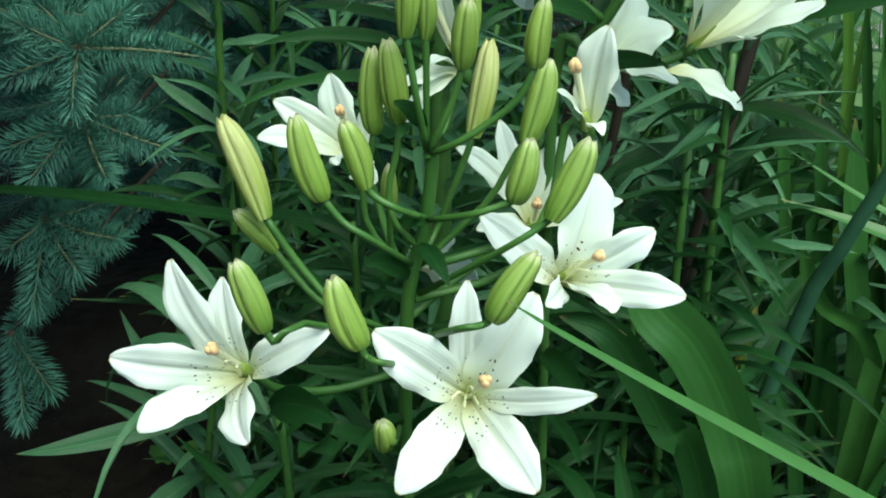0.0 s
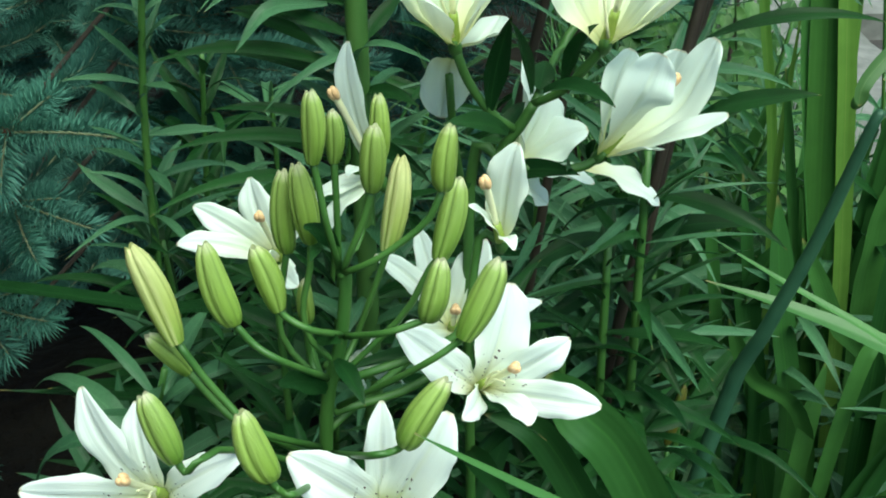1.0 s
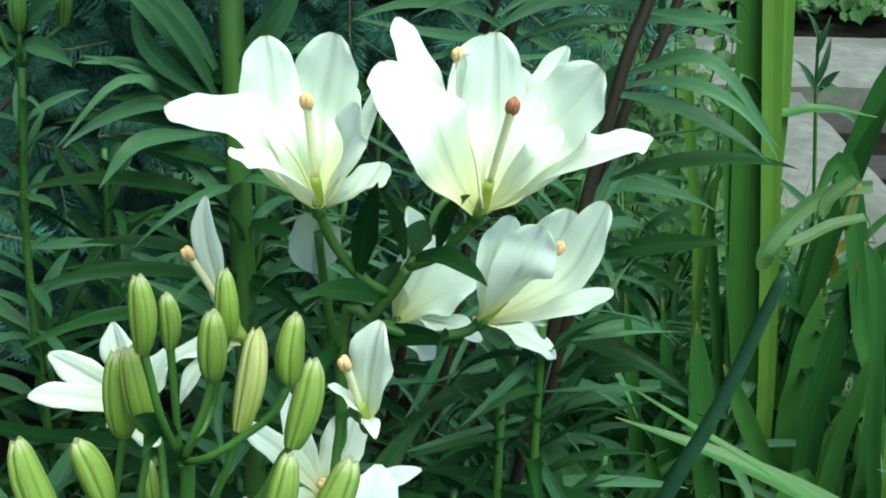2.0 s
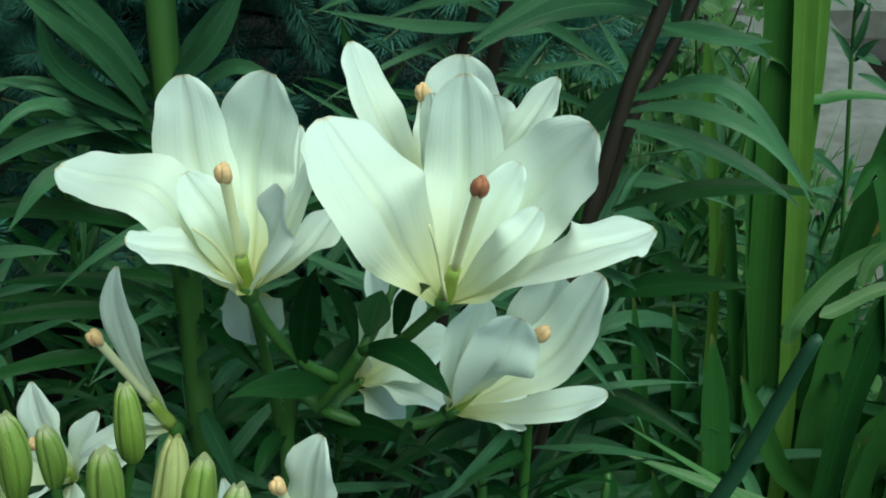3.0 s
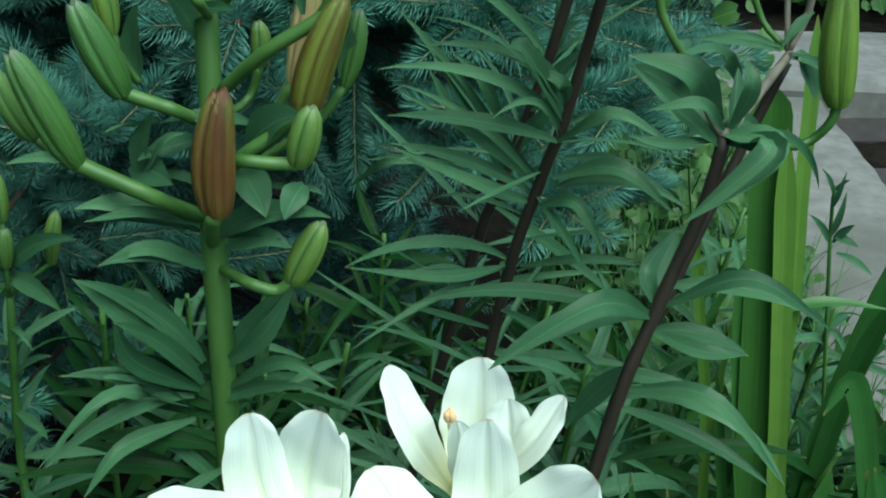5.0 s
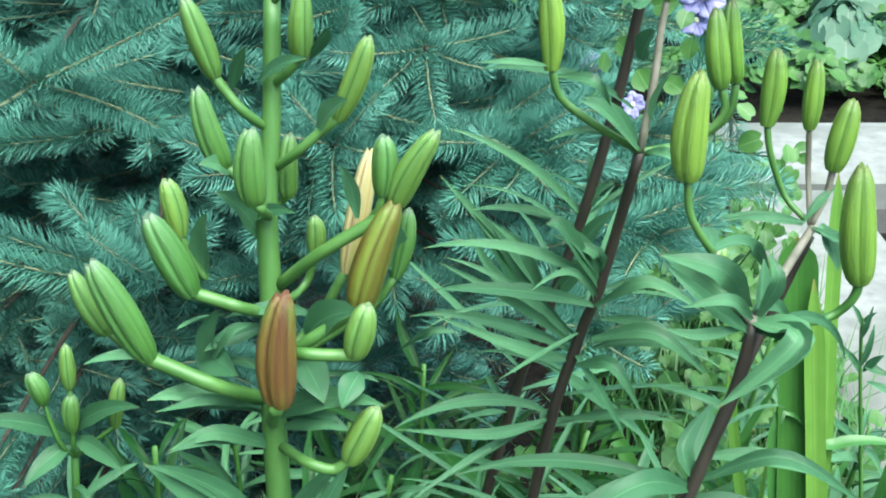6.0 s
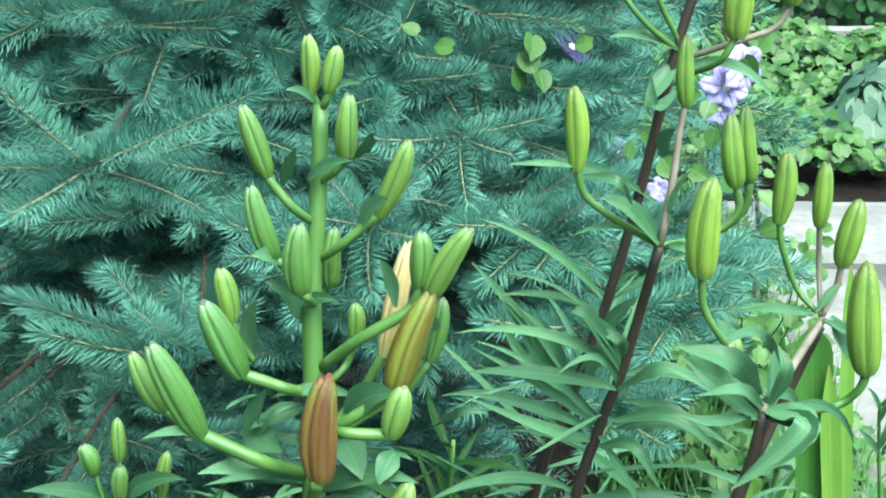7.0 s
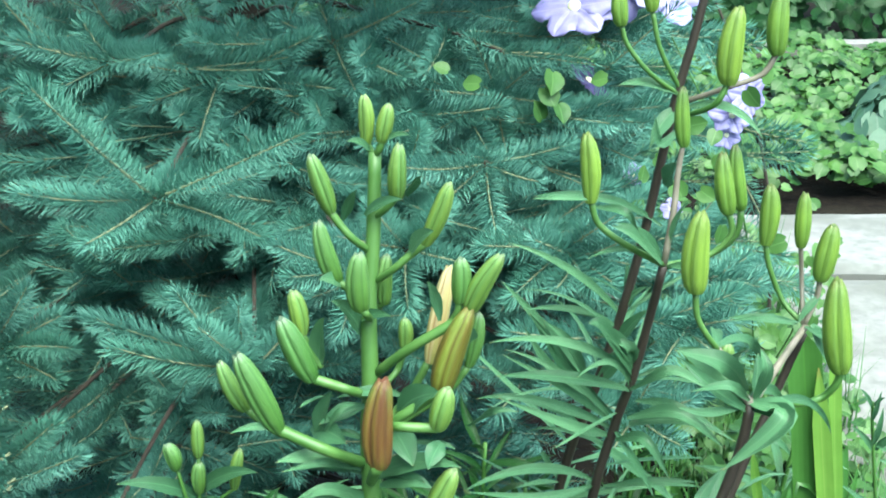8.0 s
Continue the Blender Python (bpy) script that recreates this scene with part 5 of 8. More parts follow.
# lower budding lily near the spruce
lily_e = thing("budding_lily", (-0.270, 1.000, 0.000), "small green lily with a tuft of young buds beside the spruce", "lily", "budding lilies")
tube("stem", [(-0.270, 1.000, 0.000), (-0.270, 1.000, 0.400), (-0.262, 0.990, 0.750), (-0.238, 0.980, 0.962)], 0.0050, 0.0030, STEM, lily_e, count=14)
bud(lily_e, (-0.253, 0.970, 1.001), (-0.260, 0.970, 1.028), 0.0162, BUD_TIGER, 0.0)
tube("pedicel", [(-0.253, 0.970, 1.002), (-0.246, 0.970, 0.966), (-0.240, 0.980, 0.945)], 0.0018, 0.0017, STEM, lily_e)
bud(lily_e, (-0.231, 0.970, 1.015), (-0.229, 0.970, 1.053), 0.0127, BUD_TIGER, 5.0)
tube("pedicel", [(-0.231, 0.970, 1.016), (-0.235, 0.970, 0.966), (-0.240, 0.980, 0.945)], 0.0018, 0.0017, STEM, lily_e)
bud(lily_e, (-0.234, 0.970, 0.977), (-0.231, 0.970, 1.009), 0.0154, BUD_TIGER, 2.3)
tube("pedicel", [(-0.234, 0.970, 0.978), (-0.235, 0.970, 0.966), (-0.240, 0.980, 0.945)], 0.0018, 0.0017, STEM, lily_e)
bud(lily_e, (-0.200, 0.970, 0.981), (-0.191, 0.970, 1.023), 0.0128, BUD_TIGER, 2.8)
tube("pedicel", [(-0.199, 0.970, 0.982), (-0.218, 0.970, 0.967), (-0.240, 0.980, 0.945)], 0.0018, 0.0017, STEM, lily_e)
leaf(lily_e, (-0.238, 0.980, 0.962), (-0.301, 0.940, 1.003), 0.0157, 0.10, TIGER_LEAF, face=(0.071, -0.800, 0.650), seed=54)
leaf(lily_e, (-0.238, 0.980, 0.968), (-0.168, 0.940, 1.017), 0.0156, 0.10, TIGER_LEAF, face=(0.286, -0.800, 0.650), seed=55)
leaf(lily_e, (-0.241, 0.980, 0.957), (-0.267, 0.940, 0.945), 0.0159, 0.10, TIGER_LEAF, face=(0.500, -0.800, 0.650), seed=56)
leaf(lily_e, (-0.238, 0.980, 0.962), (-0.187, 0.940, 0.958), 0.0158, 0.10, TIGER_LEAF, face=(-0.500, -0.800, 0.650), seed=57)
leaf_whorls(lily_e, [(-0.270, 1.000, 0.000), (-0.270, 1.000, 0.400), (-0.262, 0.990, 0.750), (-0.238, 0.980, 0.962)], 0.15, 0.97, 0.010, 0.085, TIGER_LEAF, 37, 0.3)
# lilies with dark stems and lime buds
lily_d = thing("dark_stemmed_lily", (0.050, 0.800, 0.000), "leaning lily with a dark purple stem and lime green buds", "lily", "dark-stemmed lilies")
tube("stem", [(0.050, 0.800, 0.000), (0.125, 0.797, 0.550), (0.186, 0.790, 0.950), (0.210, 0.794, 1.052), (0.231, 0.797, 1.122), (0.238, 0.800, 1.163)], 0.0045, 0.0038, STEM_DARK, lily_d, count=24, segs=10, wobble=0.04)
tube("branch", [(0.238, 0.800, 1.163), (0.271, 0.870, 1.159), (0.307, 0.935, 1.165)], 0.0034, 0.0028, STEM_MAUVE, lily_d)
tube("branch", [(0.238, 0.800, 1.163), (0.230, 0.810, 1.173), (0.214, 0.810, 1.203)], 0.0030, 0.0024, STEM_MAUVE, lily_d)
bud(lily_d, (0.195, 0.805, 1.249), (0.197, 0.805, 1.309), 0.0202, BUD_LIME, 0.0, blunt=0.55)
tube("pedicel", [(0.195, 0.805, 1.250), (0.197, 0.805, 1.231), (0.204, 0.805, 1.217), (0.214, 0.810, 1.202)], 0.0024, 0.0022, STEM_PALE, lily_d)
bud(lily_d, (0.320, 0.870, 1.155), (0.311, 0.870, 1.233), 0.0228, BUD_LIME, 0.4, blunt=0.55)
tube("pedicel", [(0.320, 0.870, 1.158), (0.317, 0.870, 1.143), (0.300, 0.870, 1.129), (0.239, 0.805, 1.159)], 0.0031, 0.0029, STEM, lily_d)
bud(lily_d, (0.317, 0.940, 1.204), (0.324, 0.940, 1.252), 0.0184, BUD_LIME, 0.2)
tube("pedicel", [(0.317, 0.940, 1.206), (0.315, 0.940, 1.187), (0.306, 0.935, 1.167)], 0.0024, 0.0022, STEM_MAUVE, lily_d)
bud(lily_d, (0.304, 0.960, 1.226), (0.304, 0.960, 1.273), 0.0141, BUD_LIME, 0.9)
tube("pedicel", [(0.304, 0.960, 1.227), (0.307, 0.960, 1.196), (0.305, 0.935, 1.167)], 0.0020, 0.0019, STEM_MAUVE, lily_d)
bud(lily_d, (0.273, 0.950, 1.232), (0.274, 0.950, 1.283), 0.0169, BUD_LIME, 0.3)
tube("pedicel", [(0.273, 0.950, 1.233), (0.277, 0.950, 1.213), (0.290, 0.950, 1.182), (0.302, 0.935, 1.170)], 0.0024, 0.0022, STEM_PALE, lily_d)
bud(lily_d, (0.234, 0.870, 1.156), (0.232, 0.870, 1.179), 0.014, BUD_TIGER, 0.4)
leaf(lily_d, (0.237, 0.805, 1.158), (0.193, 0.860, 1.180), 0.0215, 0.12, TIGER_LEAF, face=(-0.286, -0.800, 0.650), seed=58)
leaf(lily_d, (0.238, 0.810, 1.163), (0.274, 0.850, 1.131), 0.0094, 0.20, TIGER_LEAF, face=(-0.071, -0.800, 0.650), seed=59)
leaf(lily_d, (0.300, 0.935, 1.167), (0.243, 0.930, 1.175), 0.0081, 0.05, TIGER_LEAF, face=(0.143, -0.800, 0.650), seed=60)
leaf(lily_d, (0.309, 0.935, 1.162), (0.330, 0.910, 1.157), 0.0096, 0.10, TIGER_LEAF, face=(0.357, -0.800, 0.650), seed=61)
leaf(lily_d, (0.243, 0.805, 1.164), (0.245, 0.820, 1.195), 0.0125, 0.05, TIGER_LEAF, face=(0.571, -0.800, 0.650), seed=62)
leaf(lily_d, (0.216, 0.810, 1.195), (0.246, 0.870, 1.158), 0.0180, 0.10, TIGER_LEAF, face=(-0.429, -0.800, 0.650), seed=63)
leaf(lily_d, (0.245, 0.810, 1.153), (0.315, 0.860, 1.105), 0.0073, 0.20, TIGER_LEAF, face=(-0.214, -0.800, 0.650), seed=64)
leaf(lily_d, (0.214, 0.810, 1.203), (0.220, 0.870, 1.191), 0.0093, 0.10, TIGER_LEAF, face=(0.000, -0.800, 0.650), seed=65)
leaf(lily_d, (0.312, 0.935, 1.167), (0.323, 0.920, 1.139), 0.0145, 0.10, TIGER_LEAF, face=(0.214, -0.800, 0.650), seed=66)
leaf(lily_d, (0.319, 0.940, 1.191), (0.299, 0.930, 1.169), 0.0072, 0.10, TIGER_LEAF, face=(0.429, -0.800, 0.650), seed=67)
leaf(lily_d, (0.212, 0.810, 1.203), (0.261, 0.860, 1.159), 0.0107, 0.20, TIGER_LEAF, face=(-0.571, -0.800, 0.650), seed=68)
leaf(lily_d, (0.214, 0.815, 1.041), (0.115, 0.760, 1.037), 0.0169, 0.14, TIGER_LEAF, face=(-0.357, -0.800, 0.650), seed=69)
leaf(lily_d, (0.221, 0.820, 1.058), (0.304, 0.800, 1.052), 0.0111, 0.12, TIGER_LEAF, face=(-0.143, -0.800, 0.650), seed=70)
leaf(lily_d, (0.209, 0.810, 1.032), (0.271, 0.800, 1.023), 0.0108, 0.14, TIGER_LEAF, face=(0.071, -0.800, 0.650), seed=71)
leaf(lily_d, (0.216, 0.820, 1.046), (0.231, 0.850, 1.080), 0.0143, -0.05, TIGER_LEAF, face=(0.286, -0.800, 0.650), seed=72)
leaf(lily_d, (0.201, 0.800, 0.994), (0.292, 0.760, 0.960), 0.0104, 0.22, TIGER_LEAF, face=(0.500, -0.800, 0.650), seed=73)
leaf(lily_d, (0.214, 0.820, 1.034), (0.066, 0.850, 1.022), 0.0102, 0.12, TIGER_LEAF, face=(-0.500, -0.800, 0.650), seed=74)
leaf(lily_d, (0.192, 0.790, 0.992), (0.283, 0.750, 0.964), 0.0093, 0.10, TIGER_LEAF, face=(-0.286, -0.800, 0.650), seed=75)
leaf(lily_d, (0.205, 0.810, 1.008), (0.170, 0.830, 0.945), 0.0149, 0.05, TIGER_LEAF, face=(-0.071, -0.800, 0.650), seed=76)
# lower leaves in the darker green, which has the bed's shade in it
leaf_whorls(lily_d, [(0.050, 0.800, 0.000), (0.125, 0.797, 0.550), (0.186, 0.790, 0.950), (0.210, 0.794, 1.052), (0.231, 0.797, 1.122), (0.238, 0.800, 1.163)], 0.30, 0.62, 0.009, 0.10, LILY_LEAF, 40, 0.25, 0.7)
leaf_whorls(lily_d, [(0.050, 0.800, 0.000), (0.125, 0.797, 0.550), (0.186, 0.790, 0.950), (0.210, 0.794, 1.052), (0.231, 0.797, 1.122), (0.238, 0.800, 1.163)], 0.10, 0.78, 0.016, 0.115, TIGER_LEAF, 41, 0.25, 0.55)
lily_d4 = thing("dark_stemmed_lily", (0.100, 0.900, 0.000), "lily with a thin dark purple stem close behind another stem", "lily", "dark-stemmed lilies")
DARK_BEHIND = [(0.100, 0.900, 0.000), (0.160, 0.900, 0.550), (0.210, 0.900, 0.900), (0.240, 0.910, 0.985), (0.262, 0.920, 1.045), (0.287, 0.930, 1.109), (0.305, 0.932, 1.160)]
tube("stem", DARK_BEHIND, 0.0042, 0.0034, STEM_DARK, lily_d4, count=24, segs=10, wobble=0.03)
leaf_whorls(lily_d4, DARK_BEHIND, 0.25, 0.90, 0.030, 0.11, TIGER_LEAF, 47, 0.25, 0.44)
lily_d2 = thing("dark_stemmed_lily", (0.050, 1.020, 0.000), "slim lily with a dark purple stem and lime green buds", "lily", "dark-stemmed lilies")
tube("stem", [(0.050, 1.020, 0.000), (0.080, 1.020, 0.500), (0.132, 1.000, 0.919), (0.158, 0.995, 1.040), (0.170, 0.982, 1.090), (0.180, 0.975, 1.140), (0.191, 0.955, 1.212)], 0.0050, 0.0038, STEM_DARK, lily_d2, count=26, segs=10, wobble=0.04)
tube("branch", [(0.191, 0.955, 1.212), (0.198, 0.960, 1.259), (0.201, 0.965, 1.291), (0.204, 0.965, 1.314)], 0.0030, 0.0022, STEM_MAUVE, lily_d2)
bud(lily_d2, (0.205, 0.965, 1.312), (0.202, 0.965, 1.361), 0.0131, BUD_LIME, 0.3)
bud(lily_d2, (0.128, 0.930, 1.276), (0.124, 0.930, 1.333), 0.0171, BUD_LIME, 0.2)
tube("pedicel", [(0.128, 0.930, 1.278), (0.134, 0.930, 1.258), (0.156, 0.930, 1.240), (0.191, 0.955, 1.212)], 0.0028, 0.0026, STEM_PALE, lily_d2)
bud(lily_d2, (0.245, 0.970, 1.252), (0.237, 0.970, 1.305), 0.0172, BUD_LIME, 0.6)
tube("pedicel", [(0.245, 0.970, 1.254), (0.248, 0.970, 1.233), (0.227, 0.970, 1.213), (0.193, 0.955, 1.211)], 0.0028, 0.0026, STEM_PALE, lily_d2)
bud(lily_d2, (0.258, 0.985, 1.251), (0.250, 0.985, 1.307), 0.0152, BUD_LIME, 0.1)
tube("pedicel", [(0.258, 0.985, 1.253), (0.255, 0.985, 1.228), (0.232, 0.985, 1.209), (0.193, 0.955, 1.212)], 0.0028, 0.0026, STEM_PALE, lily_d2)
leaf(lily_d2, (0.188, 0.955, 1.218), (0.148, 0.930, 1.258), 0.0111, 0.10, TIGER_LEAF, face=(0.143, -0.800, 0.650), seed=77)
leaf(lily_d2, (0.190, 0.955, 1.214), (0.125, 0.920, 1.231), 0.0067, 0.15, TIGER_LEAF, face=(0.357, -0.800, 0.650), seed=78)
leaf(lily_d2, (0.194, 0.955, 1.212), (0.213, 0.930, 1.211), 0.0062, 0.10, TIGER_LEAF, face=(0.571, -0.800, 0.650), seed=79)
leaf(lily_d2, (0.172, 0.980, 1.096), (0.044, 0.940, 1.147), 0.0090, 0.12, TIGER_LEAF, face=(-0.429, -0.800, 0.650), seed=80)
leaf(lily_d2, (0.168, 0.980, 1.082), (0.050, 0.940, 1.115), 0.0121, 0.05, TIGER_LEAF, face=(-0.214, -0.800, 0.650), seed=81)
leaf(lily_d2, (0.174, 0.980, 1.101), (0.129, 0.950, 1.162), 0.0132, 0.10, TIGER_LEAF, face=(0.000, -0.800, 0.650), seed=82)
leaf(lily_d2, (0.176, 0.980, 1.096), (0.243, 0.960, 1.089), 0.0079, 0.20, TIGER_LEAF, face=(0.214, -0.800, 0.650), seed=83)
leaf(lily_d2, (0.169, 0.980, 1.046), (0.248, 0.950, 1.055), 0.0092, 0.12, TIGER_LEAF, face=(0.429, -0.800, 0.650), seed=84)
leaf(lily_d2, (0.195, 0.955, 1.227), (0.208, 0.940, 1.274), 0.0056, 0.10, TIGER_LEAF, face=(-0.571, -0.800, 0.650), seed=85)
leaf(lily_d2, (0.170, 0.980, 1.082), (0.119, 0.940, 1.114), 0.0078, 0.30, TIGER_LEAF, face=(-0.357, -0.800, 0.650), seed=86)
leaf(lily_d2, (0.153, 1.000, 1.033), (0.051, 0.950, 1.091), 0.0106, 0.05, TIGER_LEAF, face=(-0.143, -0.800, 0.650), seed=87)
leaf(lily_d2, (0.159, 1.000, 1.031), (0.057, 0.980, 1.122), 0.0073, 0.10, TIGER_LEAF, face=(0.071, -0.800, 0.650), seed=88)
leaf(lily_d2, (0.139, 1.000, 0.975), (0.018, 0.950, 0.993), 0.0101, 0.15, TIGER_LEAF, face=(0.286, -0.800, 0.650), seed=89)
leaf(lily_d2, (0.171, 1.000, 1.038), (0.262, 0.970, 1.036), 0.0084, 0.15, TIGER_LEAF, face=(0.500, -0.800, 0.650), seed=90)
leaf(lily_d2, (0.156, 1.000, 1.047), (0.092, 0.990, 1.142), 0.0087, -0.05, TIGER_LEAF, face=(-0.500, -0.800, 0.650), seed=91)
leaf(lily_d2, (0.146, 1.000, 0.965), (0.236, 0.970, 0.992), 0.0061, 0.08, TIGER_LEAF, face=(-0.286, -0.800, 0.650), seed=92)
leaf_whorls(lily_d2, [(0.050, 1.020, 0.000), (0.080, 1.020, 0.500), (0.132, 1.000, 0.919), (0.158, 0.995, 1.040), (0.170, 0.982, 1.090), (0.180, 0.975, 1.140), (0.191, 0.955, 1.212)], 0.15, 0.90, 0.019, 0.14, TIGER_LEAF, 43, 0.3, 0.44)
lily_d3 = thing("dark_stemmed_lily", (0.000, 1.160, 0.000), "tall lily with a dark purple stem reaching past the spruce", "lily", "dark-stemmed lilies")
tube("stem", [(0.000, 1.160, 0.000), (0.040, 1.160, 0.500), (0.113, 1.150, 0.880), (0.142, 1.137, 0.985), (0.170, 1.120, 1.090), (0.193, 1.110, 1.197), (0.213, 1.100, 1.315), (0.229, 1.100, 1.380), (0.239, 1.100, 1.430)], 0.0057, 0.0038, STEM_DARK, lily_d3, count=28, segs=10, wobble=0.03)
bud(lily_d3, (0.256, 1.070, 1.340), (0.262, 1.070, 1.408), 0.0232, BUD_LIME, 0.2)
tube("pedicel", [(0.256, 1.070, 1.342), (0.245, 1.070, 1.322), (0.225, 1.100, 1.305)], 0.0029, 0.0027, STEM, lily_d3)
bud(lily_d3, (0.301, 1.090, 1.362), (0.302, 1.090, 1.421), 0.0205, BUD_LIME, 0.6)
tube("pedicel", [(0.301, 1.090, 1.364), (0.290, 1.090, 1.345), (0.265, 1.090, 1.335), (0.222, 1.100, 1.318)], 0.0028, 0.0026, STEM_MAUVE, lily_d3)
bud(lily_d3, (0.161, 1.080, 1.392), (0.159, 1.080, 1.430), 0.0157, BUD_LIME, 0.6)
tube("pedicel", [(0.161, 1.080, 1.394), (0.167, 1.080, 1.375), (0.188, 1.080, 1.349), (0.219, 1.100, 1.323)], 0.0024, 0.0022, STEM_PALE, lily_d3)
bud(lily_d3, (0.189, 1.090, 1.403), (0.186, 1.090, 1.442), 0.0158, BUD_LIME, 0.6)
tube("pedicel", [(0.189, 1.090, 1.404), (0.198, 1.090, 1.367), (0.222, 1.100, 1.323)], 0.0024, 0.0022, STEM_PALE, lily_d3)
leaf(lily_d3, (0.222, 1.100, 1.323), (0.159, 1.070, 1.341), 0.0123, 0.10, TIGER_LEAF, face=(-0.071, -0.800, 0.650), seed=93)
leaf(lily_d3, (0.225, 1.100, 1.313), (0.290, 1.070, 1.290), 0.0103, 0.20, TIGER_LEAF, face=(0.143, -0.800, 0.650), seed=94)
leaf(lily_d3, (0.217, 1.100, 1.313), (0.190, 1.080, 1.281), 0.0157, 0.10, TIGER_LEAF, face=(0.357, -0.800, 0.650), seed=95)
leaf(lily_d3, (0.207, 1.110, 1.193), (0.083, 1.060, 1.240), 0.0096, 0.10, TIGER_LEAF, face=(0.571, -0.800, 0.650), seed=96)
leaf(lily_d3, (0.209, 1.100, 1.236), (0.216, 1.080, 1.264), 0.0191, 0.10, TIGER_LEAF, face=(-0.429, -0.800, 0.650), seed=97)
leaf(lily_d3, (0.172, 1.120, 1.093), (0.059, 1.080, 1.187), 0.0089, 0.08, TIGER_LEAF, face=(-0.214, -0.800, 0.650), seed=98)
leaf(lily_d3, (0.168, 1.120, 1.081), (0.074, 1.080, 1.117), 0.0083, 0.10, TIGER_LEAF, face=(0.000, -0.800, 0.650), seed=99)
leaf(lily_d3, (0.143, 1.130, 1.008), (0.051, 1.120, 1.132), 0.0122, 0.02, TIGER_LEAF, face=(0.214, -0.800, 0.650), seed=100)
leaf(lily_d3, (0.179, 1.120, 1.104), (0.176, 1.130, 1.148), 0.0140, 0.05, TIGER_LEAF, face=(0.429, -0.800, 0.650), seed=101)
leaf(lily_d3, (0.172, 1.120, 1.098), (0.195, 1.100, 1.134), 0.0083, 0.10, TIGER_LEAF, face=(-0.571, -0.800, 0.650), seed=102)
leaf(lily_d3, (0.166, 1.120, 1.059), (0.197, 1.100, 1.110), 0.0140, 0.05, TIGER_LEAF, face=(-0.357, -0.800, 0.650), seed=103)
leaf(lily_d3, (0.141, 1.130, 0.984), (0.079, 1.120, 1.097), 0.0145, 0.02, TIGER_LEAF, face=(-0.143, -0.800, 0.650), seed=104)
leaf(lily_d3, (0.134, 1.130, 0.960), (0.025, 1.080, 1.020), 0.0109, 0.12, TIGER_LEAF, face=(0.071, -0.800, 0.650), seed=105)
leaf(lily_d3, (0.148, 1.130, 1.008), (0.185, 1.110, 1.064), 0.0144, 0.05, TIGER_LEAF, face=(0.286, -0.800, 0.650), seed=106)
leaf_whorls(lily_d3, [(0.000, 1.160, 0.000), (0.040, 1.160, 0.500), (0.113, 1.150, 0.880), (0.142, 1.137, 0.985), (0.170, 1.120, 1.090), (0.193, 1.110, 1.197), (0.213, 1.100, 1.315), (0.229, 1.100, 1.380), (0.239, 1.100, 1.430)], 0.12, 0.80, 0.019, 0.14, TIGER_LEAF, 47, 0.3, 0.44)
# low leaves of two budding lilies, shade put into their darker green
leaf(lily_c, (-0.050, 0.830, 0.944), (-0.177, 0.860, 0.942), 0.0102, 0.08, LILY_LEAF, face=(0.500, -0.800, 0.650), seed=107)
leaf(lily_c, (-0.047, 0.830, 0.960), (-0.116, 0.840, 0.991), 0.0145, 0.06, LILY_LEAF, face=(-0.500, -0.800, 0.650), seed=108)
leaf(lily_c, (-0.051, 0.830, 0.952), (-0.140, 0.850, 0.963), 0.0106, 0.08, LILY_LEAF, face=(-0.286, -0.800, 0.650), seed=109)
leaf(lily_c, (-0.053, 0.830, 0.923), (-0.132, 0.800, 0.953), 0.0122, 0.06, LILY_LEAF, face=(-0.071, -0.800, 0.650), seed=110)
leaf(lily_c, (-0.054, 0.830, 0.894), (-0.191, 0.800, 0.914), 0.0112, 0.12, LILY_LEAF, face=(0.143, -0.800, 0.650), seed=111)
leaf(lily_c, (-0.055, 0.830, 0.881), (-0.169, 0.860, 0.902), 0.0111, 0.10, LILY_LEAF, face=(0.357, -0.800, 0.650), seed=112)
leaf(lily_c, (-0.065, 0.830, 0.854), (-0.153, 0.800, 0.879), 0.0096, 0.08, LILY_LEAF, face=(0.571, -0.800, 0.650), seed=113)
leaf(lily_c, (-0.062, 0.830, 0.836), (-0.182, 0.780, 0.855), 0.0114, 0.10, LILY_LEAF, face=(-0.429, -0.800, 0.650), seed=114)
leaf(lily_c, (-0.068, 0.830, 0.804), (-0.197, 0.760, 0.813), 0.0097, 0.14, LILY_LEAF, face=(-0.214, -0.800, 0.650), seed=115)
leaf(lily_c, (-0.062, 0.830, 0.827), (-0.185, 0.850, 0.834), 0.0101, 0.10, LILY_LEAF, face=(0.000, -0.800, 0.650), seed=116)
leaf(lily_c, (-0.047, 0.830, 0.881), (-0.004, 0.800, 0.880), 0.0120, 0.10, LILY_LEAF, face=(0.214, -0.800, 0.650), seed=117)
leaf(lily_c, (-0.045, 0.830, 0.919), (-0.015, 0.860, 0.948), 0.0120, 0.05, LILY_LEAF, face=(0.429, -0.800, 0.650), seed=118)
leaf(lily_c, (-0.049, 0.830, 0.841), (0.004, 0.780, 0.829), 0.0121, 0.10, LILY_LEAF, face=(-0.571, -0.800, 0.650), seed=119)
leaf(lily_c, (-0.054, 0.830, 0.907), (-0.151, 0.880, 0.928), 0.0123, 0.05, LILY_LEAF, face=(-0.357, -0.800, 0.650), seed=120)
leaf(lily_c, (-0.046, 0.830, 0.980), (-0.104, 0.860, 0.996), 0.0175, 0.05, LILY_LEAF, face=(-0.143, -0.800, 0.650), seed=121)
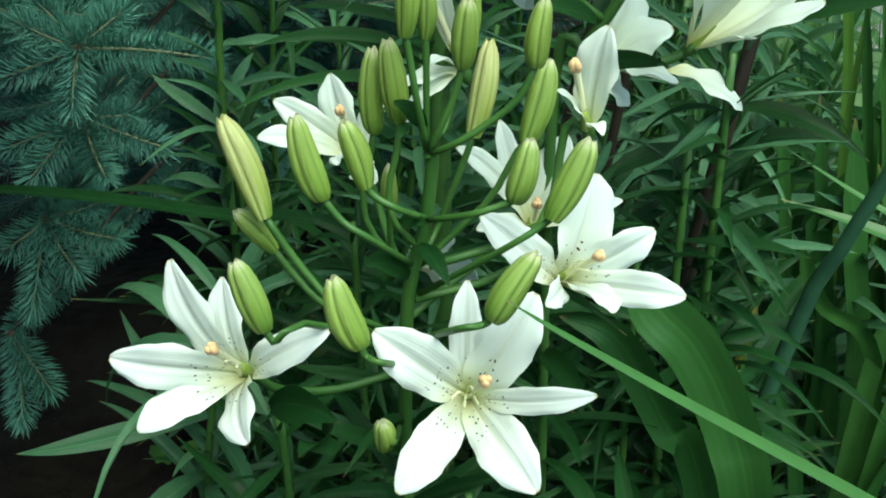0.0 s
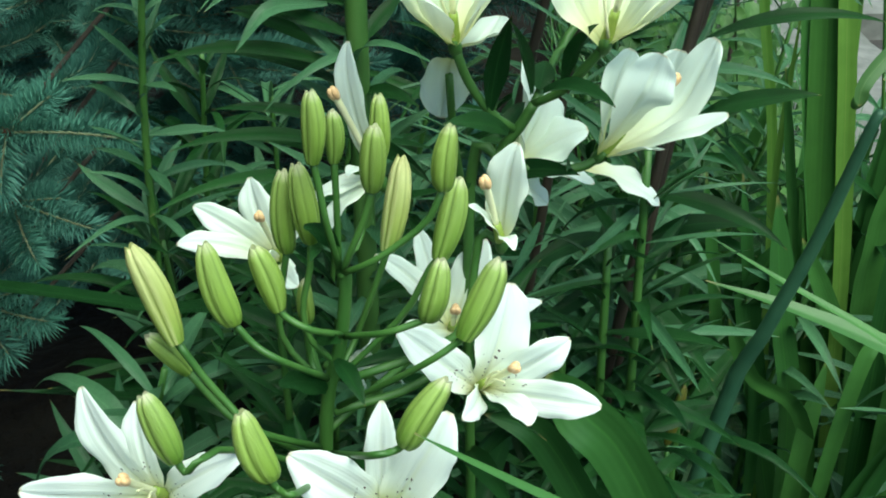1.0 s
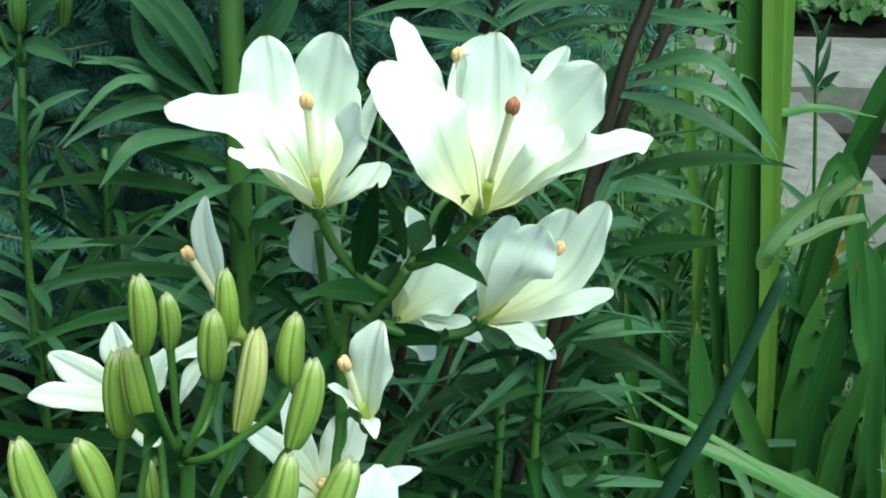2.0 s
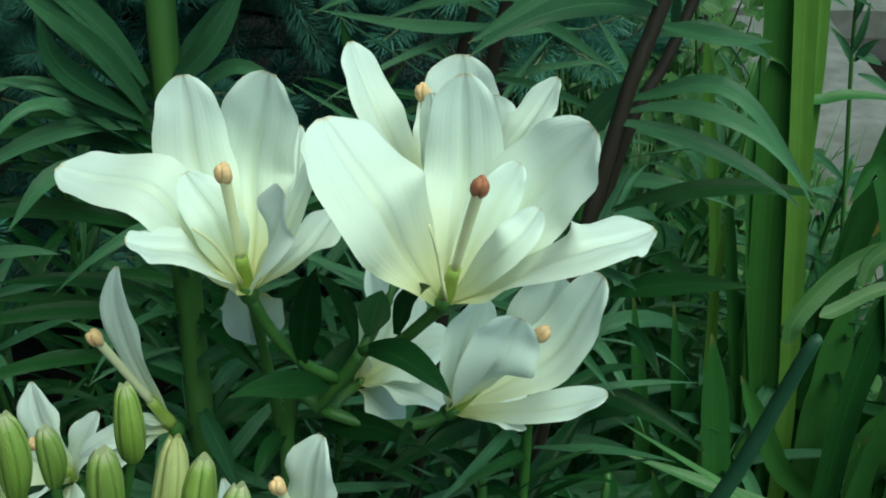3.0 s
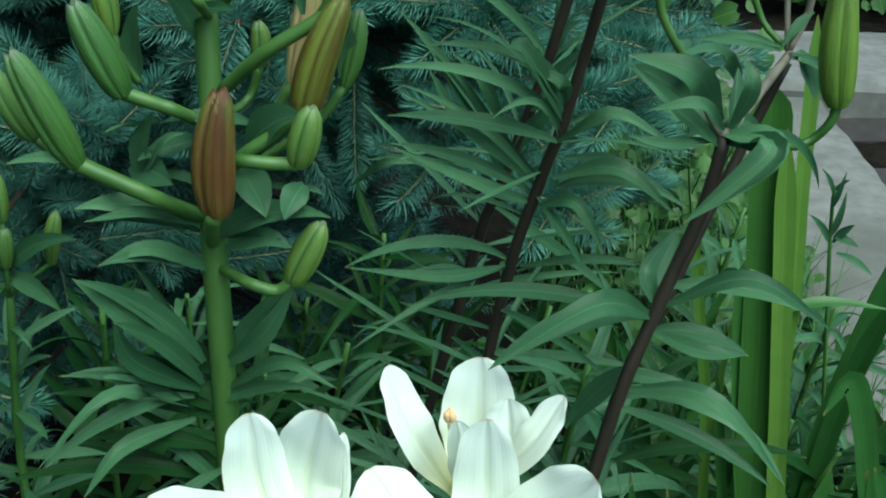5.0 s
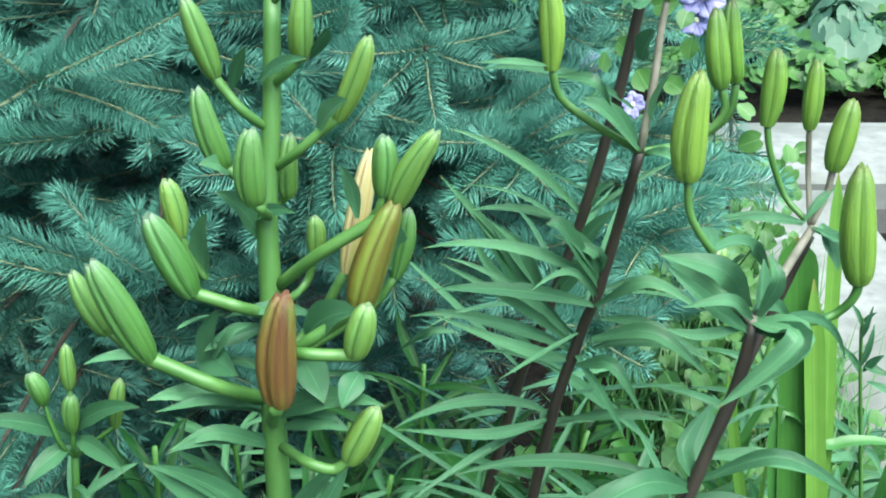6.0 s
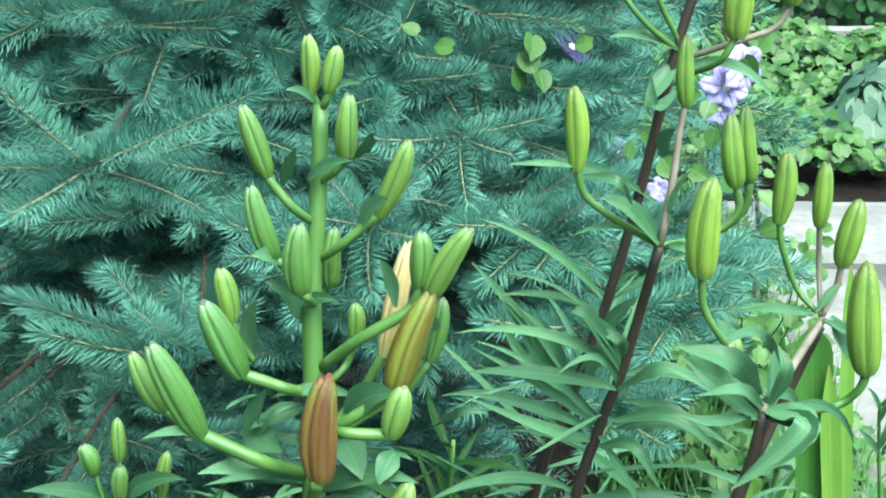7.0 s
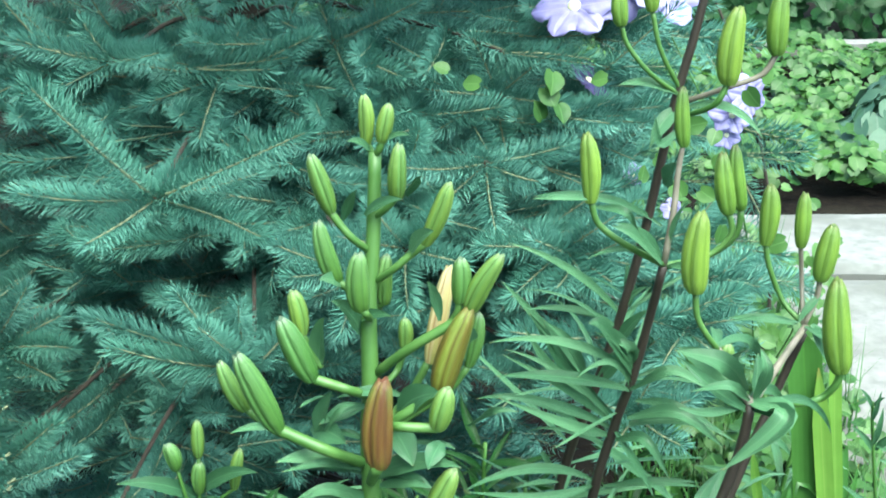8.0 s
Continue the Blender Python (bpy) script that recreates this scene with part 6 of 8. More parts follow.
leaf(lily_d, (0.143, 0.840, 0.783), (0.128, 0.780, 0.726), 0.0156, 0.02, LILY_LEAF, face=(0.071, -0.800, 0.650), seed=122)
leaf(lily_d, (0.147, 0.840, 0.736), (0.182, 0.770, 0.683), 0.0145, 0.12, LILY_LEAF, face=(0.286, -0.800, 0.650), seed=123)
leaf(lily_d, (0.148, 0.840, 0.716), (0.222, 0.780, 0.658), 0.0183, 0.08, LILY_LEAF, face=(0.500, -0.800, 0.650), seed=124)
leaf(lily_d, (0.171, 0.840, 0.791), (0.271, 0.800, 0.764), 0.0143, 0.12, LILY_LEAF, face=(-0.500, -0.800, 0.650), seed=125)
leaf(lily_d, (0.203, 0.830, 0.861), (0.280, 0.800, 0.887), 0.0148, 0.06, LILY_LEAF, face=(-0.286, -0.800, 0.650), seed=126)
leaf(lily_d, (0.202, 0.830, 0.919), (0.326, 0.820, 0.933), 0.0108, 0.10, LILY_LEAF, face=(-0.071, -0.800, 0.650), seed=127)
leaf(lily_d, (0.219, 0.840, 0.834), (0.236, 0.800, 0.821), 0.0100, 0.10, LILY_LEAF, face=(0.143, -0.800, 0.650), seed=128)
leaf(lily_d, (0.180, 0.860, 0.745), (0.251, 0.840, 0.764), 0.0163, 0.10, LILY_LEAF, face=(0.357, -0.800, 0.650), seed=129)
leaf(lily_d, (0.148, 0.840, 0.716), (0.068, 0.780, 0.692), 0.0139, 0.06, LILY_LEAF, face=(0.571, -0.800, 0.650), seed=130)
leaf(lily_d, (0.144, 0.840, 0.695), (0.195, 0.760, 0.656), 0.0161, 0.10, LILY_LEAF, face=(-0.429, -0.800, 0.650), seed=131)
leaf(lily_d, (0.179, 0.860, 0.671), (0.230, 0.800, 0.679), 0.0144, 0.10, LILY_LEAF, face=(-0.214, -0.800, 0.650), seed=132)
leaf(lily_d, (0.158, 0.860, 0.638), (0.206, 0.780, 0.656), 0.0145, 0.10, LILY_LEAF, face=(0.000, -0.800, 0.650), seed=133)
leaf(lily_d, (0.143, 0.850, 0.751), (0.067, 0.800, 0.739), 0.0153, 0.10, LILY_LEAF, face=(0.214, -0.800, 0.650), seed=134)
leaf(lily_d, (0.238, 0.800, 1.165), (0.215, 0.770, 1.126), 0.0202, 0.10, TIGER_LEAF, face=(0.429, -0.800, 0.650), seed=135, via=(0.256, 0.775, 1.167))
leaf(lily_d, (0.237, 0.810, 1.169), (0.180, 0.790, 1.211), 0.0158, 0.10, TIGER_LEAF, face=(-0.571, -0.800, 0.650), seed=136, via=(0.215, 0.790, 1.202))
leaf(lily_d, (0.237, 0.800, 1.166), (0.190, 0.770, 1.189), 0.0080, 0.10, TIGER_LEAF, face=(-0.357, -0.800, 0.650), seed=137, via=(0.217, 0.775, 1.191))
leaf(lily_d, (0.240, 0.800, 1.168), (0.242, 0.800, 1.208), 0.0092, 0.10, TIGER_LEAF, face=(-0.143, -0.800, 0.650), seed=138, via=(0.246, 0.790, 1.195))
leaf(lily_d2, (0.299, 0.930, 1.171), (0.239, 0.910, 1.181), 0.0057, 0.10, TIGER_LEAF, face=(0.071, -0.800, 0.650), seed=139, via=(0.269, 0.910, 1.184))
leaf(lily_d2, (0.305, 0.930, 1.167), (0.336, 0.900, 1.177), 0.0094, 0.10, TIGER_LEAF, face=(0.286, -0.800, 0.650), seed=140, via=(0.316, 0.905, 1.170))
leaf(lily_d2, (0.189, 0.950, 1.215), (0.145, 0.920, 1.259), 0.0120, 0.10, TIGER_LEAF, face=(0.500, -0.800, 0.650), seed=141, via=(0.163, 0.925, 1.250))
leaf(lily_d2, (0.132, 0.930, 1.272), (0.166, 0.920, 1.254), 0.0074, 0.10, TIGER_LEAF, face=(-0.500, -0.800, 0.650), seed=142, via=(0.154, 0.915, 1.273))
leaf(lily_d2, (0.128, 0.930, 1.278), (0.081, 0.900, 1.289), 0.0055, 0.10, TIGER_LEAF, face=(-0.286, -0.800, 0.650), seed=143, via=(0.104, 0.905, 1.288))
leaf(lily_d2, (0.194, 0.955, 1.212), (0.227, 0.930, 1.203), 0.0077, 0.10, TIGER_LEAF, face=(-0.071, -0.800, 0.650), seed=144, via=(0.207, 0.933, 1.218))
leaf(lily_d3, (0.218, 1.090, 1.295), (0.192, 1.070, 1.313), 0.0093, 0.10, TIGER_LEAF, face=(0.143, -0.800, 0.650), seed=145, via=(0.198, 1.070, 1.286))
leaf(lily_d2, (0.172, 0.980, 1.096), (0.129, 0.950, 1.161), 0.0137, 0.10, TIGER_LEAF, face=(0.357, -0.800, 0.650), seed=146, via=(0.142, 0.955, 1.155))
leaf(lily_d2, (0.168, 0.980, 1.082), (0.241, 0.950, 1.094), 0.0104, 0.10, TIGER_LEAF, face=(0.571, -0.800, 0.650), seed=147, via=(0.202, 0.955, 1.114))
leaf(lily_d2, (0.167, 0.980, 1.054), (0.249, 0.940, 1.046), 0.0119, 0.10, TIGER_LEAF, face=(-0.429, -0.800, 0.650), seed=148, via=(0.208, 0.950, 1.076))
leaf(lily_d2, (0.157, 0.980, 1.031), (0.202, 0.940, 1.015), 0.0106, 0.10, TIGER_LEAF, face=(-0.214, -0.800, 0.650), seed=149, via=(0.180, 0.950, 1.049))
leaf(lily_d, (0.234, 0.800, 1.161), (0.183, 0.780, 1.171), 0.0071, 0.10, TIGER_LEAF, face=(0.000, -0.800, 0.650), seed=150, via=(0.203, 0.780, 1.167))
leaf(lily_d3, (0.141, 1.100, 1.012), (0.074, 1.050, 1.112), 0.0118, 0.10, TIGER_LEAF, face=(0.214, -0.800, 0.650), seed=151, via=(0.099, 1.065, 1.063))
leaf(lily_d, (0.237, 0.800, 1.157), (0.183, 0.790, 1.206), 0.0112, 0.10, TIGER_LEAF, face=(0.429, -0.800, 0.650), seed=152, via=(0.207, 0.785, 1.185))
leaf(lily_d, (0.238, 0.800, 1.161), (0.224, 0.770, 1.132), 0.0142, 0.10, TIGER_LEAF, face=(-0.571, -0.800, 0.650), seed=153, via=(0.259, 0.775, 1.166))
leaf(lily_d, (0.214, 0.795, 1.059), (0.307, 0.770, 1.060), 0.0100, 0.10, TIGER_LEAF, face=(-0.357, -0.800, 0.650), seed=154, via=(0.256, 0.772, 1.092))
leaf(lily_d, (0.210, 0.795, 1.053), (0.114, 0.740, 1.051), 0.0154, 0.10, TIGER_LEAF, face=(-0.143, -0.800, 0.650), seed=155, via=(0.172, 0.758, 1.082))
leaf(lily_d, (0.199, 0.790, 1.005), (0.285, 0.740, 0.976), 0.0102, 0.10, TIGER_LEAF, face=(0.071, -0.800, 0.650), seed=156, via=(0.240, 0.755, 1.025))
leaf(lily_d, (0.209, 0.795, 1.043), (0.261, 0.770, 1.044), 0.0105, 0.10, TIGER_LEAF, face=(0.286, -0.800, 0.650), seed=157, via=(0.234, 0.772, 1.045))
leaf(lily_d, (0.213, 0.795, 1.057), (0.226, 0.830, 1.092), 0.0125, 0.10, TIGER_LEAF, face=(0.500, -0.800, 0.650), seed=158, via=(0.205, 0.802, 1.079))
leaf(lily_d2, (0.157, 1.000, 1.038), (0.054, 0.960, 1.127), 0.0081, 0.10, TIGER_LEAF, face=(-0.500, -0.800, 0.650), seed=159, via=(0.109, 0.970, 1.090))
leaf(lily_d2, (0.155, 1.000, 1.024), (0.051, 0.950, 1.089), 0.0109, 0.10, TIGER_LEAF, face=(-0.286, -0.800, 0.650), seed=160, via=(0.118, 0.965, 1.053))
leaf(lily_d2, (0.141, 1.000, 0.970), (0.021, 0.940, 0.999), 0.0096, 0.10, TIGER_LEAF, face=(-0.071, -0.800, 0.650), seed=161, via=(0.091, 0.960, 0.982))
leaf(lily_d2, (0.176, 1.000, 1.061), (0.262, 0.960, 1.041), 0.0094, 0.10, TIGER_LEAF, face=(0.143, -0.800, 0.650), seed=162, via=(0.209, 0.970, 1.071))
leaf(lily_d2, (0.148, 1.000, 0.970), (0.235, 0.960, 0.995), 0.0074, 0.10, TIGER_LEAF, face=(0.357, -0.800, 0.650), seed=163, via=(0.191, 0.970, 0.993))
leaf(lily_d2, (0.021, 0.980, 1.044), (0.069, 0.940, 1.081), 0.0070, 0.10, TIGER_LEAF, face=(0.571, -0.800, 0.650), seed=164, via=(0.047, 0.950, 1.076))
leaf(lily_d2, (0.168, 0.990, 1.100), (0.135, 0.970, 1.144), 0.0106, 0.10, TIGER_LEAF, face=(-0.429, -0.800, 0.650), seed=165, via=(0.169, 0.970, 1.128))
leaf(lily_d2, (0.137, 1.050, 1.052), (0.092, 1.020, 1.133), 0.0097, 0.10, TIGER_LEAF, face=(-0.214, -0.800, 0.650), seed=166, via=(0.117, 1.025, 1.107))
leaf(lily_c, (-0.064, 0.830, 0.987), (-0.120, 0.790, 1.073), 0.0155, 0.10, TIGER_LEAF, face=(0.000, -0.800, 0.650), seed=167, via=(-0.094, 0.800, 1.042))
leaf(lily_c, (-0.064, 0.830, 0.970), (-0.100, 0.790, 1.045), 0.0140, 0.10, TIGER_LEAF, face=(0.214, -0.800, 0.650), seed=168, via=(-0.094, 0.800, 1.011))
leaf(lily_c, (-0.050, 0.830, 0.987), (0.002, 0.820, 1.058), 0.0137, 0.10, TIGER_LEAF, face=(0.429, -0.800, 0.650), seed=169, via=(-0.018, 0.815, 1.023))
leaf(lily_c, (-0.069, 0.830, 0.956), (-0.146, 0.760, 0.961), 0.0099, 0.10, TIGER_LEAF, face=(-0.571, -0.800, 0.650), seed=170, via=(-0.105, 0.785, 0.997))
leaf(lily_c, (-0.048, 0.830, 0.970), (0.029, 0.780, 1.008), 0.0094, 0.10, TIGER_LEAF, face=(-0.357, -0.800, 0.650), seed=171, via=(-0.005, 0.795, 1.016))
leaf(lily_c, (-0.048, 0.835, 1.054), (-0.104, 0.790, 1.082), 0.0106, 0.10, TIGER_LEAF, face=(-0.143, -0.800, 0.650), seed=172, via=(-0.076, 0.802, 1.087))
leaf(lily_c, (-0.056, 0.835, 1.087), (-0.109, 0.790, 1.109), 0.0072, 0.10, TIGER_LEAF, face=(0.071, -0.800, 0.650), seed=173, via=(-0.080, 0.802, 1.110))
leaf(lily_c, (-0.069, 0.830, 0.970), (-0.137, 0.790, 1.006), 0.0086, 0.10, TIGER_LEAF, face=(0.286, -0.800, 0.650), seed=174, via=(-0.105, 0.800, 1.002))
leaf(lily_c, (-0.069, 0.830, 0.947), (-0.126, 0.770, 0.931), 0.0110, 0.10, TIGER_LEAF, face=(0.500, -0.800, 0.650), seed=175, via=(-0.104, 0.790, 0.955))
leaf(lily_c, (-0.031, 0.830, 1.114), (0.023, 0.800, 1.124), 0.0043, 0.10, TIGER_LEAF, face=(-0.500, -0.800, 0.650), seed=176, via=(0.011, 0.805, 1.126))
leaf(lily_c, (-0.087, 0.830, 1.112), (-0.055, 0.820, 1.151), 0.0052, 0.10, TIGER_LEAF, face=(-0.286, -0.800, 0.650), seed=177, via=(-0.067, 0.815, 1.147))
leaf(lily_c, (-0.041, 0.830, 1.073), (0.004, 0.800, 1.090), 0.0122, 0.10, TIGER_LEAF, face=(-0.071, -0.800, 0.650), seed=178, via=(-0.012, 0.805, 1.094))


# ---- strap-leaved plants on the bed's edge ----
def strap(parent, pts, width, material, face, seed=0, tip=0.75, label=""):
    """A long strap leaf through the points, as wide as given up to tip of its length, then pointed."""
    line = spline(pts, 22)
    widths = []
    for i in range(22):
        v = i / 21
        w = 0.75 + 0.25 * min(1, v * 3) if v < tip else (1 - ((v - tip) / (1 - tip)) ** 1.8)
        widths.append(max(width * 0.5 * w, 0.0006))
    bm = bmesh.new()
    sheet_into(bm, line, Vector(face), widths, 0.16, 0.03, 4, seed)
    return keep(part("blade", bm, material, None, label), parent)


clump_a = thing("strap_leaf_clump", (0.300, 0.700, 0.000), "strap-leaved plant with a broad folded leaf and a withered bloom", "garden plant", "strap-leaved plants")
strap(clump_a, [(0.300, 0.620, 0.000), (0.179, 0.600, 0.552), (0.155, 0.610, 0.651), (0.126, 0.620, 0.712), (0.102, 0.630, 0.735), (0.081, 0.660, 0.748)], 0.0377, BLADE, (-0.500, -1.000, 0.500), 179, 0.80)
strap(clump_a, [(0.280, 0.660, 0.000), (0.153, 0.660, 0.548), (0.119, 0.660, 0.620), (0.080, 0.670, 0.688), (0.041, 0.680, 0.699)], 0.0271, BLADE, (-0.500, -1.000, 0.500), 180, 0.70)
strap(clump_a, [(0.440, 0.600, 0.000), (0.400, 0.560, 0.350), (0.334, 0.530, 0.598), (0.215, 0.500, 0.692), (0.156, 0.490, 0.734), (0.078, 0.470, 0.794), (0.028, 0.455, 0.835), (0.005, 0.445, 0.857)], 0.0083, BLADE, (0.000, -0.500, 1.000), 181, 0.40)
strap(clump_a, [(0.620, 0.800, 0.000), (0.580, 0.800, 0.350), (0.540, 0.820, 0.568), (0.448, 0.840, 0.612), (0.380, 0.860, 0.643), (0.301, 0.880, 0.669), (0.236, 0.900, 0.682)], 0.0227, BLADE, (0.000, -0.600, 1.000), 182, 0.45)
strap(clump_a, [(0.600, 0.780, 0.000), (0.560, 0.780, 0.350), (0.523, 0.790, 0.584), (0.430, 0.800, 0.634), (0.354, 0.820, 0.679), (0.282, 0.840, 0.716), (0.212, 0.850, 0.758)], 0.0089, BLADE, (0.000, -0.600, 1.000), 183, 0.50)
tube("stalk", [(0.120, 0.800, 0.000), (0.224, 0.780, 0.597), (0.249, 0.760, 0.711), (0.273, 0.745, 0.796), (0.293, 0.730, 0.890), (0.298, 0.730, 0.900)], 0.0078, 0.0030, BLUE_STEM, clump_a, "dark blue-green leaning flower stalk", 16, 8)
withered = flower(clump_a, (0.279, 0.720, 0.913), (0.50, 0.00, 0.80), "withered curled green bloom")
strap(withered, [(0.332, 0.712, 0.965), (0.313, 0.715, 0.961), (0.295, 0.712, 0.951), (0.280, 0.705, 0.938), (0.272, 0.700, 0.927), (0.272, 0.700, 0.916)], 0.0098, SPATHE, (0.300, -0.800, 0.600), 184, 0.90)
strap(withered, [(0.330, 0.710, 0.947), (0.311, 0.708, 0.943), (0.295, 0.704, 0.936), (0.284, 0.700, 0.933)], 0.0070, SPATHE, (0.100, -0.600, 0.900), 185, 0.85)
strap(withered, [(0.322, 0.715, 0.969), (0.308, 0.712, 0.957), (0.305, 0.708, 0.946)], 0.0070, SPATHE, (-0.200, -0.800, 0.500), 186, 0.70)
bud(withered, (0.321, 0.715, 0.937), (0.325, 0.715, 0.966), 0.0080, SPATHE_BUD, 0.4, label="shrivelled green seed head")
clump_b = thing("strap_leaf_clump", (0.100, 0.900, 0.000), "strap-leaved plant with long arching leaves", "garden plant", "strap-leaved plants")
strap(clump_b, [(0.100, 0.900, 0.000), (0.050, 0.890, 0.450), (-0.121, 0.860, 0.659), (-0.247, 0.900, 0.657), (-0.367, 0.950, 0.646), (-0.499, 1.000, 0.629), (-0.609, 1.040, 0.610)], 0.0143, LILY_LEAF, (0.000, -0.400, 1.000), 191, 0.70)
strap(clump_b, [(0.080, 0.920, 0.000), (0.020, 0.920, 0.350), (-0.175, 0.860, 0.566), (-0.305, 0.920, 0.549), (-0.431, 0.960, 0.528)], 0.0117, LILY_LEAF, (0.000, -0.400, 1.000), 192, 0.60)
clump_c = thing("strap_leaf_clump", (0.420, 1.180, 0.000), "tall upright strap leaves, some striped yellow-green", "garden plant", "strap-leaved plants")
strap(clump_c, [(0.450, 1.110, 0.000), (0.420, 1.105, 0.400), (0.394, 1.100, 0.639), (0.376, 1.100, 0.827), (0.363, 1.100, 0.961), (0.352, 1.100, 1.050), (0.348, 1.100, 1.085)], 0.0340, BLADE_MID, (-0.100, -1.000, 0.100), 193, 0.86)
strap(clump_c, [(0.455, 1.100, 0.000), (0.430, 1.095, 0.500), (0.404, 1.092, 0.738), (0.389, 1.092, 0.856), (0.375, 1.092, 0.962), (0.364, 1.092, 1.050)], 0.0190, BLADE_PALE, (0.100, -1.000, 0.100), 194, 0.84)
strap(clump_c, [(0.450, 1.130, 0.000), (0.428, 1.115, 0.540), (0.408, 1.108, 0.706), (0.398, 1.105, 0.884), (0.388, 1.104, 0.987), (0.381, 1.104, 1.081), (0.376, 1.104, 1.140)], 0.0150, BLADE_PALE, (0.300, -1.000, 0.100), 195, 0.85)
strap(clump_c, [(0.370, 1.180, 0.000), (0.385, 1.200, 0.399), (0.365, 1.200, 0.674), (0.341, 1.200, 0.819), (0.329, 1.200, 0.895)], 0.0124, BLADE_PALE, (0.300, -1.000, 0.100), 196, 0.85)
strap(clump_c, [(0.520, 1.100, 0.000), (0.495, 1.000, 0.580), (0.465, 1.000, 0.718), (0.437, 1.000, 0.832), (0.419, 1.000, 0.870), (0.400, 0.990, 0.842)], 0.0222, BLADE, (0.300, -1.000, 0.100), 197, 0.75)
strap(clump_c, [(0.500, 1.100, 0.000), (0.458, 1.100, 0.490), (0.458, 1.100, 0.615), (0.463, 1.100, 0.702)], 0.0366, BLADE, (0.300, -1.000, 0.100), 198, 0.70)
strap(clump_c, [(0.440, 1.100, 0.000), (0.323, 1.050, 0.532), (0.322, 1.050, 0.586), (0.342, 1.050, 0.625), (0.365, 1.050, 0.533)], 0.0299, BLADE, (0.300, -1.000, 0.100), 199, 0.80)
strap(clump_c, [(0.500, 1.100, 0.000), (0.352, 1.100, 0.844), (0.402, 1.100, 0.878), (0.438, 1.100, 0.884), (0.485, 1.100, 0.877)], 0.0119, BLADE, (0.100, -0.400, 1.000), 200, 0.60)
weed = thing("weed", (0.560, 1.300, 0.000), "small leafy weed with narrow leaves beside the concrete", "weed")
tube("stem", [(0.560, 1.300, 0.000), (0.545, 1.300, 0.450), (0.494, 1.300, 0.845), (0.489, 1.300, 0.904)], 0.003, 0.0015, STEM, weed)
leaf(weed, (0.494, 1.300, 0.845), (0.498, 1.290, 0.902), 0.0083, 0.08, TIGER_LEAF, face=(0.000, -0.800, 0.650), seed=201)
leaf(weed, (0.498, 1.300, 0.838), (0.514, 1.290, 0.864), 0.0099, 0.08, TIGER_LEAF, face=(0.214, -0.800, 0.650), seed=202)
leaf(weed, (0.504, 1.300, 0.825), (0.543, 1.290, 0.804), 0.0101, 0.08, TIGER_LEAF, face=(0.429, -0.800, 0.650), seed=203)
leaf(weed, (0.497, 1.300, 0.845), (0.522, 1.290, 0.838), 0.0092, 0.08, TIGER_LEAF, face=(-0.571, -0.800, 0.650), seed=204)
leaf(weed, (0.497, 1.300, 0.832), (0.463, 1.290, 0.876), 0.0076, 0.08, TIGER_LEAF, face=(-0.357, -0.800, 0.650), seed=205)
leaf(weed, (0.490, 1.300, 0.878), (0.494, 1.290, 0.924), 0.0060, 0.08, TIGER_LEAF, face=(-0.143, -0.800, 0.650), seed=206)
leaf(weed, (0.489, 1.300, 0.891), (0.468, 1.290, 0.927), 0.0060, 0.08, TIGER_LEAF, face=(0.071, -0.800, 0.650), seed=207)
leaf(weed, (0.489, 1.300, 0.897), (0.499, 1.290, 0.915), 0.0052, 0.08, TIGER_LEAF, face=(0.286, -0.800, 0.650), seed=208)
leaf(weed, (0.548, 1.305, 0.610), (0.538, 1.280, 0.655), 0.0170, 0.10, YELLOWED, face=(-0.300, -0.900, 0.300), label="yellowed leaf", seed=209)
leaf(weed, (0.545, 1.300, 0.632), (0.560, 1.280, 0.680), 0.0150, 0.10, YELLOWED, face=(0.300, -0.900, 0.400), label="yellowed leaf", seed=210)
bud(clump_a, (0.212, 0.880, 0.523), (0.223, 0.880, 0.585), 0.011, BUD_AMBER, 0.3)
tube("stalk", [(0.230, 0.880, 0.000), (0.225, 0.880, 0.300), (0.212, 0.880, 0.523)], 0.003, 0.002, STEM, clump_a)
clump_d = thing("strap_leaf_clump", (0.480, 1.020, 0.000), "dense stand of upright strap leaves beside the lilies", "garden plant", "strap-leaved plants")
strap(clump_d, [(0.438, 1.000, 0.000), (0.438, 1.000, 0.447), (0.439, 1.000, 0.633), (0.452, 1.000, 0.779)], 0.0240, BLADE, (0.000, -1.000, 0.150), 211, 0.80)
strap(clump_d, [(0.448, 0.980, 0.000), (0.448, 0.980, 0.420), (0.456, 0.980, 0.583), (0.471, 0.980, 0.704)], 0.0186, BLADE, (0.111, -1.000, 0.150), 212, 0.80)
strap(clump_d, [(0.370, 1.020, 0.000), (0.370, 1.020, 0.402), (0.345, 1.020, 0.569), (0.324, 1.020, 0.707)], 0.0289, BLADE, (0.444, -1.000, 0.150), 213, 0.80)
strap(clump_d, [(0.462, 1.040, 0.000), (0.462, 1.040, 0.445), (0.405, 1.040, 0.557), (0.360, 1.040, 0.651)], 0.0197, BLADE, (0.111, -1.000, 0.150), 214, 0.80)
strap(clump_d, [(0.342, 1.050, 0.000), (0.342, 1.050, 0.377), (0.322, 1.050, 0.550), (0.297, 1.050, 0.716)], 0.0141, BLADE, (0.222, -1.000, 0.150), 215, 0.80)
strap(clump_d, [(0.505, 0.950, 0.000), (0.505, 0.950, 0.445), (0.476, 0.950, 0.615), (0.451, 0.950, 0.775), (0.433, 0.950, 0.822)], 0.0175, BLADE, (0.444, -1.000, 0.150), 216, 0.80)
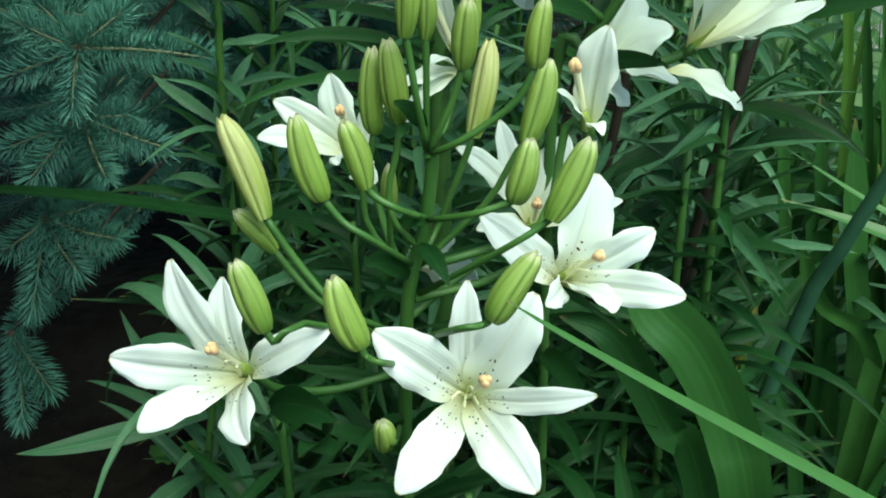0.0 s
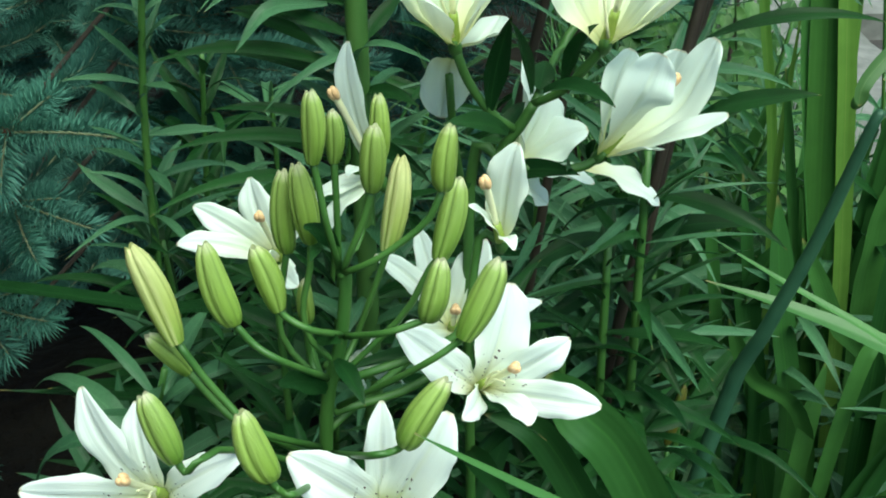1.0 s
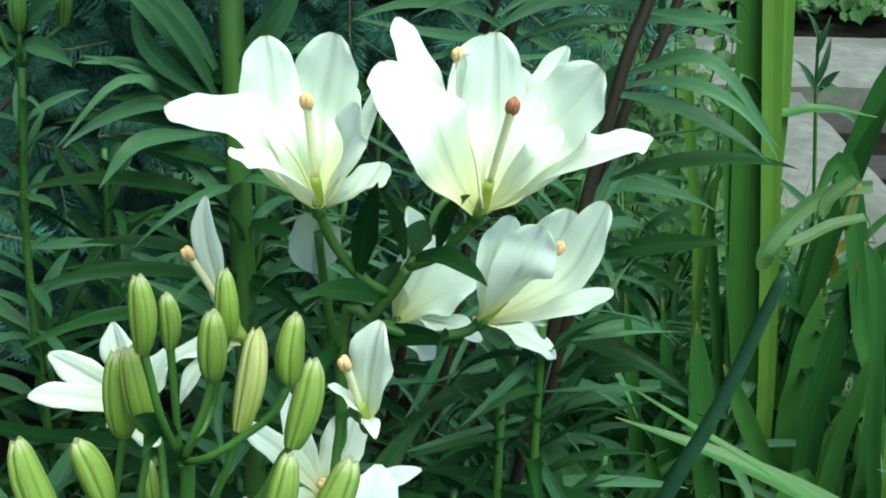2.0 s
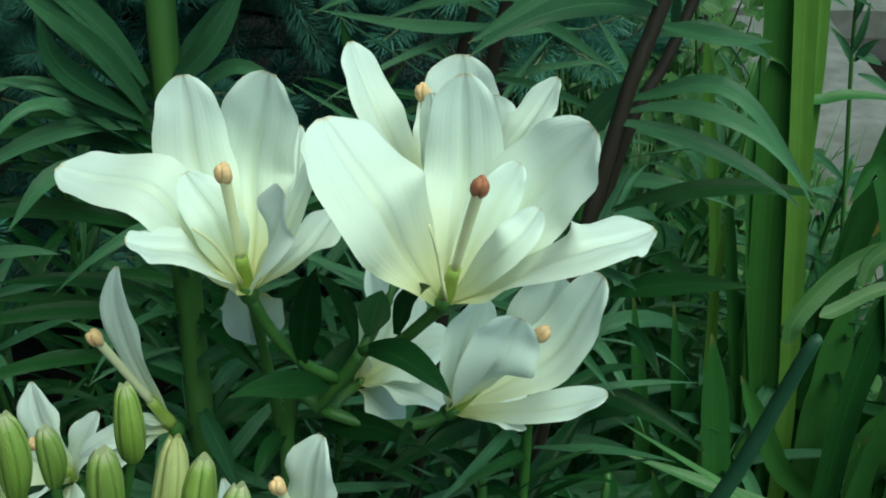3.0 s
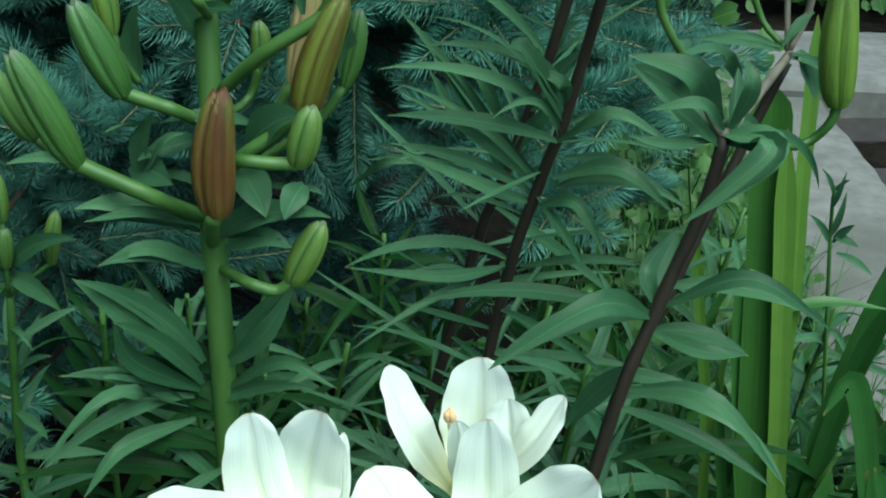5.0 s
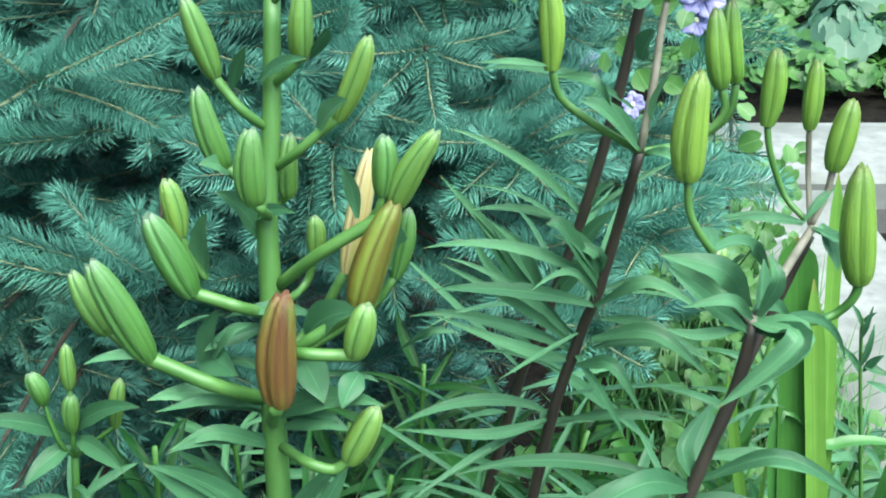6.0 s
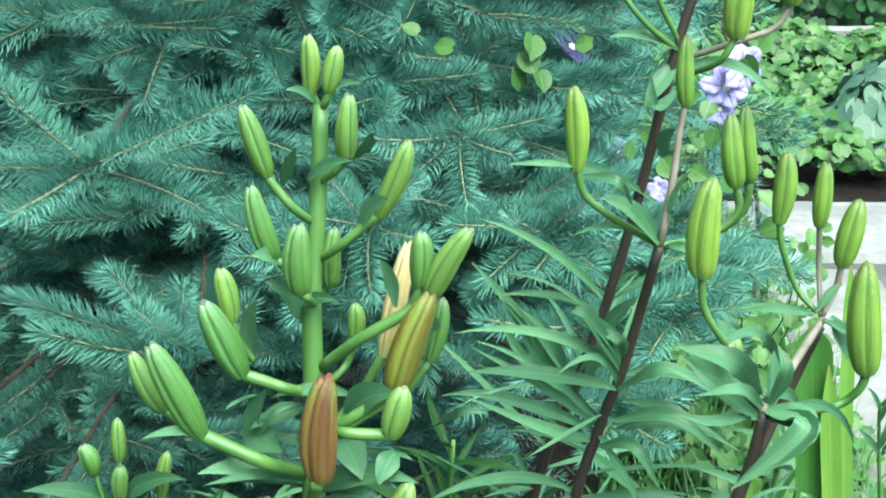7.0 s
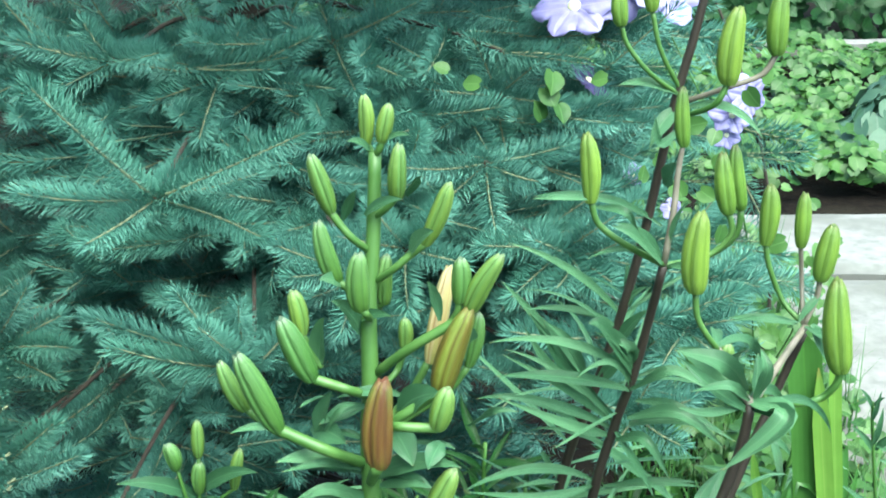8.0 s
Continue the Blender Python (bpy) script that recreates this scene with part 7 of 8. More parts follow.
strap(clump_d, [(0.503, 0.930, 0.000), (0.503, 0.930, 0.462), (0.489, 0.930, 0.628), (0.471, 0.930, 0.752)], 0.0219, BLADE_PALE, (-0.333, -1.000, 0.150), 217, 0.80)
strap(clump_d, [(0.442, 1.100, 0.000), (0.442, 1.100, 0.320), (0.416, 1.100, 0.504), (0.405, 1.100, 0.615)], 0.0219, BLADE, (0.444, -1.000, 0.150), 218, 0.80)
strap(clump_d, [(0.488, 1.000, 0.000), (0.488, 1.000, 0.404), (0.468, 1.000, 0.517), (0.462, 1.000, 0.621)], 0.0243, BLADE, (-0.333, -1.000, 0.150), 219, 0.80)
strap(clump_d, [(0.420, 1.120, 0.000), (0.420, 1.120, 0.353), (0.371, 1.120, 0.644), (0.345, 1.120, 0.799)], 0.0110, BLADE, (0.111, -1.000, 0.150), 220, 0.80)
strap(clump_d, [(0.380, 1.150, 0.000), (0.380, 1.150, 0.329), (0.358, 1.150, 0.628), (0.362, 1.150, 0.853)], 0.0087, BLADE_PALE, (0.333, -1.000, 0.150), 221, 0.80)
strap(clump_d, [(0.310, 1.080, 0.000), (0.310, 1.080, 0.353), (0.294, 1.080, 0.531), (0.268, 1.080, 0.707)], 0.0145, BLADE, (0.222, -1.000, 0.150), 222, 0.80)
strap(clump_d, [(0.377, 0.980, 0.000), (0.377, 0.980, 0.434), (0.310, 0.980, 0.530), (0.282, 0.980, 0.595)], 0.0174, BLADE, (-0.556, -1.000, 0.150), 223, 0.80)


def blade_clump(at, count, height, width, spread, material, seed, label, lean=(0, 0)):
    rnd = random.Random(seed)
    clump = thing("strap_leaf_clump", at, label, "garden plant", "strap-leaved plants")
    for i in range(count):
        a = rnd.uniform(0, 6.28)
        out = Vector((math.cos(a), math.sin(a) * 0.6, 0)) * spread * rnd.uniform(0.15, 1.0) + Vector((lean[0], lean[1], 0)) * height
        b = Vector(at) + Vector((rnd.uniform(-0.04, 0.04), rnd.uniform(-0.04, 0.04), -0.01))
        h = height * rnd.uniform(0.6, 1.08)
        top = b + out + Vector((0, 0, h))
        pts = [b, b + out * 0.15 + Vector((0, 0, h * 0.4)), b + out * 0.5 + Vector((0, 0, h * 0.8)), top]
        if rnd.random() < 0.35:
            pts.append(top + out * 0.7 + Vector((0, 0, -h * rnd.uniform(0.02, 0.2))))
        strap(clump, pts, width * rnd.uniform(0.5, 0.95), material, (rnd.uniform(-0.5, 0.5), -1, 0.3), seed * 50 + i)
    return clump


for k, (x, y, n, h, w, mt, lx) in enumerate((
        (0.44, 1.22, 9, 0.86, 0.030, BLADE, 0.05), (0.58, 1.05, 9, 0.80, 0.030, BLADE, 0.06), (0.66, 1.35, 9, 0.85, 0.028, BLADE, 0.02),
        (0.34, 0.95, 8, 0.62, 0.026, BLADE, 0.10), (0.50, 0.86, 8, 0.66, 0.028, BLADE, 0.10), (0.72, 0.80, 9, 0.70, 0.030, BLADE, 0.05),
        (0.40, 1.55, 9, 0.72, 0.024, BLADE, 0.0), (0.62, 1.72, 9, 0.70, 0.024, BLADE, 0.02), (0.42, 0.72, 7, 0.50, 0.026, BLADE, 0.1), (0.28, 1.25, 7, 0.62, 0.020, BLADE, 0.05))):
    blade_clump((x, y, 0.0), n, h, w, 0.16, mt, 70 + k, "clump of tall green strap leaves at the bed's edge", (lx, 0))


# ---- lilies without flowers that fill the bed ----
def leafy_lily(at, height, lean, seed, material, length=0.14):
    rnd = random.Random(seed)
    ob = thing("leafy_lily", at, "leafy green lily stem without open flowers", "lily", "leafy lily stems")
    b = Vector(at)
    pts = [b, b + Vector((lean[0] * 0.25, lean[1] * 0.25, height * 0.4)), b + Vector((lean[0] * 0.6, lean[1] * 0.6, height * 0.75)), b + Vector((lean[0], lean[1], height))]
    tube("stem", pts, 0.005, 0.003, STEM, ob, count=14)
    leaf_whorls(ob, pts, 0.18, 1.0, 0.0110, length, material, seed, 0.35, 0.85)
    return ob


rnd = random.Random(8)
for k in range(26):
    x = -0.34 + 0.92 * ((k * 0.618) % 1.0)
    y = 0.92 + 0.030 * k
    leafy_lily((x, y, 0.0), rnd.uniform(0.58, 0.82), (rnd.uniform(-0.02, 0.12), rnd.uniform(-0.1, 0.02)), 100 + k, LILY_LEAF if k % 3 else TIGER_LEAF, rnd.uniform(0.13, 0.17))
for k, (x, y, h) in enumerate(((0.13, 0.755, 0.80), (0.155, 0.765, 0.86), (0.10, 0.75, 0.72), (-0.16, 0.70, 0.62), (-0.22, 0.60, 0.48), (0.10, 0.62, 0.60), (0.16, 0.78, 0.66), (-0.12, 0.84, 0.70), (-0.02, 0.66, 0.58), (0.02, 0.50, 0.45), (-0.10, 0.52, 0.45), (0.12, 0.50, 0.42), (0.22, 0.66, 0.50))):
    leafy_lily((x, y, 0.0), h, (0.0, -0.03 if k > 2 else 0.0), 160 + k, LILY_LEAF, 0.12)


# ---- spruce ----
SHOOT_SIZES = (0.065, 0.10, 0.135, 0.17, 0.215)


def shoot_arrays(seed, size, per_metre=2300.0, thick=0.00088, full=True):
    """A twig of the given length along z, set all round with curved needles that sweep up towards y."""
    rnd = random.Random(seed)
    vs, fs, ms = [], [], []
    bow, lift = rnd.uniform(-0.05, 0.05) * size, rnd.uniform(0.02, 0.07) * size

    def axis(f):
        return Vector((bow * math.sin(3.1416 * f), lift * f * f, size * f))

    rings = max(6, int(size / 0.0055)) if full else 4
    for s in range(rings):
        f = s / (rings - 1)
        r = (0.0018 - 0.0009 * f) * ((1.28 if s % 2 else 0.80) if full else 1.0)
        for j in range(5):
            a = 6.2832 * (j + 0.5 * (s % 2)) / 5
            vs.append(tuple(axis(f * 0.985) + Vector((r * math.cos(a), r * math.sin(a), 0))))
    for s in range(rings - 1):
        for j in range(5):
            fs.append((s * 5 + j, s * 5 + (j + 1) % 5, s * 5 + 5 + (j + 1) % 5, s * 5 + 5 + j))
            ms.append(1)
    count = int(size * per_metre)
    for i in range(count):
        f = (i + rnd.random()) / count
        a = i * 2.39996 + rnd.uniform(-0.25, 0.25)
        steep = 1.16 - 0.75 * max(0.0, f - 0.82) / 0.18 + rnd.uniform(-0.16, 0.16)
        reach = rnd.uniform(0.0260, 0.0340) * (0.75 + 0.25 * min(1.0, f * 6)) * (1.0 - 0.25 * max(0.0, f - 0.85) / 0.15)
        out = Vector((math.cos(a), math.sin(a) + 0.30, 0))
        out.normalize()
        d = (out * math.sin(steep) + Vector((0, 0, math.cos(steep)))).normalized()
        e = (d + Vector((0, 0.34, 0.22))).normalized()
        b = axis(f) + out * 0.0014
        mid = b + d * reach * 0.52
        tip = mid + e * reach * 0.48
        x = d.cross(Vector((0, 0, 1))).normalized() * thick
        y = d.cross(x).normalized() * thick
        k = len(vs)
        if full:
            vs += [tuple(b), tuple(mid + x), tuple(mid - x * 0.5 + y * 0.87), tuple(mid - x * 0.5 - y * 0.87), tuple(tip)]
            fs += [(k, k + 2, k + 1), (k, k + 3, k + 2), (k, k + 1, k + 3), (k + 4, k + 1, k + 2), (k + 4, k + 2, k + 3), (k + 4, k + 3, k + 1)]
            ms += [0] * 6
        else:
            vs += [tuple(b), tuple(mid + x + y * 0.5), tuple(mid - x - y * 0.5), tuple(tip)]
            fs += [(k, k + 1, k + 2), (k + 1, k + 3, k + 2)]
            ms += [0, 0]
    return vs, fs, ms


def spruce(at, height, sprays):
    rnd = random.Random(21)
    tree = thing("spruce", at, "blue-green spruce with dense needled branches", "conifer")
    base = Vector(at)
    tube("trunk", [base + Vector((0, 0, -0.05)), base + Vector((0.01, 0, height * 0.5)), base + Vector((0, 0, height))], 0.055, 0.008, BARK, tree, count=16, segs=12, wobble=0.04)
    shoots = []

    def grow(p, d, length, level, parent_up):
        seg = 0.135 * rnd.uniform(0.85, 1.15)
        n = max(1, round(length / seg))
        line = [p.copy()]
        for i in range(n):
            d = (d + Vector((rnd.uniform(-0.10, 0.10), rnd.uniform(-0.10, 0.10), rnd.uniform(-0.10, 0.06)))).normalized()
            q = p + d * seg
            line.append(q.copy())
            if level > 0 or i >= n * 0.35:
                shoots.append((p.copy(), d.copy(), seg * 1.06, rnd.random()))
            side = d.cross(Vector((0, 0, 1)))
            if side.length < 0.1:
                side = Vector((1, 0, 0))
            side.normalize()
            left = length * (1 - (i + 1) / n)
            if level < 2 and (level > 0 or i >= n * 0.3):
                for s in (-1, 1):
                    if rnd.random() < (0.92 if level == 0 else 0.72):
                        way = (d * 0.72 + side * s * 0.72 + Vector((0, 0, rnd.uniform(-0.22, 0.18)))).normalized()
                        size = max(0.11, (left * 0.55 + 0.10) if level == 0 else left * 0.6)
                        grow(q, way, min(size, 0.45), level + 1, None)
                if rnd.random() < 0.45:
                    grow(q, (d * 0.6 + Vector((0, 0, rnd.choice((-0.6, 0.7))))).normalized(), 0.12, 2, None)
            p = q
        if level < 2:
            for s in (-1, 1):
                way = (d * 0.75 + d.cross(Vector((0, 0, 1))).normalized() * s * 0.6).normalized()
                shoots.append((p.copy(), way, seg * rnd.uniform(0.75, 1.0), rnd.random()))
        return line

    near, along = [], []
    for hub, tips in sprays:
        hub = Vector(hub)
        root = base + Vector((0, 0, hub.z - 0.05))
        root = root + (hub - root) * 0.08
        tube("branch", [root, root.lerp(hub, 0.5) + Vector((0, 0, 0.04)), hub], 0.0055, 0.0026, BARK, tree, count=12, segs=7)
        back = (root - hub).normalized()
        near.append((hub + back * 0.20, -back, 0.20, rnd.random()))
        near.append((hub + back * 0.36, -back, 0.18, rnd.random()))
        reach = (root - hub).length
        for k in range(int((reach - 0.40) / 0.12)):
            along.append((hub + back * (0.48 + 0.12 * k), -back, 0.14, rnd.random()))
            side = back.cross(Vector((0, 0, 1))).normalized() * rnd.choice((-1, 1))
            along.append((hub + back * (0.48 + 0.12 * k), (side - back + Vector((0, 0, rnd.uniform(-0.4, 0.4)))).normalized(), 0.12, rnd.random()))
        bm = bmesh.new()
        bmesh.ops.create_icosphere(bm, subdivisions=2, radius=0.0055, matrix=Matrix.Translation(hub))
        for v in bm.verts:
            v.co += (v.co - hub) * 0.5 * noise.noise(v.co * 400)
        keep(part("bud_scale", bm, SCALES, None, "red-brown bud scales"), tree)
        for tip in tips:
            way = Vector(tip) - hub
            near.append((hub, way.normalized(), way.length * 0.94, rnd.random()))
        for k in range(5):
            q = hub + back * (0.10 + 0.12 * k)
            side = back.cross(Vector((0, 0, 1))).normalized()
            for s in (-1, 1):
                grow(q, (-back * 0.6 + side * s * 0.8 + Vector((0, 0, rnd.uniform(-0.3, 0.2)))).normalized(), 0.16 + 0.05 * k, 1, None)
    tiers = 17
    for k in range(tiers):
        z = 0.22 + k * 0.118
        # tiers above 1.5 m, out of view, are lengthened to shade those below
        reach = 1.14 * (1 - z / 3.5) * (1.25 if z > 1.5 else 1.0 if z > 1.05 else 0.36 if z < 0.85 else 0.36 + 3.2 * (z - 0.85))
        count = 11
        off = k * 0.61
        for j in range(count):
            a = off + 6.2832 * j / count + rnd.uniform(-0.2, 0.2)
            out = Vector((math.cos(a), math.sin(a), 0))
            far_side = out.y > 0.35
            d = (out + Vector((0, 0, 0.18 - 0.22 * (1 - k / tiers)))).normalized()
            size = reach * rnd.uniform(0.86, 1.04) * (0.85 if far_side else 1.0)
            line = grow(base + Vector((0, 0, z)) + out * 0.04, d, size, 1 if far_side else 0, None)
            line = [q for q in line if q.y > 1.66 or q.z > 1.5]
            if len(line) < 3:
                continue
            tube("branch", line, 0.008, 0.0022, BARK, tree, count=14, segs=6)
    shapes = [shoot_arrays(1 + 7 * k + v, size) for k, size in enumerate(SHOOT_SIZES) for v in range(2)]
    sparse = [shoot_arrays(61 + v, 0.135, 1500.0, 0.00095, False) for v in range(4)] + [shoot_arrays(71 + v, 0.135, 560.0, 0.0017, False) for v in range(4)]
    meshes = []
    for vs, fs, ms in shapes:
        mesh = bpy.data.meshes.new("shoot")
        mesh.from_pydata(vs, [], fs)
        mesh.materials.append(NEEDLE)
        mesh.materials.append(TWIG)
        mesh.polygons.foreach_set("material_index", ms)
        mesh.update()
        meshes.append(mesh)
    shoots = [s for s in shoots if s[0].y + min(0.0, s[1].y) * s[2] > 1.60 + 0.25 * max(0.0, s[0].z - 1.0) or s[0].z > 1.52]
    shoots = [s for s in shoots if s[0].z > 0.30 or s[0].y > 1.9]
    shoots.sort(key=lambda s: s[0].y + s[1].y * 0.07 + abs(s[0].x + 0.15) * 0.2 + (2.0 if s[0].z > 1.45 else 0.0))

    shoots += along
    for k in range(900):
        # canopy out of view, added only to shade the lowest shoots
        p = Vector((rnd.uniform(-0.95, -0.40), rnd.uniform(0.78, 1.50), rnd.uniform(0.86, 1.14)))
        if p.x > -0.36 - 0.47 * (p.y - 0.85):
            continue
        a = rnd.uniform(4.3, 5.1)
        shoots.append((p, Vector((math.cos(a), math.sin(a), rnd.uniform(-0.15, 0.1))).normalized(), 0.15, rnd.random()))

    def turned(p, d, r):
        up = Vector((0, -0.35, 1)) if abs(d.z) < 0.8 else Vector((0, -1, 0))
        up = up + Vector((math.cos(r * 6.28), math.sin(r * 6.28), 0)) * 0.4
        return frame_matrix(p, d, up)

    single = near + shoots[:300 - len(near)]
    for i, (p, d, size, r) in enumerate(single):
        k = min(range(len(SHOOT_SIZES)), key=lambda q: abs(SHOOT_SIZES[q] - size))
        ob = new("shoot", meshes[k * 2 + i % 2])
        place(ob, tree, turned(p, d, r) @ Matrix.Diagonal((1, 1, size / SHOOT_SIZES[k], 1)))
    arrays = [(np.array(vs), fs, ms) for vs, fs, ms in sparse]
    verts, faces, slots, at_v = [], [], [], 0
    for i, (p, d, size, r) in enumerate(shoots[300 - len(near):]):
        vs, fs, ms = arrays[i % 4 + (4 if p.y > 2.15 or p.z > 1.50 or (p.y < 1.55 and p.z > 0.85 and p.x < -0.36) else 0)]
        m = np.array(turned(p, d, r) @ Matrix.Diagonal((1, 1, size / 0.135, 1)))
        verts.append(vs @ m[:3, :3].T + m[:3, 3])
        faces += [tuple(c + at_v for c in f) for f in fs]
        slots += ms
        at_v += len(vs)
    mesh = bpy.data.meshes.new("inner_growth")
    mesh.from_pydata(np.concatenate(verts).tolist(), [], faces)
    mesh.materials.append(NEEDLE)
    mesh.materials.append(TWIG)
    mesh.polygons.foreach_set("material_index", slots)
    mesh.update()
    keep(tagged(link("inner_growth", mesh, None), kind="stuff"), tree)
    return tree


SPRAYS = []
SPRAYS.append(((-0.393, 1.410, 1.129), ((-0.476, 1.240, 1.314), (-0.150, 1.300, 1.245), (-0.584, 1.410, 1.135), (-0.235, 1.350, 1.087), (-0.455, 1.300, 1.100), (-0.255, 1.440, 1.150))))
SPRAYS.append(((-0.378, 1.720, 1.222), ((-0.523, 1.690, 1.252), (-0.214, 1.680, 1.279), (-0.349, 1.770, 1.293), (-0.479, 1.660, 1.190), (-0.187, 1.690, 1.200), (-0.394, 1.620, 1.140),)))
SPRAYS.append(((-0.524, 1.680, 1.254), ((-0.653, 1.630, 1.297), (-0.422, 1.600, 1.275), (-0.585, 1.630, 1.223), (-0.567, 1.680, 1.311),)))
SPRAYS.append(((-0.210, 1.750, 1.264), ((-0.060, 1.710, 1.330), (-0.096, 1.700, 1.213), (-0.235, 1.770, 1.324), (-0.168, 1.670, 1.200), (-0.288, 1.730, 1.298),)))
SPRAYS.append(((-0.283, 1.400, 0.897), ((-0.327, 1.280, 1.001), (-0.466, 1.350, 0.949), (-0.371, 1.360, 1.034), (-0.524, 1.430, 0.957), (-0.214, 1.420, 0.962), (-0.283, 1.350, 1.016),)))
SPRAYS.append(((-0.667, 1.320, 0.743), ((-0.467, 1.270, 0.835), (-0.519, 1.320, 0.859), (-0.559, 1.270, 0.709),)))
SPRAYS.append(((-0.695, 1.500, 0.874), ((-0.535, 1.440, 0.902), (-0.579, 1.520, 0.918), (-0.571, 1.450, 0.845), (-0.612, 1.500, 0.979),)))
SPRAYS.append(((0.034, 1.750, 1.180), ((-0.080, 1.700, 1.201), (0.118, 1.730, 1.250), (-0.007, 1.770, 1.270), (0.142, 1.700, 1.173), (0.051, 1.670, 1.088), (-0.065, 1.690, 1.135),)))
SPRAYS.append(((0.019, 1.650, 1.103), ((-0.106, 1.590, 1.113), (-0.059, 1.570, 1.044), (0.100, 1.620, 1.077), (0.150, 1.670, 1.121), (0.036, 1.570, 1.018),)))
SPRAYS.append(((0.131, 1.550, 1.008), ((0.007, 1.500, 1.027), (0.052, 1.490, 0.949), (0.204, 1.520, 1.067), (0.174, 1.490, 0.965), (0.245, 1.520, 0.986),)))
SPRAYS.append(((0.169, 1.500, 0.894), ((0.045, 1.450, 0.925), (0.098, 1.440, 0.837), (0.278, 1.470, 0.941), (0.227, 1.450, 0.850), (0.375, 1.480, 0.969),)))
SPRAYS.append(((-0.085, 1.500, 1.027), ((-0.183, 1.450, 1.062), (-0.140, 1.480, 1.098), (-0.020, 1.470, 1.101), (-0.082, 1.440, 0.953), (0.002, 1.450, 1.022),)))
SPRAYS.append(((-0.140, 1.450, 1.014), ((-0.236, 1.400, 1.018), (-0.198, 1.450, 1.062), (-0.261, 1.430, 1.061), (-0.167, 1.400, 0.939),)))
SPRAYS.append(((-0.052, 1.800, 1.133), ((-0.125, 1.760, 1.175), (-0.099, 1.820, 1.185), (0.052, 1.760, 1.172), (0.021, 1.740, 1.122), (-0.034, 1.720, 1.073), (0.076, 1.800, 1.202),)))
SPRAYS.append(((-0.006, 1.780, 1.064), ((-0.096, 1.720, 1.058), (-0.050, 1.700, 1.015), (0.082, 1.740, 1.082), (0.066, 1.720, 1.023), (0.027, 1.700, 0.982), (-0.058, 1.760, 1.110),)))
SPRAYS.append(((0.141, 1.860, 1.065), ((0.067, 1.830, 1.116), (0.189, 1.860, 1.140), (0.251, 1.820, 1.123), (0.236, 1.810, 1.060), (0.154, 1.780, 1.020), (0.074, 1.810, 1.029),)))
SPRAYS.append(((0.201, 1.900, 1.122), ((0.108, 1.880, 1.170), (0.263, 1.870, 1.169), (0.303, 1.860, 1.130), (0.226, 1.920, 1.185),)))
SPRAYS.append(((0.144, 1.550, 0.995), ((0.080, 1.500, 1.036), (0.114, 1.480, 0.971), (0.210, 1.520, 1.028), (0.195, 1.490, 0.974), (0.157, 1.550, 1.047),)))
SPRAYS.append(((0.295, 1.500, 0.908), ((0.219, 1.450, 0.946), (0.252, 1.430, 0.882), (0.369, 1.470, 0.936), (0.349, 1.450, 0.879), (0.337, 1.520, 0.945),)))
SPRAYS.append(((0.344, 1.600, 0.943), ((0.265, 1.560, 0.967), (0.410, 1.570, 0.938), (0.476, 1.580, 0.941), (0.397, 1.620, 0.966), (0.380, 1.550, 0.908),)))
SPRAYS.append(((0.224, 1.450, 0.802), ((0.151, 1.400, 0.853), (0.184, 1.380, 0.773), (0.300, 1.420, 0.842), (0.285, 1.390, 0.782), (0.242, 1.450, 0.857),)))
SPRAYS.append(((0.071, 1.550, 0.806), ((0.001, 1.500, 0.848), (0.028, 1.480, 0.778), (0.143, 1.520, 0.869), (0.136, 1.500, 0.775),)))
SPRAYS.append(((-0.324, 1.750, 1.188), ((-0.416, 1.700, 1.200), (-0.357, 1.690, 1.163), (-0.229, 1.710, 1.209), (-0.252, 1.690, 1.162), (-0.326, 1.750, 1.234),)))
SPRAYS.append(((-0.475, 1.201, 0.704), ((-0.304, 1.171, 0.695), (-0.477, 1.156, 0.642), (-0.539, 1.186, 0.737), (-0.552, 1.156, 0.677), (-0.417, 1.216, 0.742), (-0.526, 1.223, 0.751))))
SPRAYS.append(((-0.483, 1.201, 0.62), ((-0.373, 1.161, 0.597), (-0.448, 1.145, 0.561), (-0.572, 1.161, 0.594), (-0.536, 1.137, 0.564), (-0.418, 1.185, 0.627))))
SPRAYS.append(((-0.553, 1.201, 0.49), ((-0.442, 1.16, 0.48), (-0.57, 1.152, 0.38), (-0.504, 1.152, 0.438), (-0.598, 1.16, 0.461), (-0.46, 1.185, 0.52))))
SPRAYS.append(((-0.628, 1.201, 0.322), ((-0.566, 1.159, 0.256), (-0.616, 1.151, 0.207))))
for hub in ((-0.76, 1.30, 0.70), (-0.66, 1.34, 0.70)):
    # low sprays at the shaded side, added to deepen the shade beneath
    SPRAYS.append((hub, tuple((hub[0] + 0.17 * math.cos(a), hub[1] + 0.13 * math.sin(a), hub[2] + 0.02 * math.sin(3 * a)) for a in (3.3, 3.9, 4.5, 5.1, 5.7, 6.2))))
spruce((-0.48, 2.30, 0.0), 3.1, SPRAYS)


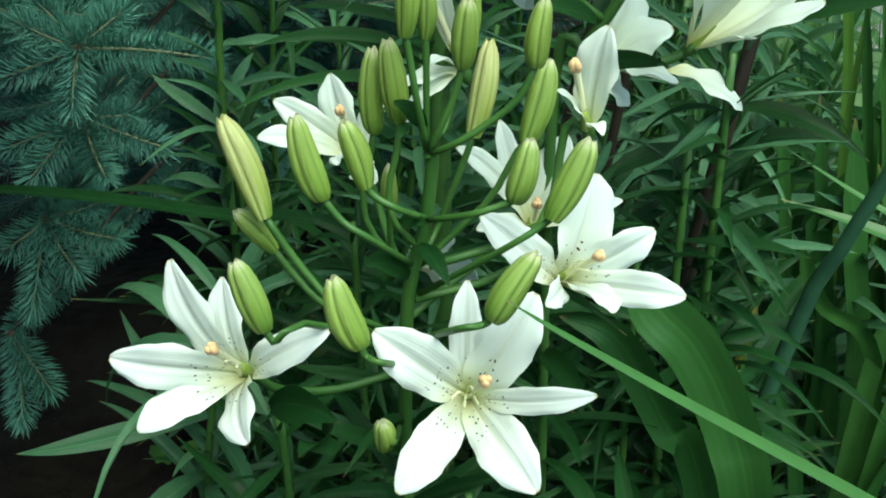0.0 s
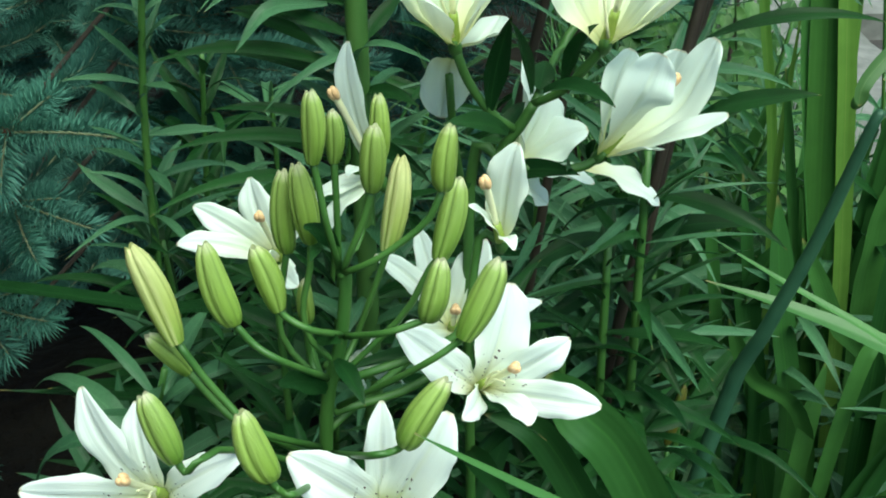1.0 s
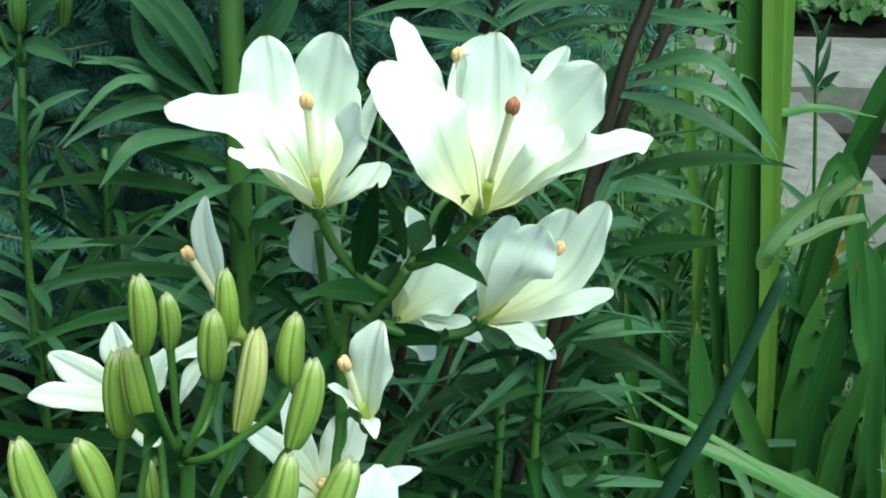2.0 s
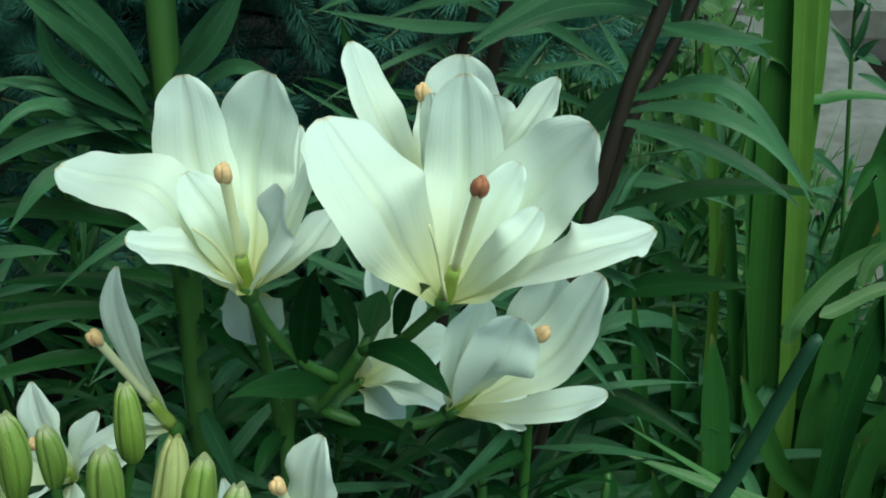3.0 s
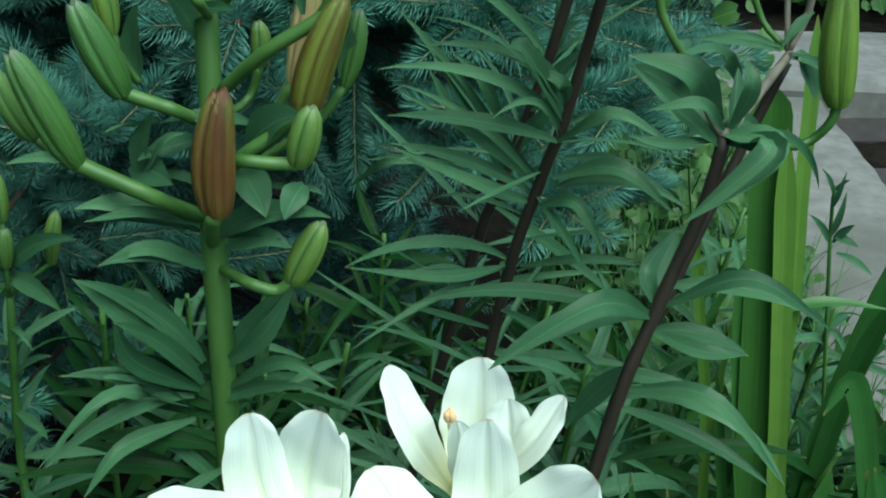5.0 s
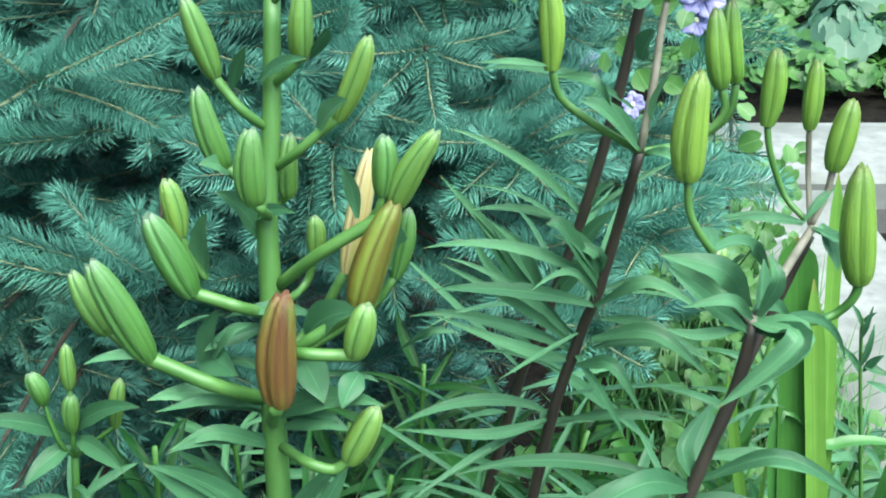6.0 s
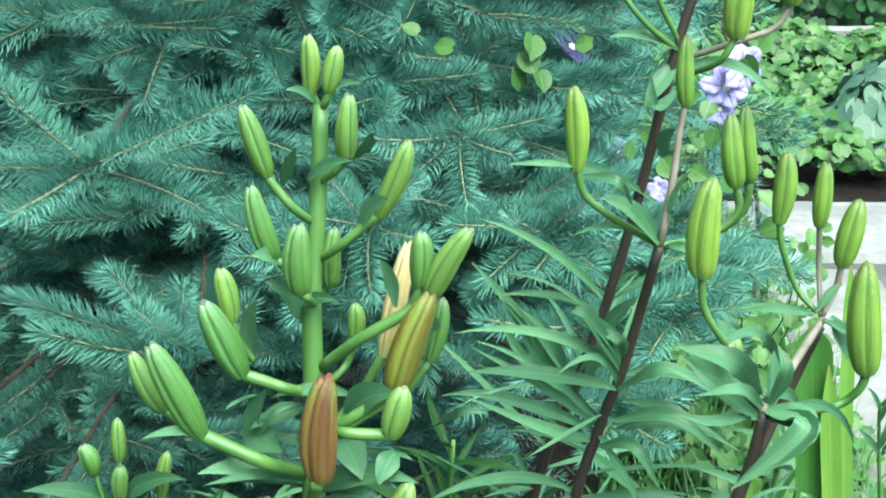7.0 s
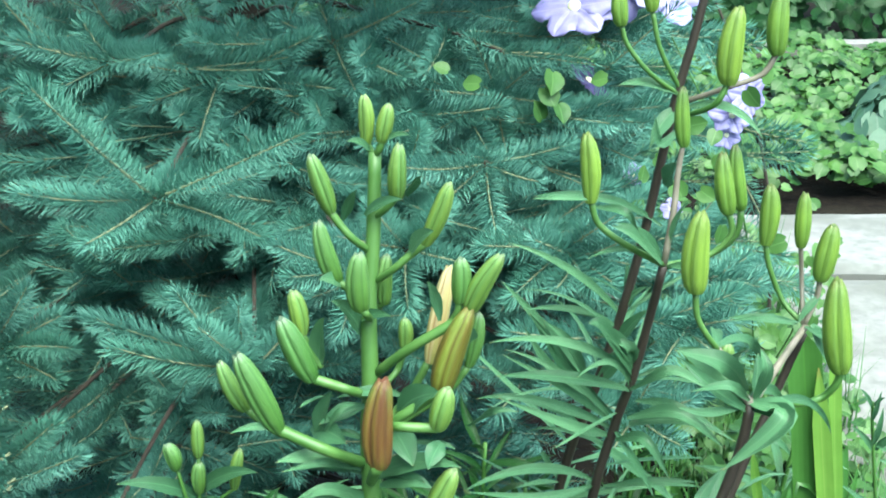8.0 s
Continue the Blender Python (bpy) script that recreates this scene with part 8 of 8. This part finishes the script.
# ---- clematis behind the spruce ----
def round_leaf_arrays(rnd, place_at, size, normal, turn, lobes=0):
    """A rounded, slightly folded leaf as a fan of faces."""
    n = Vector(normal).normalized()
    x = n.orthogonal().normalized()
    y = n.cross(x)
    c, s = math.cos(turn), math.sin(turn)
    x, y = x * c + y * s, y * c - x * s
    out = []
    for i in range(14):
        t = 6.2832 * i / 14
        r = 0.5 * (1.0 + 0.10 * math.cos(t)) * (1.0 + (0.07 * (-1) ** i if lobes else 0.0) + rnd.uniform(-0.05, 0.05))
        if i == 7:
            r *= 0.66
        elif i == 0:
            r *= 1.22
        a, b = r * 0.92 * math.sin(t), r * math.cos(t)
        out.append(place_at + (x * a + y * b) * size + n * size * (0.24 * abs(a) - 0.22 * b * b + rnd.uniform(-0.04, 0.04)))
    return [place_at] + out, [(0, i + 1, (i + 1) % 14 + 1) for i in range(14)]


def leaf_mass(name, spots, material, seed, lobes=0):
    rnd = random.Random(seed)
    bm_v, bm_f, uvs = [], [], []
    base_uv = [(0.5, 0.45)] + [(0.5 + 0.47 * math.sin(6.2832 * i / 14), 0.47 + 0.46 * math.cos(6.2832 * i / 14)) for i in range(14)]
    for at, size, normal in spots:
        vs, fs = round_leaf_arrays(rnd, Vector(at), size, normal, rnd.uniform(0, 6.28), lobes)
        k = len(bm_v)
        bm_v += [tuple(q) for q in vs]
        for f in fs:
            bm_f.append(tuple(c + k for c in f))
            uvs += [base_uv[c] for c in f]
    mesh = bpy.data.meshes.new(name)
    mesh.from_pydata(bm_v, [], bm_f)
    layer = mesh.uv_layers.new(name="UVMap")
    layer.data.foreach_set("uv", [c for q in uvs for c in q])
    mesh.update()
    mesh.shade_smooth()
    return link(name, mesh, material)


def clematis_flower(parent, at, facing, size, material, seed):
    rnd = random.Random(seed)
    at, facing = Vector(at), Vector(facing).normalized()
    bm = bmesh.new()
    bmesh.ops.create_uvsphere(bm, u_segments=10, v_segments=6, radius=size * 0.09)
    head = part("flower", bm, PISTIL)
    head.parent = parent
    head.location = at - parent.location
    x = facing.orthogonal().normalized()
    y = facing.cross(x)
    for k in range(6):
        a = 6.2832 * k / 6 + rnd.uniform(-0.15, 0.15)
        out = x * math.cos(a) + y * math.sin(a)
        tip = at + out * size * 0.5 * rnd.uniform(0.85, 1.1) + facing * size * rnd.uniform(-0.05, 0.15)
        petal(head, at, tip, (out * 0.6 + facing * 0.5), size * 0.36, 0.05, 0.15, material, seed=seed + k, reach=0.2)


clematis = thing("clematis", (0.700, 2.900, 0.000), "climbing clematis with lilac flowers and heart-shaped leaves", "clematis")
tube("vine", [(0.700, 2.900, 0.000), (0.720, 2.920, 0.500), (0.640, 2.950, 0.900), (0.480, 3.000, 1.300)], 0.006, 0.003, BARK, clematis)
rnd = random.Random(14)
spots = []
for k in range(90):
    x, y = rnd.uniform(0.40, 0.86), rnd.uniform(2.6, 3.1)
    z = rnd.uniform(0.15, 0.62)
    spots.append(((x, y, z), rnd.uniform(0.022, 0.04), (rnd.uniform(-0.6, 0.6), -0.9, rnd.uniform(0.2, 1.0))))
for at in ((0.108, 1.660, 1.202), (0.126, 1.660, 1.179), (0.097, 1.660, 1.174), (0.115, 1.660, 1.223), (0.245, 1.660, 1.080), (0.266, 1.660, 1.103), (0.298, 1.660, 1.056), (0.354, 1.660, 1.101), (0.377, 1.660, 1.039), (0.335, 1.660, 1.052), (0.434, 1.660, 1.014), (0.445, 1.660, 0.974), (0.345, 1.660, 1.139), (-0.040, 1.660, 1.240), (0.003, 1.660, 1.218), (0.183, 1.660, 1.222), (0.392, 1.660, 1.196), (0.411, 1.660, 1.225), (0.243, 1.660, 1.029), (0.361, 1.660, 0.992), (0.315, 1.660, 1.154)):
    spots.append((at, rnd.uniform(0.024, 0.038), (rnd.uniform(-0.8, 0.8), -0.7, rnd.uniform(-0.1, 0.8))))
for k in range(110):
    y = rnd.uniform(1.9, 2.9)
    spots.append(((0.06 + 0.26 * y + rnd.uniform(-0.10, 0.05), y, max(0.03, rnd.uniform(0.30, 0.84) - (y - 2.0) * 0.37)), rnd.uniform(0.018, 0.036), (rnd.uniform(-0.6, 0.6), -0.9, rnd.uniform(0.1, 0.8))))
keep(tagged(leaf_mass("leaves", spots, CLEMATIS_LEAF, 6), kind="stuff"), clematis)
tube("vine", [(0.700, 2.900, 0.000), (0.660, 2.600, 0.300), (0.600, 2.150, 0.620), (0.560, 1.950, 0.800)], 0.0025, 0.0012, STEM, clematis, count=14, segs=6)
tube("vine", [(0.700, 2.900, 0.000), (0.760, 2.700, 0.350), (0.720, 2.500, 0.600)], 0.0025, 0.0012, STEM, clematis, count=14, segs=6)
tube("vine", [(0.700, 2.900, 0.000), (0.620, 2.400, 0.250), (0.500, 2.000, 0.600), (0.420, 1.850, 1.000), (0.300, 1.830, 1.250)], 0.0025, 0.0012, STEM, clematis, count=14, segs=6)
clematis_flower(clematis, (0.393, 1.800, 1.134), (-0.100, -1.000, 0.500), 0.07, CLEMATIS, 1285)
clematis_flower(clematis, (0.150, 1.800, 1.302), (-0.300, -0.700, 0.900), 0.13, CLEMATIS, 1010)
clematis_flower(clematis, (0.285, 1.800, 1.318), (0.200, -0.700, 0.900), 0.13, CLEMATIS, 1175)
clematis_flower(clematis, (0.212, 1.820, 1.318), (0.000, -0.800, 0.700), 0.12, CLEMATIS, 1080)
clematis_flower(clematis, (0.172, 1.800, 1.190), (0.600, -0.400, 0.900), 0.075, CLEMATIS_DARK, 1005)
clematis_flower(clematis, (0.412, 1.800, 1.163), (0.500, -1.000, 0.200), 0.08, CLEMATIS, 1320)
clematis_flower(clematis, (0.306, 1.800, 0.982), (0.000, -1.000, 0.300), 0.04, CLEMATIS, 1165)
clematis_flower(clematis, (0.246, 1.800, 1.039), (0.000, -1.000, 0.300), 0.04, CLEMATIS, 1095)
clematis_flower(clematis, (0.386, 1.800, 1.102), (0.000, -1.000, 0.300), 0.05, CLEMATIS, 1285)


# ---- vegetable bed beyond the walk ----
def vegetable_bed():
    rnd = random.Random(5)
    spots, pale = [], []
    for k in range(900):
        x, y = rnd.uniform(-0.4, 4.6), rnd.uniform(4.95, 7.95)
        h = 0.16 + 0.10 * noise.noise((x * 2, y * 2, 1))
        for j in range(9):
            a = rnd.uniform(0, 6.28)
            r = rnd.uniform(0.02, 0.14)
            spots.append(((x + r * math.cos(a), y + r * math.sin(a), max(0.03, h - r * 0.6 + rnd.uniform(-0.05, 0.05))), rnd.uniform(0.05, 0.09), (math.cos(a) * 0.5, math.sin(a) * 0.5 - 0.35, 1)))
    tagged(leaf_mass("strawberry_plants", spots, BED_LEAF, 3, 1), "dense bed of light green strawberry leaves", "strawberry plants", kind="stuff")
    for k, (x, y) in enumerate(((2.15, 5.55), (2.55, 5.4), (2.0, 6.0), (2.75, 5.9), (3.1, 5.5), (2.5, 6.4), (1.75, 5.45))):
        ob = thing("cabbage", (x, y, 0.0), "blue-green leafy cabbage in the vegetable bed", "cabbage", "cabbages")
        sp = []
        for j in range(16):
            a = j * 2.4
            r = 0.05 + 0.011 * j
            sp.append((Vector((r * math.cos(a), r * math.sin(a), 0.30 - 0.010 * j)) , 0.11 + 0.006 * j, (math.cos(a) * 0.7, math.sin(a) * 0.7, 0.7)))
        for spot in sp:
            leaf_mass("leaf", [spot], CABBAGE, 30 + k).parent = ob
    far = []
    for k in range(5200):
        x, y = rnd.uniform(-2.5, 7.5), rnd.uniform(8.4, 9.8)
        z = rnd.uniform(0.03, 1.0 + 0.7 * noise.noise((x * 1.3, y, 5))) * (0.5 + 0.4 * (y - 8.3))
        far.append(((x, y, abs(z)), rnd.uniform(0.06, 0.13), (rnd.uniform(-0.6, 0.6), -0.8, rnd.uniform(0.1, 0.9))))
    tagged(leaf_mass("hedge_leaves", far, LILY_LEAF, 9), "dense dark green foliage at the garden's far side", "hedge", kind="stuff")


vegetable_bed()


def low_weeds():
    """Small weeds and grass along the border and under the tall plants."""
    rnd = random.Random(77)
    spots = []
    for k in range(1500):
        x = rnd.uniform(0.45, 0.98)
        y = rnd.uniform(1.2, 4.2)
        if x > 0.9 and rnd.random() < 0.6:
            continue
        spots.append(((x, y, rnd.uniform(0.02, 0.22) * (1.2 - max(0, x - 0.7) * 2)), rnd.uniform(0.025, 0.06), (rnd.uniform(-0.6, 0.6), rnd.uniform(-0.8, 0.2), 1)))
    for k in range(500):
        spots.append(((rnd.uniform(-0.5, 0.6), rnd.uniform(0.6, 2.2), rnd.uniform(0.02, 0.16)), rnd.uniform(0.02, 0.05), (rnd.uniform(-0.6, 0.6), rnd.uniform(-0.8, 0.2), 1)))
    tagged(leaf_mass("weeds", spots, BED_LEAF, 13, 1), "low green weeds creeping along the concrete border", "weeds", kind="stuff")
    vs, fs = [], []
    for k in range(2600):
        x, y = rnd.uniform(0.30, 0.92), rnd.uniform(1.1, 3.8)
        h = rnd.uniform(0.10, 0.36)
        a, lean = rnd.uniform(0, 6.28), rnd.uniform(0.1, 0.7) * h
        w = rnd.uniform(0.0015, 0.0035)
        i = len(vs)
        cx, cy = math.cos(a), math.sin(a)
        for f, ww in ((0, 1.0), (0.5, 0.8), (1.0, 0.05)):
            px, py, pz = x + cx * lean * f * f, y + cy * lean * f * f, h * f * (1 - 0.15 * f)
            vs += [(px - cy * w * ww, py + cx * w * ww, pz), (px + cy * w * ww, py - cx * w * ww, pz)]
        fs += [(i, i + 1, i + 3, i + 2), (i + 2, i + 3, i + 5, i + 4)]
    mesh = bpy.data.meshes.new("grass")
    mesh.from_pydata(vs, [], fs)
    mesh.uv_layers.new(name="UVMap")
    mesh.update()
    tagged(link("grass", mesh, BLADE), "tufts of thin green grass among the bed's plants", "grass", kind="stuff")


low_weeds()
paved_yard()
